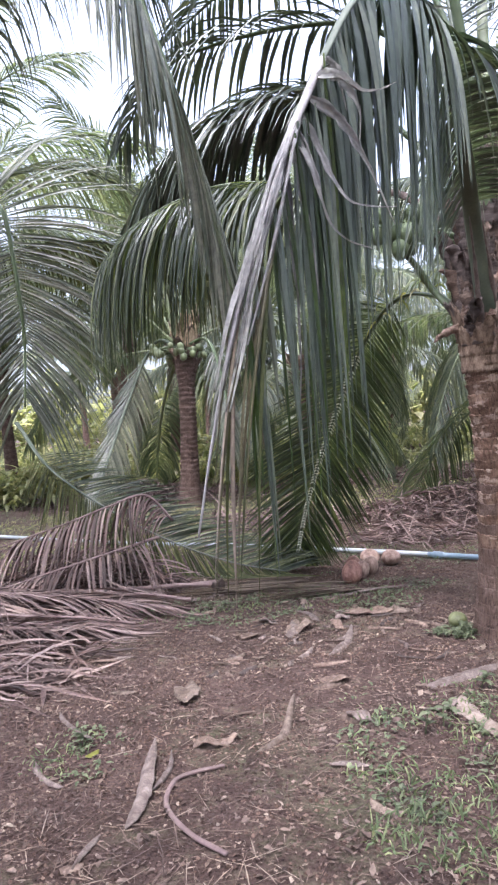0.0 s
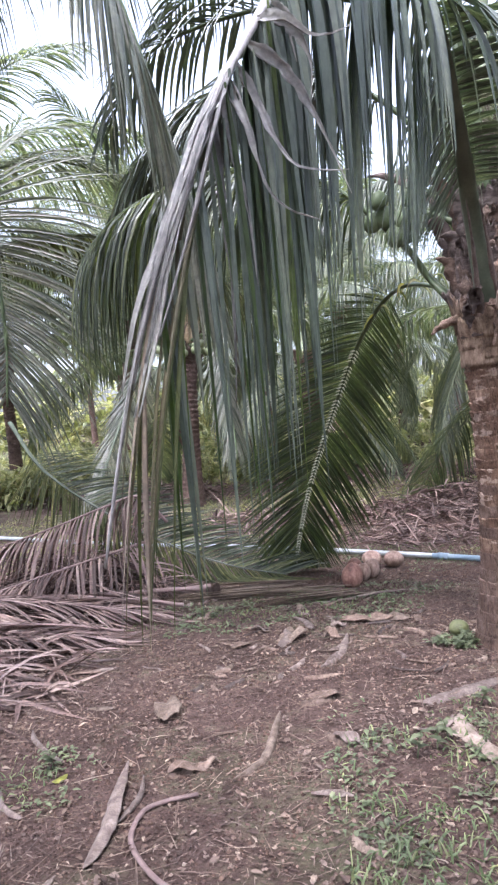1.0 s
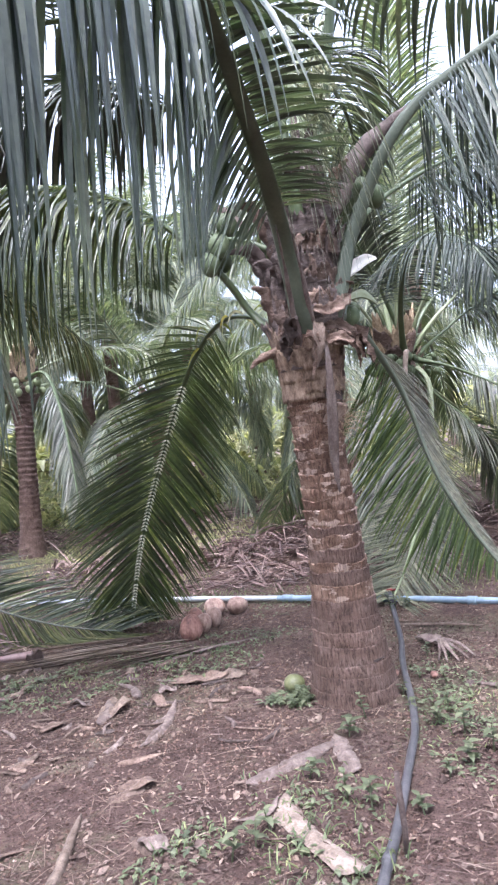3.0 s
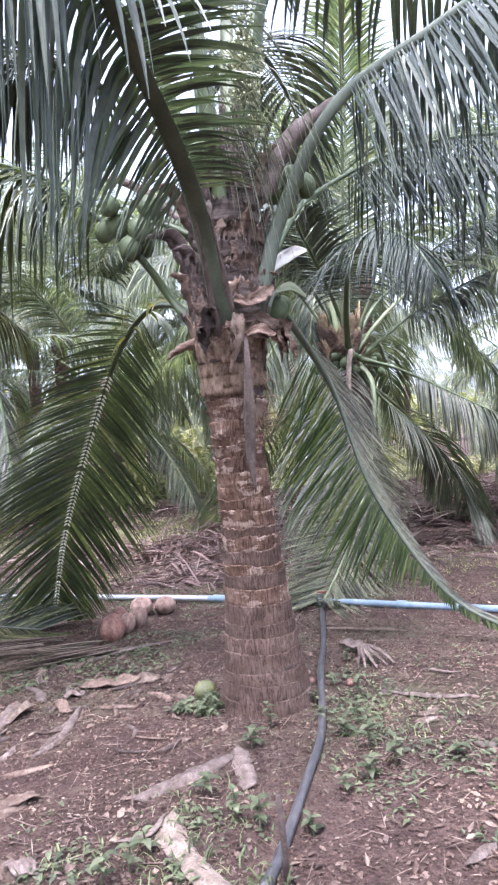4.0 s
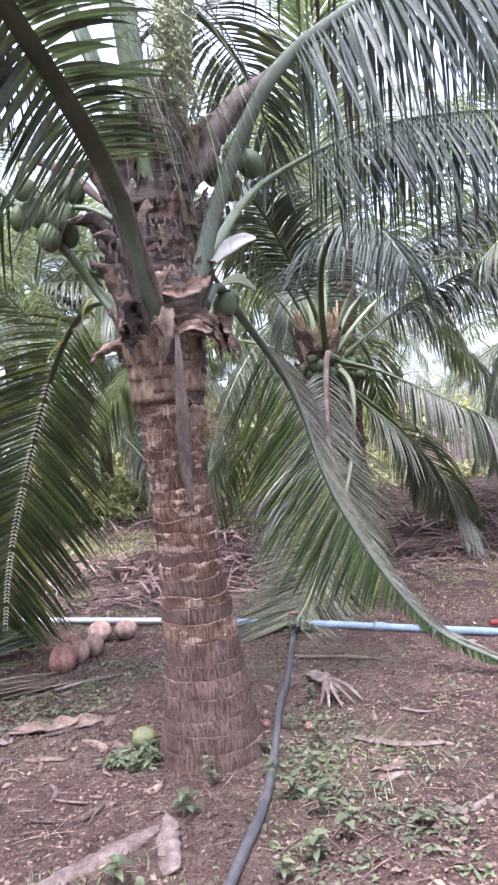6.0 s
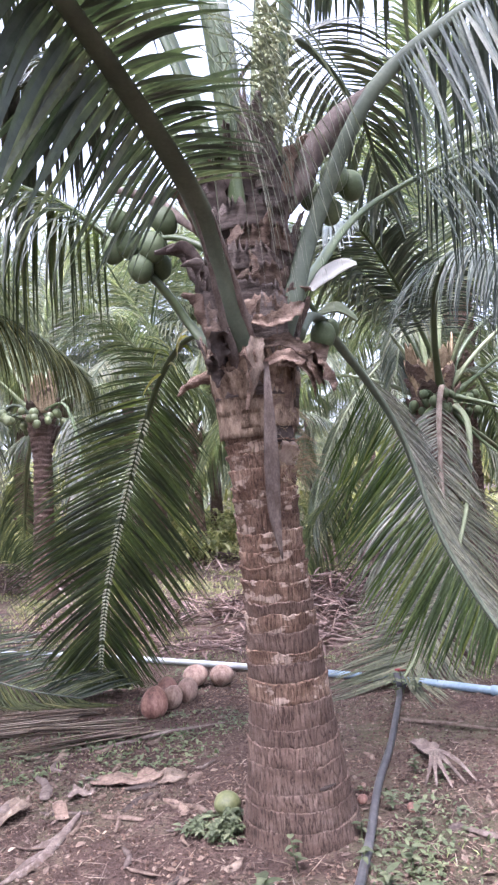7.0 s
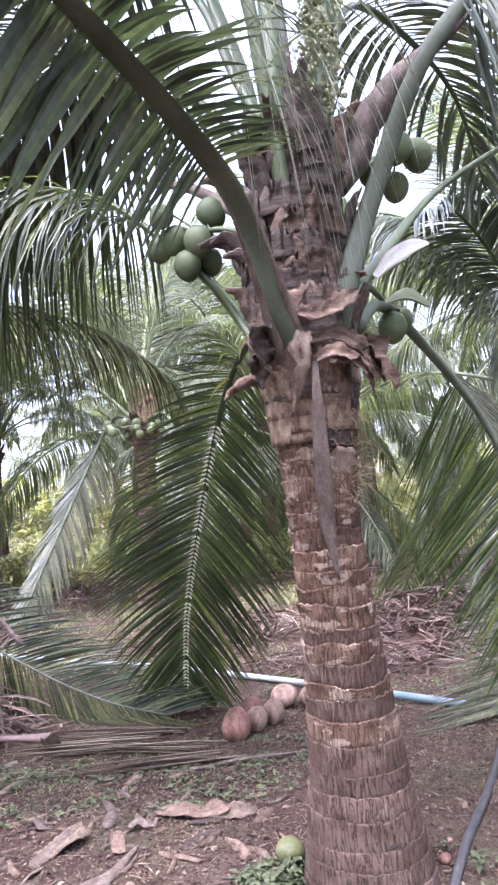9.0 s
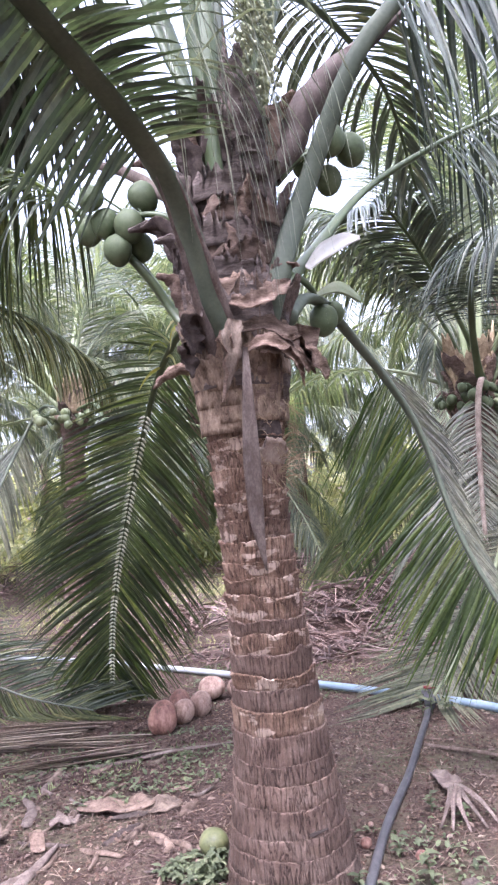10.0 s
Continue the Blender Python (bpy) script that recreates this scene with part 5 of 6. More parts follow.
rng = random.Random(77)
# Palms with y below 5 stand unseen, added to shade the near soil.
far = [(1.3, 15.6, 2.4), (-6.3, 18.2, 3.6), (5.6, 11.9, 4.3), (10.8, 12.0, 3.4), (8.6, 7.6, 3.0), (-5.6, 11.2, 4.6), (2.6, 19.0, 4.6), (-2.2, 21.0, 4.9), (-8.5, 9.5, 4.2), (3.2, 22.5, 4.4), (-4.4, 24, 4.0), (8.2, 20.0, 4.4), (13.5, 18, 4.2), (-9.5, 15, 3.2), (-11, 24, 3.5), (-5, 26, 3.5), (0.5, 27, 3.6), (5.5, 26, 3.6), (11, 26, 3.6), (17, 24, 3.6), (-16, 30, 3.8), (-8, 34, 3.9), (-2, 35, 3.9), (4, 34, 3.9), (10, 34, 3.9), (17, 33, 3.9), (24, 32, 4.0), (14.5, 9, 3), (-9, 6, 3), (6.5, 1.0, 3.6), (-3.0, -1.0, 3.7), (2.4, -2.2, 3.9), (-5.5, 2.2, 3.6), (-0.6, -4.5, 3.6), (0.4, 17.6, 4.6), (-6.4, 15.6, 4.4), (-0.2, 18.6, 4.9), (6.6, 18.6, 4.8), (-3.0, 19.6, 4.6), (14.5, 15.0, 4.4), (1.8, 20.6, 5.0)]
for k, (x, y, h) in enumerate(far):
    back_palm(x, y, h + rng.uniform(-0.2, 0.3), 0.15, NEAR_KIT if k < 9 else FAR_KIT, 20 if k > 34 else 22 if x > 2 and y < 16 else 16, 10 + k, "coconut palm in the rows further back" if y > 5 else "added coconut palm outside the view, shading the near soil", (rng.uniform(-0.2, 0.2), rng.uniform(-0.2, 0.2)), near=k < 9, low=2.2 if (k > 34 and x < 5) or x < -2 else 0.0)
for o in NEAR_KIT + FAR_KIT:
    for ch in list(o.children):
        bpy.data.objects.remove(ch)
    bpy.data.objects.remove(o)
# ---- undergrowth far behind ----
def leafy_heap(name, cx, cy, rx, ry, h, count, size, material, seed, label, category):
    rng = random.Random(seed)
    geos = []
    for _ in range(count):
        a, q = rng.uniform(0, 2 * math.pi), rng.random() ** 0.5
        x, y = cx + rx * q * math.cos(a), cy + ry * q * math.sin(a)
        top = h * (1 - q * q * 0.6) * (0.7 + 0.5 * noise.noise((x * 0.9, y * 0.9, seed)))
        p = Vector((x, y, ground_z(max(-20, min(20, x)), min(30, y)) + rng.random() ** 0.6 * max(0.1, top)))
        d = Vector((rng.gauss(0, 1), rng.gauss(0, 1), rng.uniform(-0.3, 0.9)))
        geos.append(blade(p, d, d.cross(UP), size * rng.uniform(0.6, 1.4), size * rng.uniform(0.25, 0.5), rng.uniform(0.1, 0.5), 2, 0.3))
    return tagged(part(name, join(*geos), material, smooth=False), label, category, kind="stuff")


# The bright leaf colour stands in for sunlight on these bushes.
leafy_heap("undergrowth", -6.0, 24.0, 7.0, 3.0, 1.5, 2600, 0.5, LEAF_SUN_PAINTED, 1, "yellow-green undergrowth far behind the palms, sunlight painted in", "undergrowth")
leafy_heap("undergrowth", 6.0, 25.0, 7.0, 3.0, 1.3, 2200, 0.5, LEAF_SUN_PAINTED, 2, "green undergrowth far behind the palms, sunlight painted in", "undergrowth")
leafy_heap("undergrowth", 2.0, 18.5, 7.0, 1.6, 0.5, 1500, 0.28, LEAF_SUN_PAINTED, 4, "low green weeds between the far palms", "undergrowth")
leafy_heap("undergrowth", 8.5, 17.0, 4.0, 1.6, 0.5, 900, 0.28, LEAF_SUN_PAINTED, 5, "low green weeds between the far palms", "undergrowth")
leafy_heap("undergrowth", -5.0, 17.0, 3.5, 1.4, 0.5, 900, 0.28, LEAF_SUN_PAINTED, 6, "low bright weeds between the far palms", "undergrowth")
leafy_heap("undergrowth", -2.6, 16.0, 3.2, 0.9, 1.2, 1500, 0.3, LEAF_SUN_PAINTED, 7, "yellowish bushes behind the fruiting palm, sunlight painted in", "undergrowth")
leafy_heap("undergrowth", 1.6, 18.0, 2.6, 0.9, 1.1, 1200, 0.3, LEAF_SUN_PAINTED, 8, "yellowish bushes between far palms, sunlight painted in", "undergrowth")
leafy_heap("undergrowth", -4.3, 14.2, 1.9, 0.7, 1.25, 1300, 0.3, LEAF_SUN_PAINTED, 9, "pale yellow-green bushes behind the fallen fronds", "undergrowth")
leafy_heap("undergrowth", 0.6, 15.0, 1.5, 0.6, 1.0, 900, 0.3, LEAF_SUN_PAINTED, 10, "pale yellow-green bushes behind the fruiting palm", "undergrowth")
leafy_heap("undergrowth", 0.5, 42.0, 34.0, 4.0, 6.5, 5000, 1.3, LEAF_SUN_PAINTED, 3, "dense green belt of bushes closing the orchard", "undergrowth")


# ---- heaps of dead fronds ----
def dead_heap(cx, cy, rx, ry, h, count, seed, label):
    rng = random.Random(seed)
    geos = []
    for k in range(int(count * 1.6)):
        a, q = rng.uniform(0, 2 * math.pi), rng.random() ** 0.6
        x, y = cx + rx * q * math.cos(a), cy + ry * q * math.sin(a)
        p = Vector((x, y, ground_z(x, y) + 0.02 + h * (1 - q * q) * rng.random()))
        d = Vector((rng.gauss(0, 1), rng.gauss(0, 1), rng.gauss(0, 0.25)))
        geos.append(blade(p, d, d.cross(UP) + UP * rng.gauss(0, 0.5), rng.uniform(0.2, 0.65), rng.uniform(0.01, 0.034), rng.uniform(0.05, 0.4), 4, 0.6, 0.8, None, ground_z(x, y)))
    return tagged(part("dead_frond_heap", join(*geos), LEAF_DEAD, smooth=False), label, "debris heap", kind="stuff")


dead_heap(2.9, 9.9, 1.5, 1.0, 0.42, 800, 1, "low heap of withered brown palm debris")
dead_heap(0.6, 10.2, 1.6, 0.9, 0.22, 450, 2, "low heap of withered brown palm debris")
dead_heap(6.9, 10.2, 1.4, 0.9, 0.45, 600, 3, "heap of withered brown palm fronds")
dead_heap(-2.6, 13.6, 2.0, 1.0, 0.4, 500, 4, "heap of withered brown palm fronds")
dead_heap(-2.1, 5.6, 0.9, 1.4, 0.16, 420, 5, "loose withered leaflets under the cut fronds")
dead_heap(-1.75, 7.0, 1.0, 0.45, 0.5, 520, 11, "tangled withered leaflets under the bent dead frond")
dead_heap(-3.5, 15.2, 1.7, 0.9, 0.4, 520, 13, "low pinkish heap of dead palm leaves")
dead_heap(-1.9, 4.6, 0.75, 0.9, 0.1, 420, 12, "loose withered leaflets spread on the soil")
dead_heap(4.6, 11.4, 2.0, 0.9, 0.3, 500, 6, "low heap of withered brown palm debris")
dead_heap(1.0, 14.0, 4.0, 1.6, 0.15, 900, 7, "carpet of withered palm debris between the palms")
dead_heap(6.5, 14.5, 3.5, 1.8, 0.2, 800, 8, "carpet of withered palm debris between the palms")
dead_heap(2.2, 8.7, 1.4, 0.5, 0.08, 320, 9, "thin spread of withered palm debris behind the pipe")
dead_heap(5.4, 8.6, 1.6, 0.7, 0.08, 300, 10, "thin spread of withered palm debris behind the pipe")


def fallen(name, ctrl, leaf, stalk, label, **kw):
    """A cut frond that lies on the soil: a thing of its own."""
    t = thing(name, (ctrl[0][0], ctrl[0][1], 0), label, "palm frond", "cut fronds on the soil")
    frond(t, ctrl, leaf, stalk, floor=ground_z(ctrl[2][0], ctrl[2][1]), **kw)
    return t


fallen("fallen_frond", ((-2.75, 8.2, 1.7), (-2.27, 7.75, 1.15), (-1.6, 7.55, 0.66), (-0.9, 7.45, 0.26), (-0.25, 7.25, 0.03), (0.3, 7.1, -0.07)), LEAF_MATTE, RACHIS_BROWN, "green cut frond leaning over the heap of dead fronds", r=(0.03, 0.008), leaf2=LEAF_OLD, s0=0.16, n=136, size=(0.65, 0.95, 0.5), peak=0.4,
       angle=(62, 28), lift=(-5, 0), droop=(0.12, 0.06), width=0.024, split=True, seed=51, top=(0.1, -1, 0.35), flare=1.0)
fallen("fallen_frond", ((-0.85, 7.1, 0.55), (-1.1, 7.05, 0.83), (-1.45, 6.95, 0.76), (-1.9, 6.85, 0.62), (-2.7, 6.7, 0.4), (-3.3, 6.6, 0.2)), LEAF_DEAD, RACHIS_DEAD, "withered brown frond on the heap, its leaflets hanging", r=(0.028, 0.01), s0=0.02, n=72, size=(0.7, 0.95, 0.6), peak=0.4,
       angle=(78, 40), lift=(-30, -20), droop=(0.45, 0.4), width=0.027, split=True, seed=52, flare=1.0, mess=1.3, gap=0.08, ragged=0.25)
fallen("fallen_frond", ((-1.0, 7.0, 0.4), (-1.35, 6.6, 0.36), (-1.9, 6.1, 0.28), (-2.6, 5.6, 0.15), (-3.2, 5.2, 0.02)), LEAF_DEAD, RACHIS_DEAD, "withered brown frond on the heap, its leaflets hanging", r=(0.026, 0.008), s0=0.02, n=64, size=(0.7, 0.9, 0.5), peak=0.35,
       angle=(65, 28), lift=(-15, -10), droop=(0.4, 0.25), width=0.03, split=True, seed=56, flare=1.0, mess=1.3)
fallen("fallen_frond", ((-0.62, 6.1, -0.04), (-1.1, 6.05, 0.06), (-1.7, 5.9, 0.12), (-2.3, 5.75, 0.1), (-3.0, 5.5, 0.02)), LEAF_DEAD, RACHIS_DEAD, "withered pinkish-brown frond lying flat on the soil", r=(0.028, 0.01), s0=0.04, n=56, size=(0.6, 0.8, 0.5), peak=0.4,
       angle=(26, 20), lift=(8, 0), droop=(0.06, 0.06), width=0.032, split=True, seed=53, flare=1.0, mess=2)
fallen("fallen_frond", ((-1.0, 5.4, -0.02), (-1.5, 5.35, 0.08), (-2.1, 5.2, 0.14), (-2.9, 4.9, 0.06)), LEAF_DEAD, RACHIS_DEAD, "withered pinkish-brown frond lying flat on the soil", r=(0.02, 0.006), s0=0.04, n=56, size=(0.55, 0.75, 0.45), peak=0.4,
       angle=(42, 24), lift=(10, 0), droop=(0.1, 0.1), width=0.03, split=True, seed=57, flare=1.0, mess=2)
fallen("fallen_frond", ((-3.3, 5.2, 0.2), (-2.6, 4.9, 0.2), (-2.0, 4.65, 0.12), (-1.4, 4.35, 0.0)), LEAF_DEAD, RACHIS_DEAD, "withered brown frond with its leaflets spread on the soil", r=(0.02, 0.006), s0=0.05, n=56, size=(0.5, 0.75, 0.4), peak=0.4,
       angle=(48, 22), lift=(0, 0), droop=(0.2, 0.2), width=0.028, split=True, seed=54, flare=1.0, mess=2.5)
fallen("fallen_frond", ((-3.0, 4.0, 0.1), (-2.4, 4.0, 0.14), (-1.9, 4.02, 0.08), (-1.4, 4.1, 0.02)), LEAF_DEAD, RACHIS_DEAD, "withered brown frond with its leaflets spread on the soil", r=(0.02, 0.006), s0=0.05, n=30, size=(0.4, 0.55, 0.3), peak=0.4,
       angle=(48, 22), lift=(0, 0), droop=(0.2, 0.2), width=0.028, split=True, seed=55, flare=1.0, mess=2.5)
fallen("fallen_frond", ((-3.2, 5.6, 0.25), (-2.4, 5.65, 0.26), (-1.6, 5.7, 0.16), (-0.75, 5.75, 0.0)), LEAF_DEAD, RACHIS_DEAD, "withered reddish-brown frond lying over others", r=(0.022, 0.006), s0=0.1, n=72, size=(0.6, 0.8, 0.5), peak=0.4,
       angle=(38, 14), lift=(0, 0), droop=(0.25, 0.15), width=0.028, split=True, seed=58, flare=1.0, mess=2.5, ragged=0.3)
fallen("fallen_frond", ((-3.2, 5.0, 0.2), (-2.4, 5.05, 0.2), (-1.75, 5.1, 0.12), (-1.05, 5.2, 0.0)), LEAF_DEAD, RACHIS_DEAD, "withered reddish-brown frond lying over others", r=(0.022, 0.006), s0=0.1, n=72, size=(0.6, 0.8, 0.5), peak=0.4,
       angle=(38, 14), lift=(0, 0), droop=(0.25, 0.15), width=0.028, split=True, seed=59, flare=1.0, mess=2.5, ragged=0.3)
for k, (x, y, dx, dy, ln) in enumerate(((0.45, 6.75, -1.0, 0.0, 1.3), (0.4, 6.6, -1, -0.12, 1.1), (0.95, 6.1, -1, -0.2, 1.3), (0.8, 6.35, -1.0, 0.08, 0.9), (0.2, 6.45, -1.0, -0.05, 1.2))):
    d = Vector((dx, dy, 0)).normalized()
    a = Vector((x, y, 0))
    t = thing("fallen_frond", (x, y, ground_z(x, y)), "bundle of straw-brown dry leaflets on the soil", "palm frond", "cut fronds on the soil")
    r2 = random.Random(k)
    for j in range(9):
        p = a + Vector((r2.uniform(-0.2, 0.1), r2.uniform(-0.06, 0.06), ground_z(x, y) + 0.012 + 0.006 * j))
        part("leaflet", shift(blade(p, d + Vector((0, r2.gauss(0, 0.06), 0.02)), d.cross(UP), ln * r2.uniform(0.6, 1.0), 0.028, 0.01, 6, 0.6, 0.3, None, ground_z(x, y)), -t.location), STRAW, t, smooth=False)

# a cut leaf stalk with its broad foot
st = thing("cut_leaf_stalk", (-0.45, 6.55, -0.11), "dark brown cut leaf stalk with a broad pale foot", "palm stalk")
pts = spline([(-0.42, 6.55, -0.02), (-0.7, 6.56, -0.01), (-1.3, 6.6, -0.02), (-2.0, 6.7, -0.02)], 20)
part("stalk", shift(tube(pts, [lerp(0.055, 0.028, min(1, i / 6)) for i in range(21)], 9, 0.7, random.Random(1), 0.06), -st.location), RACHIS_DEAD, st)
part("foot", shift(shell(Vector((-0.38, 6.55, -0.12)), radians(-95), 1.9, 0.06, 0.12, -0.12, 0.06, 0.02, 0.3, 4, 0.04), -st.location), BRACT, st, "frayed pale brown foot")


# ---- coconuts on the soil ----
def loose_nut(x, y, r, axis, material, label, lift_=0.0):
    z = ground_z(x, y)
    t = thing("coconut", (x, y, z), label, "coconut", "coconuts on the soil")
    part("husk", nut((0, 0, r * 1.0 + lift_), r, axis, 24, 16, 1.2, x * 7), material, t)
    ax = Vector(axis).normalized()
    part("cap", nut(Vector((0, 0, r * 0.97 + lift_)) - ax * r * 1.13, r * 0.3, axis, 8, 5, 0.3), BRACT, t, "dry brown cap")
    return t


loose_nut(0.9, 6.6, 0.1, (0.25, 0.1, 1), HUSK, "reddish-brown ripe coconut on the soil")
loose_nut(1.03, 6.78, 0.078, (0.35, -0.2, 1), HUSK_PALE, "pinkish-brown dry coconut leaning on others")
loose_nut(1.14, 6.92, 0.082, (0.3, -0.1, 1), HUSK_PALE, "pale dry coconut leaning on others")
loose_nut(0.98, 6.97, 0.085, (0.1, 0.4, 1), HUSK, "reddish-brown ripe coconut behind the others")
loose_nut(1.2, 7.3, 0.09, (1, 0.3, 0.2), HUSK_PALE, "pale dry coconut beside the pipe")
loose_nut(1.42, 7.26, 0.085, (1, -0.2, 0.1), HUSK_PALE, "pale dry coconut beside the pipe")
loose_nut(1.365, 4.75, 0.054, (0.9, -0.3, 0.1), NUT_FALLEN, "yellow-green young coconut at the foot of the palm")

for x, y, r, m in ((2.2, 4.58, 0.022, HUSK), (2.0, 4.71, 0.022, HUSK), (2.05, 4.9, 0.012, HUSK_PALE)):
    loose_nut(x, y, r, (1, 0.3, 0.2), m, "tiny aborted coconut on the soil")

# ---- water pipe and hose ----
pipe = thing("water_pipe", (1.4, 7.8, -0.1), "faded blue and white plastic irrigation pipe lying across the soil", "pipe")
run = spline([(-4.2, 10.6, 0.05), (-1.85, 9.5, -0.04), (-0.2, 8.8, -0.07), (1.45, 7.76, -0.075), (2.8, 6.76, -0.075), (3.5, 6.02, -0.05), (5.4, 4.1, -0.0)], 192)


def cut_run(a, b):
    return [p for p in run if a <= p.x <= b]


part("white_length", shift(tube(cut_run(-4.2, 1.95), [0.027] * len(cut_run(-4.2, 1.95)), 12), -pipe.location), PIPE_WHITE, pipe, "sun-bleached white length")
part("blue_length", shift(tube(cut_run(1.85, 5.5), [0.029] * len(cut_run(1.85, 5.5)), 12), -pipe.location), PIPE, pipe, "faded blue length")
for x in (1.92, 2.62, 3.3):
    i = min(range(len(run) - 1), key=lambda j: abs(run[j].x - x))
    part("coupling", shift(tube([run[i].lerp(run[i + 1], f) for f in (0, 1.0, 2.0)], [0.037] * 3, 14), -pipe.location), PIPE_WHITE if x == 2.62 else PIPE, pipe, "pipe coupling")
tee = thing("pipe_valve", (2.76, 6.66, -0.1), "dark pipe fitting where the black hose leaves the pipe", "pipe fitting")
part("body", tube(spline([(0.0, 0.06, 0.09), (0.0, 0.0, 0.07), (-0.02, -0.1, 0.04)], 8), [0.036] * 9, 10), HOSE, tee)
part("handle", tube([Vector((-0.03, 0, 0.13)), Vector((0.05, 0, 0.13))], [0.012, 0.012], 8), RED, tee, "faded red handle")
cap = thing("pipe_end_cap", (4.1, 5.75, -0.07), "small red plastic cap near the pipe", "plastic cap")
part("cap", tube([Vector((-0.06, 0.02, 0.035)), Vector((0.06, -0.02, 0.035))], [0.02, 0.02], 10), RED, cap)

hose = thing("garden_hose", (1.8, 4.0, 0.0), "dusty black polyethylene hose curving over the soil", "hose")
hp = spline([(x, y, ground_z(x, y) + 0.022) for x, y in ((2.72, 6.55), (2.66, 6.35), (2.53, 5.97), (2.33, 5.4), (2.12, 4.87), (1.93, 4.31), (1.78, 3.92), (1.63, 3.63), (1.36, 3.13), (1.18, 2.82), (1.02, 2.5), (0.9, 2.1))], 90)
part("tube", shift(tube(hp, [0.02] * len(hp), 12), -hose.location), HOSE, hose)
for i in (70,):
    part("coupling", shift(tube([hp[i].lerp(hp[i + 1], f) for f in (0, 0.5, 1)], [0.0245] * 3, 12), -hose.location), HOSE, hose, "black hose coupling")
dr = thing("stake", (1.32, 2.96, ground_z(1.32, 2.96)), "thin dark stake stuck in the soil beside the hose", "stake")
part("rod", tube([Vector((0, 0, -0.05)), Vector((0.004, 0, 0.1)), Vector((0.0, 0.0, 0.2)), Vector((-0.004, 0.0, 0.3))], [0.011, 0.011, 0.012, 0.01], 10), HUSK_DARK, dr)


# ---- dry pieces on the soil ----
def dry_piece(p, q, width, material, label, cup=0.5, bow=0.06, seed=0, tip_=0.3, torn=0.24):
    """A dry leaf base, bract or strip that lies from p to q."""
    rng = random.Random(seed)
    z = ground_z((p[0] + q[0]) / 2, (p[1] + q[1]) / 2) + 0.008
    a, b = Vector((*p, ground_z(*p) + 0.008)), Vector((*q, ground_z(*q) + 0.008))
    o = Vector(((p[0] + q[0]) / 2, (p[1] + q[1]) / 2, z))
    length = (b - a).length
    s = (b - a).cross(UP).normalized()
    c = [a.lerp(b, u) - o + s * bow * length * math.sin(u * 3.1 + rng.random()) + UP * (0.006 + 0.1 * length * rng.random() * u * (1.2 - u)) for u in (0, 0.3, 0.6, 1)]
    t = thing("dry_husk", o, label, "dry leaf", "dry pieces on the soil")
    part("blade", strip(c, ((0, 0.006), (0.06, width * rng.uniform(0.3, 0.7)), (0.25, width * 0.85), (0.5, width * rng.uniform(0.6, 1.0)), (0.75, width * 0.65), (0.94, width * tip_ * 0.8), (1, 0.006)), s + UP * rng.uniform(-0.5, 0.5), 0.003, 26, cup, torn), material, t)
    return t


dry_piece((1.03, 3.56), (1.13, 2.9), 0.2, BRACT_BLEACHED, "pale cupped husk of a palm spathe on the soil", 0.5, 0.06, 1, 0.9, 0.12)
dry_piece((-1.13, 3.72), (-0.86, 3.33), 0.04, BRACT, "broken grey-brown stick of leaf stalk", 1, 0.06, 3, 0.6)
dry_piece((-1.1, 3.16), (-0.91, 2.87), 0.045, BRACT, "short grey stick of leaf stalk", 1, 0.06, 4, 0.6)
dry_piece((-0.59, 2.54), (-0.56, 3.3), 0.085, BRACT, "long dry bract lying on the soil", 0.5, 0.05, 5, 0.3)
dry_piece((-0.53, 2.82), (-0.45, 3.16), 0.03, BRACT, "narrow dry strip beside the bract", 0.6, 0.1, 6, 0.3)
dry_piece((-0.1, 3.08), (0.15, 3.72), 0.06, BRACT_PALE, "twisted dry leaf strip on the soil", 0.9, 0.14, 7, 0.5)
dry_piece((-0.26, 4.41), (-0.12, 4.52), 0.06, BRACT_PALE, "small pale scrap of dry leaf", 0.4, 0.1, 8, 0.5)
dry_piece((0.36, 3.48), (0.49, 3.26), 0.08, LITTERPIECE, "curled scrap of grey-brown leaf", 0.9, 0.1, 9, 0.5)
dry_piece((0.25, 3.81), (0.43, 3.86), 0.12, LITTERPIECE, "dry scrap of leaf base", 0.5, 0.1, 10, 0.6)
dry_piece((-0.37, 3.16), (-0.19, 3.24), 0.1, LITTERPIECE, "crumpled brown dry leaf", 0.8, 0.1, 11, 0.3)
dry_piece((-0.87, 3.17), (-0.82, 3.23), 0.05, LEAF_YELLOW, "small orange-yellow dry leaf", 0.4, 0.05, 12, 0.4)
dry_piece((-0.76, 2.33), (-0.68, 2.35), 0.06, LITTERPIECE, "small tan dry leaf", 0.4, 0.05, 13, 0.4)
dry_piece((0.16, 4.92), (0.29, 5.24), 0.12, BRACT_PALE, "pale scrap of dry leaf base", 0.4, 0.1, 15, 0.6)
dry_piece((0.39, 4.36), (0.66, 4.94), 0.07, BRACT, "dry leaf strip on the soil", 0.6, 0.1, 16, 0.4)
dry_piece((0.44, 5.97), (1.41, 6.19), 0.04, BRACT, "long dry stick on the soil", 1, 0.04, 17, 0.5)
dry_piece((0.33, 5.77), (0.36, 6.03), 0.1, BRACT_PALE, "pale curled scrap of leaf base", 0.6, 0.1, 18, 0.5)
dry_piece((0.39, 5.16), (0.32, 5.55), 0.08, BRACT, "dry scrap of leaf base", 0.5, 0.1, 20, 0.5)
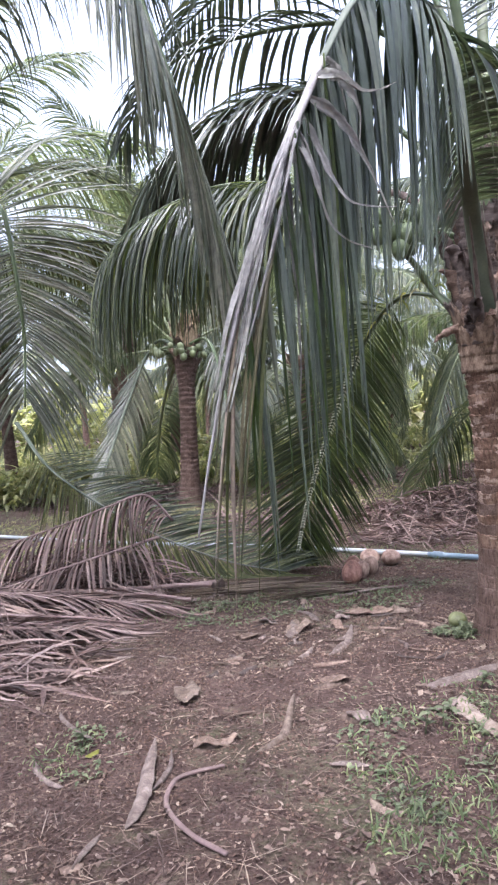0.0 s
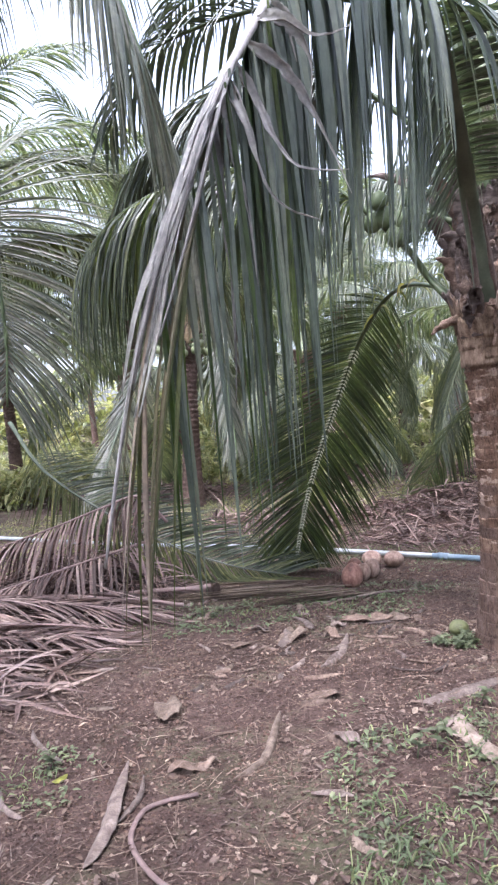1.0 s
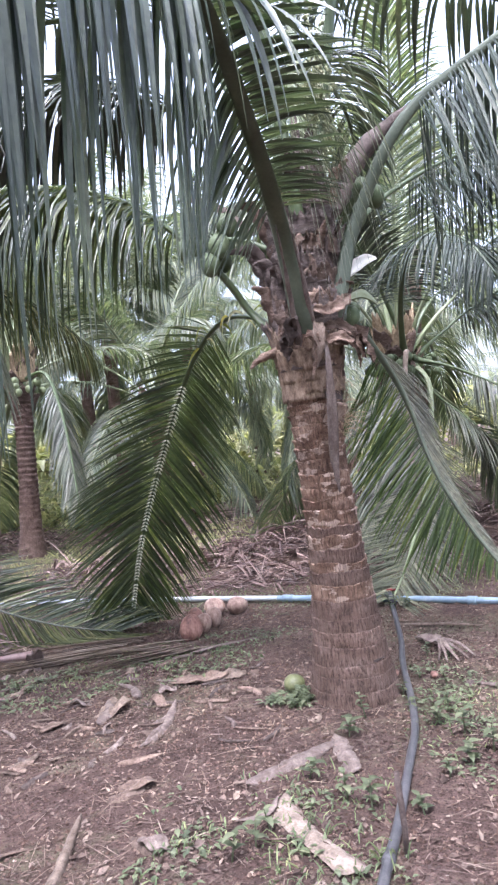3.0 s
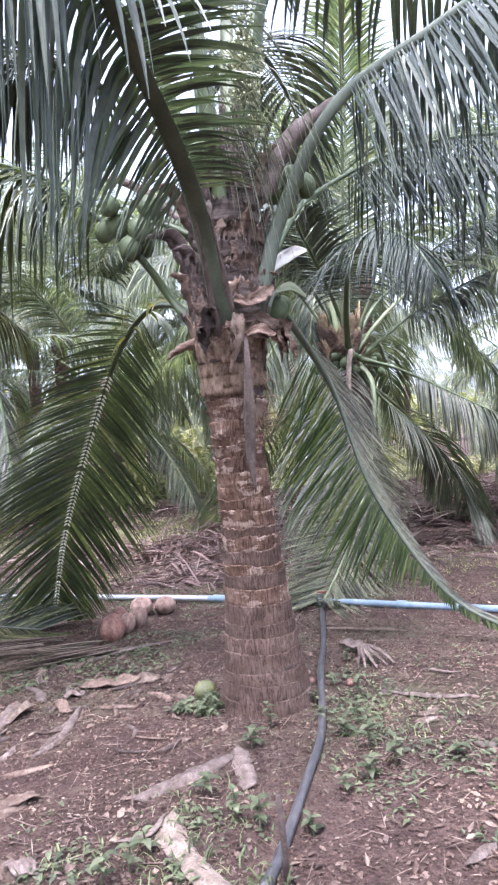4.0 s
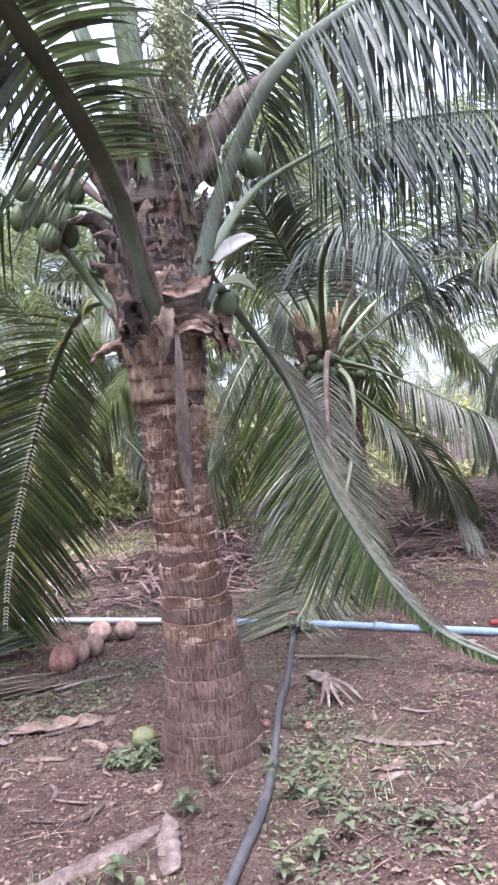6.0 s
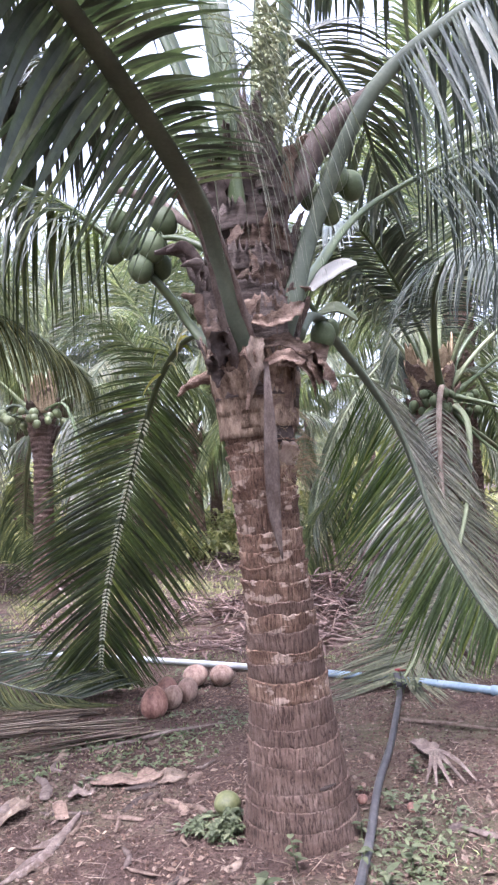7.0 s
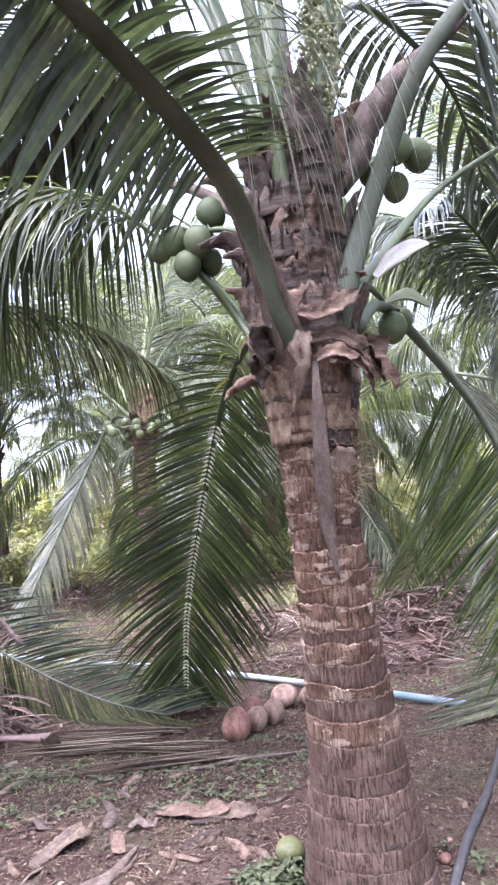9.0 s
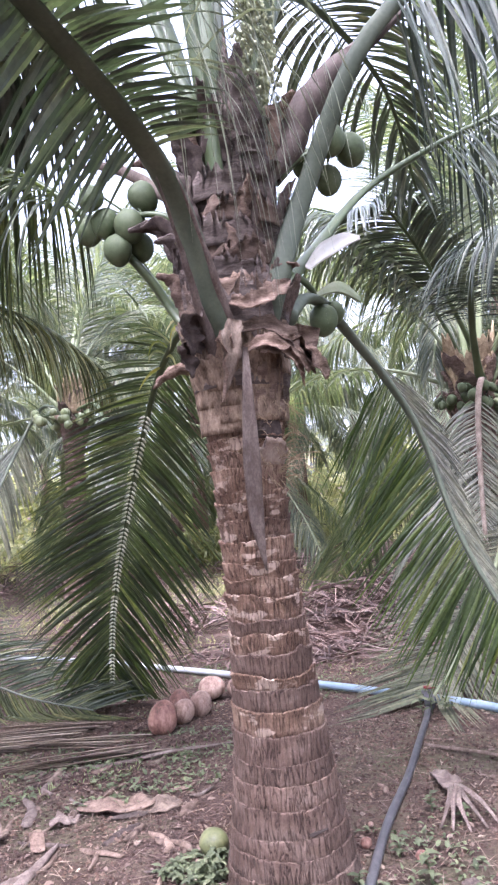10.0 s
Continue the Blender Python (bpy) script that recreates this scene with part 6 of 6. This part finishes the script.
dry_piece((0.17, 4.82), (0.26, 5.21), 0.11, BRACT, "dry curved bract on the soil", 0.6, 0.1, 21, 0.4)
dry_piece((0.42, 4.43), (0.61, 4.79), 0.06, BRACT, "long dry leaf strip on the soil", 0.6, 0.08, 22, 0.4)
dry_piece((0.44, 5.02), (0.7, 4.93), 0.035, HUSK_DARK, "dark brown piece of stalk", 1, 0.05, 23, 0.6)
dry_piece((2.37, 4.41), (2.72, 4.11), 0.06, BRACT, "dry curved leaf strip on the soil", 0.6, 0.12, 24, 0.5)
dry_piece((2.32, 3.94), (2.42, 3.94), 0.05, BRACT, "small pale leaf scrap on the soil", 0.3, 0.1, 25, 0.3)
dry_piece((2.49, 5.95), (3.03, 5.46), 0.035, BRACT_PALE, "pale dry stick beside the pipe", 1, 0.03, 26, 0.7)


def crumpled(x, y, rx, ry, az, h, material, label, seed):
    """A crumpled flat piece of dry leaf: a thin sheet with a ragged outline."""
    z = ground_z(x, y)
    seg, rings, front = 28, 6, []
    for j in range(rings + 1):
        for k in range(seg):
            a = 2 * math.pi * k / seg
            q = j / rings * (1 + 0.28 * noise.noise((math.cos(a) * 1.6, math.sin(a) * 1.6, seed)) + 0.16 * noise.noise((math.cos(a) * 6, math.sin(a) * 6, seed + 3)))
            u, v = rx * q * math.cos(a), ry * q * math.sin(a)
            px, py = u * math.cos(az) - v * math.sin(az), u * math.sin(az) + v * math.cos(az)
            front.append(Vector((px, py, ground_z(x + px, y + py) - z + 0.006 + h * max(0.0, 0.35 + 0.9 * noise.noise((px * 9, py * 9, seed)) + 0.5 * noise.noise((px * 24, py * 24, seed))))))
    m = len(front)
    verts = front + [p - Vector((0, 0, 0.004)) for p in front]
    faces = []
    for j in range(rings):
        for k in range(seg):
            a, b = j * seg + k, j * seg + (k + 1) % seg
            faces += [(a, b, b + seg, a + seg), (m + a, m + a + seg, m + b + seg, m + b)]
    e = rings * seg
    faces += [(e + k, e + (k + 1) % seg, m + e + (k + 1) % seg, m + e + k) for k in range(seg)]
    t = thing("dry_leaf", (x, y, z), label, "dry leaf", "dry pieces on the soil")
    part("blade", (verts, faces), material, t)
    return t


for k, (x, y, rx, ry, az, h, m, text) in enumerate((
        (-0.45, 3.85, 0.075, 0.14, 0.1, 0.05, BRACT_PALE, "pale crumpled piece of dry leaf base"), (0.85, 5.33, 0.2, 0.1, 0.1, 0.035, LITTERPIECE, "broad crumpled tan leaf on the soil"), (1.05, 5.3, 0.12, 0.08, 0.5, 0.04, BRACT_PALE, "broad crumpled tan leaf on the soil"),
        (0.62, 5.2, 0.1, 0.06, 1.2, 0.05, BRACT, "crumpled dry leaf on the soil"), (-0.27, 3.2, 0.1, 0.05, 0.2, 0.045, LITTERPIECE, "crumpled brown dry leaf"), (0.3, 5.0, 0.11, 0.06, 0.9, 0.05, BRACT_PALE, "crumpled pale dry leaf on the soil"),
        (0.4, 3.88, 0.09, 0.05, 0.2, 0.04, LITTERPIECE, "crumpled brown dry leaf"), (0.55, 4.95, 0.08, 0.035, 2.0, 0.05, LITTERPIECE, "crumpled brown dry leaf"), (-0.1, 4.9, 0.08, 0.04, 0.6, 0.03, LITTERPIECE, "crumpled brown dry leaf"),
        (0.05, 5.25, 0.09, 0.05, 2.4, 0.04, BRACT, "crumpled brown dry leaf"), (2.4, 4.0, 0.07, 0.035, 0.3, 0.02, BRACT_PALE, "small pale leaf scrap on the soil"), (0.45, 3.35, 0.08, 0.04, 2.3, 0.05, BRACT, "curled scrap of grey-brown leaf"))):
    crumpled(x, y, rx, ry, az, h, m, text, 50 + k * 1.7)
claw = thing("dry_leaf", (2.55, 5.0, ground_z(2.55, 5.0)), "frayed pale leaf base split into fingers", "dry leaf", "dry pieces on the soil")
for k, (x, y, w) in enumerate(((2.36, 4.8, 0.03), (2.41, 4.77, 0.035), (2.46, 4.75, 0.04), (2.51, 4.77, 0.03), (2.56, 4.79, 0.035))):
    a, b = Vector((2.5, 5.2, 0)), Vector((x, y, 0))
    line = [a.lerp(b, u) + Vector((0.03 * math.sin(k + u * 4) * u, 0, ground_z(2.5, 5.0) + 0.015 + 0.06 * math.sin(3 * u))) for u in (0, 0.35, 0.7, 1)]
    part("finger", shift(strip(line, ((0, w), (0.5, w * 0.8), (1, 0.008)), (1, 0.2, 0.3), 0.006, 14, 0.5, 0.4), -claw.location), BRACT, claw)
part("foot", shift(strip([Vector((2.46, 5.42, ground_z(2.46, 5.42) + 0.02)), Vector((2.48, 5.3, ground_z(2.48, 5.3) + 0.035)), Vector((2.5, 5.15, ground_z(2.5, 5.15) + 0.03))], ((0, 0.03), (0.5, 0.08), (1, 0.1)), (1, 0.2, 0.2), 0.008, 10, 0.5, 0.4), -claw.location), BRACT, claw)
dry_piece((0.87, 3.71), (1.36, 3.92), 0.1, BRACT, "flat dry leaf base on the soil", 0.25, 0.05, 28, 0.5)
dry_piece((1.4, 4.02), (1.35, 3.6), 0.14, BRACT, "flat dry leaf base beside the hose", 0.3, 0.05, 29, 0.7)
dry_piece((2.74, 4.62), (2.86, 4.47), 0.06, BRACT, "dry leaf strip on the soil", 0.5, 0.1, 30, 0.5)
dry_piece((0.47, 4.63), (0.63, 4.85), 0.07, BRACT, "dry leaf strip on the soil", 0.6, 0.1, 31, 0.5)
rng = random.Random(31)
for k in range(120):
    if k < 84:
        x, y = rng.uniform(-0.6, 1.35), rng.uniform(4.2, 6.6)
    else:
        x, y = rng.uniform(-1.2, 3.4), rng.uniform(2.4, 6.4)
    if math.hypot(x - 1.69, y - 4.57) < 0.45:
        continue
    az, ln = rng.uniform(0, 6.28), rng.uniform(0.06, 0.24)
    q = (x + math.cos(az) * ln, y + math.sin(az) * ln)
    dry_piece((x, y), q, rng.uniform(0.015, 0.065), rng.choice((BRACT, LITTERPIECE, LITTERPIECE, HUSK_DARK, BRACT_PALE)), "small dry scrap of palm leaf on the soil", rng.uniform(0.4, 1.2), rng.uniform(0.04, 0.2), 200 + k, rng.uniform(0.2, 0.8), 0.25)
curl = thing("dry_stalk", (-0.42, 2.87, 0.0), "thin dark dry stalk curling over the soil", "palm stalk")
part("stalk", shift(tube(spline([(x, y, ground_z(x, y) + 0.014) for x, y in ((-0.21, 2.98), (-0.34, 2.94), (-0.42, 2.87), (-0.43, 2.68), (-0.32, 2.48), (-0.18, 2.34))], 24), [0.011] * 25, 8, 0.7), -curl.location), RACHIS_DEAD, curl)


# ---- weeds, grass and litter ----
def herb(x, y, h, leaves, size, seed, label):
    """A small broad-leaved weed."""
    rng = random.Random(seed)
    z = ground_z(x, y)
    t = thing("weed", (x, y, z), label, "weed", "weeds on the soil")
    topv = Vector((rng.uniform(-0.03, 0.03), rng.uniform(-0.03, 0.03), h))
    part("stem", tube(spline([(0, 0, -0.01), topv * 0.5, topv], 4), [0.004, 0.004, 0.0035, 0.003, 0.002], 5), WEED, t)
    for k in range(leaves):
        u = 0.25 + 0.75 * (k + 1) / leaves
        az = k * 2.4 + rng.uniform(-0.4, 0.4)
        d = Vector((math.cos(az), math.sin(az), rng.uniform(0.1, 0.6)))
        L = size * rng.uniform(0.7, 1.2)
        part("leaf", blade(topv * u, d, d.cross(UP), L, L * 0.55, rng.uniform(0.1, 0.35), 4, 0.25), WEED, t, smooth=True)
    return t


rng = random.Random(9)
spots = [(1.45, 3.98, 0.1, 0.085), (1.62, 4.2, 0.14, 0.06), (1.86, 4.16, 0.06, 0.05), (1.93, 3.95, 0.1, 0.06), (1.98, 3.78, 0.12, 0.07), (2.05, 4.1, 0.1, 0.06), (2.0, 3.55, 0.12, 0.07), (1.86, 3.5, 0.1, 0.07), (2.2, 4.4, 0.1, 0.06), (2.12, 4.62, 0.08, 0.05),
         (2.3, 3.55, 0.07, 0.06), (1.72, 3.42, 0.08, 0.06), (2.35, 5.0, 0.08, 0.05), (2.74, 6.5, 0.16, 0.08), (2.66, 6.4, 0.14, 0.08), (2.82, 6.5, 0.12, 0.07), (1.25, 3.4, 0.12, 0.06), (1.32, 3.3, 0.1, 0.06), (0.9, 3.3, 0.1, 0.06), (0.82, 3.2, 0.12, 0.07),
         (0.72, 3.15, 0.1, 0.07), (-0.9, 3.3, 0.08, 0.06), (1.15, 3.65, 0.1, 0.06), (2.9, 3.7, 0.06, 0.06), (2.6, 3.3, 0.06, 0.05), (1.5, 3.2, 0.08, 0.06), (2.45, 4.9, 0.06, 0.05), (1.92, 4.4, 0.07, 0.05)]
for k, (x, y, h, s) in enumerate(spots):
    herb(x, y, h * rng.uniform(0.8, 1.15), rng.choice((6, 7, 8, 9)), s, k, "small broad-leaved green weed on the soil")
for k in range(26):
    a, q = rng.uniform(0, 6.28), rng.random() ** 0.5 * 0.16
    herb(1.33 + q * math.cos(a), 4.6 + q * 0.7 * math.sin(a), rng.uniform(0.03, 0.07), 8, 0.04, 100 + k, "low dark green weed round the fallen coconut")


def grass_patch(cx, cy, rx, ry, count, h, seed, label, material=None, wide=1.0):
    rng = random.Random(seed)
    geos = []
    for _ in range(count):
        a, q = rng.uniform(0, 2 * math.pi), rng.random() ** 0.6
        x, y = cx + rx * q * math.cos(a), cy + ry * q * math.sin(a)
        if noise.noise((x * 2.2, y * 2.2, seed)) < -0.12:
            continue
        d = Vector((rng.gauss(0, 0.6), rng.gauss(0, 0.6), 1))
        geos.append(blade(Vector((x, y, ground_z(x, y) - 0.005)), d, d.cross(Vector((rng.random(), 1, 0))), h * rng.uniform(0.4, 1.3), rng.uniform(0.004, 0.009) * wide, rng.uniform(0.1, 0.5), 3, 0.3))
    return tagged(part("grass", join(*geos), material or GRASS, smooth=False), label, "grass", kind="stuff")


grass_patch(0.5, 2.5, 0.42, 0.4, 700, 0.075, 1, "patch of fresh green grass on bare soil", None, 1.2)
grass_patch(-0.5, 9.2, 1.9, 0.9, 2400, 0.07, 16, "pale green grass behind the pipe", LEAF_SUN_PAINTED, 1.2)
grass_patch(-1.2, 11.4, 3.2, 1.5, 3200, 0.16, 13, "pale yellowish grass round the fruiting palm", LEAF_SUN_PAINTED, 1.6)
grass_patch(2.4, 12.6, 2.2, 1.3, 2200, 0.16, 14, "pale yellowish grass between the palms", LEAF_SUN_PAINTED, 1.6)
grass_patch(-3.4, 9.3, 1.8, 1.2, 1500, 0.12, 15, "pale green grass behind the fallen fronds", LEAF_SUN_PAINTED, 1.4)
grass_patch(0.85, 3.05, 0.5, 0.4, 420, 0.08, 2, "thin green grass on bare soil")
grass_patch(-0.2, 5.8, 1.2, 0.35, 900, 0.05, 3, "low thin grass beside the dead fronds")
grass_patch(0.6, 6.2, 1.0, 0.4, 500, 0.05, 4, "low thin grass round the coconuts")
grass_patch(1.0, 3.45, 0.55, 0.35, 420, 0.05, 12, "thin green sprouts round the dry husk")
grass_patch(2.2, 3.7, 0.5, 0.8, 420, 0.05, 5, "sparse green sprouts beside the hose")
grass_patch(1.2, 8.2, 3.2, 0.8, 1500, 0.06, 6, "thin grass behind the pipe")
grass_patch(-3.0, 9.5, 2.5, 1.6, 1500, 0.09, 7, "green grass behind the fallen fronds")
grass_patch(5.0, 8.0, 1.6, 0.9, 700, 0.05, 8, "thin grass behind the pipe")
grass_patch(4.3, 7.5, 2.0, 1.2, 2600, 0.045, 17, "thin pale grass beyond the pipe", LEAF_SUN_PAINTED)
grass_patch(0.0, 13.0, 7.0, 3.6, 5000, 0.12, 10, "uneven green ground cover between the palms")
grass_patch(4.0, 20.0, 12.0, 4.0, 4000, 0.2, 11, "uneven green ground cover between far palms")
grass_patch(-0.95, 3.2, 0.25, 0.25, 160, 0.06, 9, "tuft of green grass on bare soil")


def creeper(cx, cy, rx, ry, count, size, seed, label):
    """Low, broken cover of small round-leaved weeds."""
    rng = random.Random(seed)
    geos = []
    for _ in range(count):
        a, q = rng.uniform(0, 2 * math.pi), rng.random() ** 0.6
        x, y = cx + rx * q * math.cos(a), cy + ry * q * math.sin(a)
        if noise.noise((x * 3.1, y * 3.1, seed)) < 0.02 or math.hypot(x - 1.69, y - 4.57) < 0.3:
            continue
        d = Vector((rng.gauss(0, 1), rng.gauss(0, 1), rng.uniform(0.1, 0.7)))
        L = size * rng.uniform(0.6, 1.4)
        geos.append(blade(Vector((x, y, ground_z(x, y) + rng.uniform(0.0, 0.025))), d, d.cross(UP), L, L * rng.uniform(0.35, 0.6), rng.uniform(0.1, 0.4), 3, 0.25))
    return tagged(part("weeds", join(*geos), WEED, smooth=False), label, "weeds", kind="stuff")


creeper(-0.1, 5.75, 1.5, 0.55, 2600, 0.04, 41, "low blue-green weeds creeping beside the dead fronds")
creeper(0.9, 6.3, 0.9, 0.35, 1100, 0.035, 42, "low green weeds round the coconuts")
creeper(2.1, 4.0, 0.4, 1.1, 1500, 0.032, 43, "low green weeds along the hose")
creeper(2.7, 4.3, 0.7, 0.9, 800, 0.03, 44, "thin weeds on open soil")
creeper(0.75, 3.1, 0.6, 0.7, 1300, 0.032, 45, "low weeds mixed with grass")
creeper(1.33, 4.62, 0.2, 0.16, 500, 0.035, 46, "low dark weeds round the fallen coconut")
creeper(1.5, 7.6, 2.4, 0.7, 2600, 0.035, 47, "low weeds along the pipe")
creeper(-1.0, 3.2, 0.35, 0.3, 400, 0.03, 48, "low weeds beside a broken stick")


def scatter(name, count, x0, x1, y0, y1, make, material, seed, label, category):
    rng = random.Random(seed)
    geos = []
    while len(geos) < count:
        x, y = rng.uniform(x0, x1), y0 + (y1 - y0) * rng.random() ** 1.15
        if abs(x - 0.25 * y) > 0.55 * y + 0.6 or math.hypot(x - 1.69, y - 4.57) < 0.27 or rng.random() > 0.65 + 0.7 * noise.noise((x * 1.1, y * 1.1, seed)):
            continue
        geos.append(make(rng, x, y, ground_z(x, y)))
    return tagged(part(name, join(*geos), material, smooth=False), label, category, kind="stuff")


def straw(rng, x, y, z):
    d = Vector((rng.gauss(0, 1), rng.gauss(0, 1), rng.uniform(-0.05, 0.15)))
    return blade(Vector((x, y, z + 0.008)), d, d.cross(UP), rng.choice((0.02, 0.03, 0.04, 0.06, 0.1, 0.17)) * rng.uniform(0.6, 1.3), rng.uniform(0.002, 0.008), rng.uniform(0, 0.1), 2, 0.5, 0.4, None, z - 0.006)


def flake(rng, x, y, z):
    d = Vector((rng.gauss(0, 1), rng.gauss(0, 1), rng.uniform(-0.1, 0.4)))
    s = rng.uniform(0.012, 0.05)
    return blade(Vector((x, y, z + 0.008)), d, d.cross(UP) + UP * rng.gauss(0, 0.3), s, s * rng.uniform(0.3, 0.7), rng.uniform(0, 0.3), 3, 0.5, 0.5, None, z - 0.006)


def chip(rng, x, y, z):
    a, s, w = rng.uniform(0, 6.28), 0.003 + 0.008 * rng.random() ** 2, rng.uniform(0.3, 0.9)
    u, v = Vector((math.cos(a), math.sin(a), rng.uniform(-0.3, 0.3))) * s, Vector((-math.sin(a), math.cos(a), rng.uniform(-0.4, 0.4))) * s * w
    c = Vector((x, y, z + 0.007))
    return [c - u - v * 0.6, c + u - v, c + u * 0.8 + v, c - u + v * 0.7], [(0, 1, 2, 3)]


def crumb(rng, x, y, z):
    r = 0.003 + 0.009 * rng.random() ** 2.5
    c = Vector((x, y, z + r * 0.3))
    v = [c + Vector(q) * r * rng.uniform(0.7, 1.3) for q in ((1, 0, 0), (-1, 0, 0), (0, 1, 0), (0, -1, 0), (0, 0, 0.9), (0, 0, -0.9))]
    return v, [(0, 2, 4), (2, 1, 4), (1, 3, 4), (3, 0, 4), (2, 0, 5), (1, 2, 5), (3, 1, 5), (0, 3, 5)]


scatter("leaf_litter", 34000, -4, 6.5, 1.8, 10, straw, LITTER, 21, "scattered straw-coloured leaflet scraps on the soil", "leaf litter")
scatter("leaf_flakes", 8500, -4, 6.5, 1.8, 10, flake, LITTER, 22, "scattered flakes of dry leaf on the soil", "leaf litter")
scatter("leaf_litter", 2600, -7, 9, 8, 19, lambda r, x, y, z: straw(r, x, y, z + 0.01), LITTER, 24, "scattered dry palm scraps between the far palms", "leaf litter")
scatter("soil_chaff", 24000, -2.6, 4.6, 1.8, 8.2, chip, LITTER, 25, "fine pale chaff on the soil", "leaf litter")
scatter("soil_crumbs", 52000, -2.4, 4.4, 1.8, 8, crumb, CRUMB, 23, "small crumbs of dry soil", "soil")
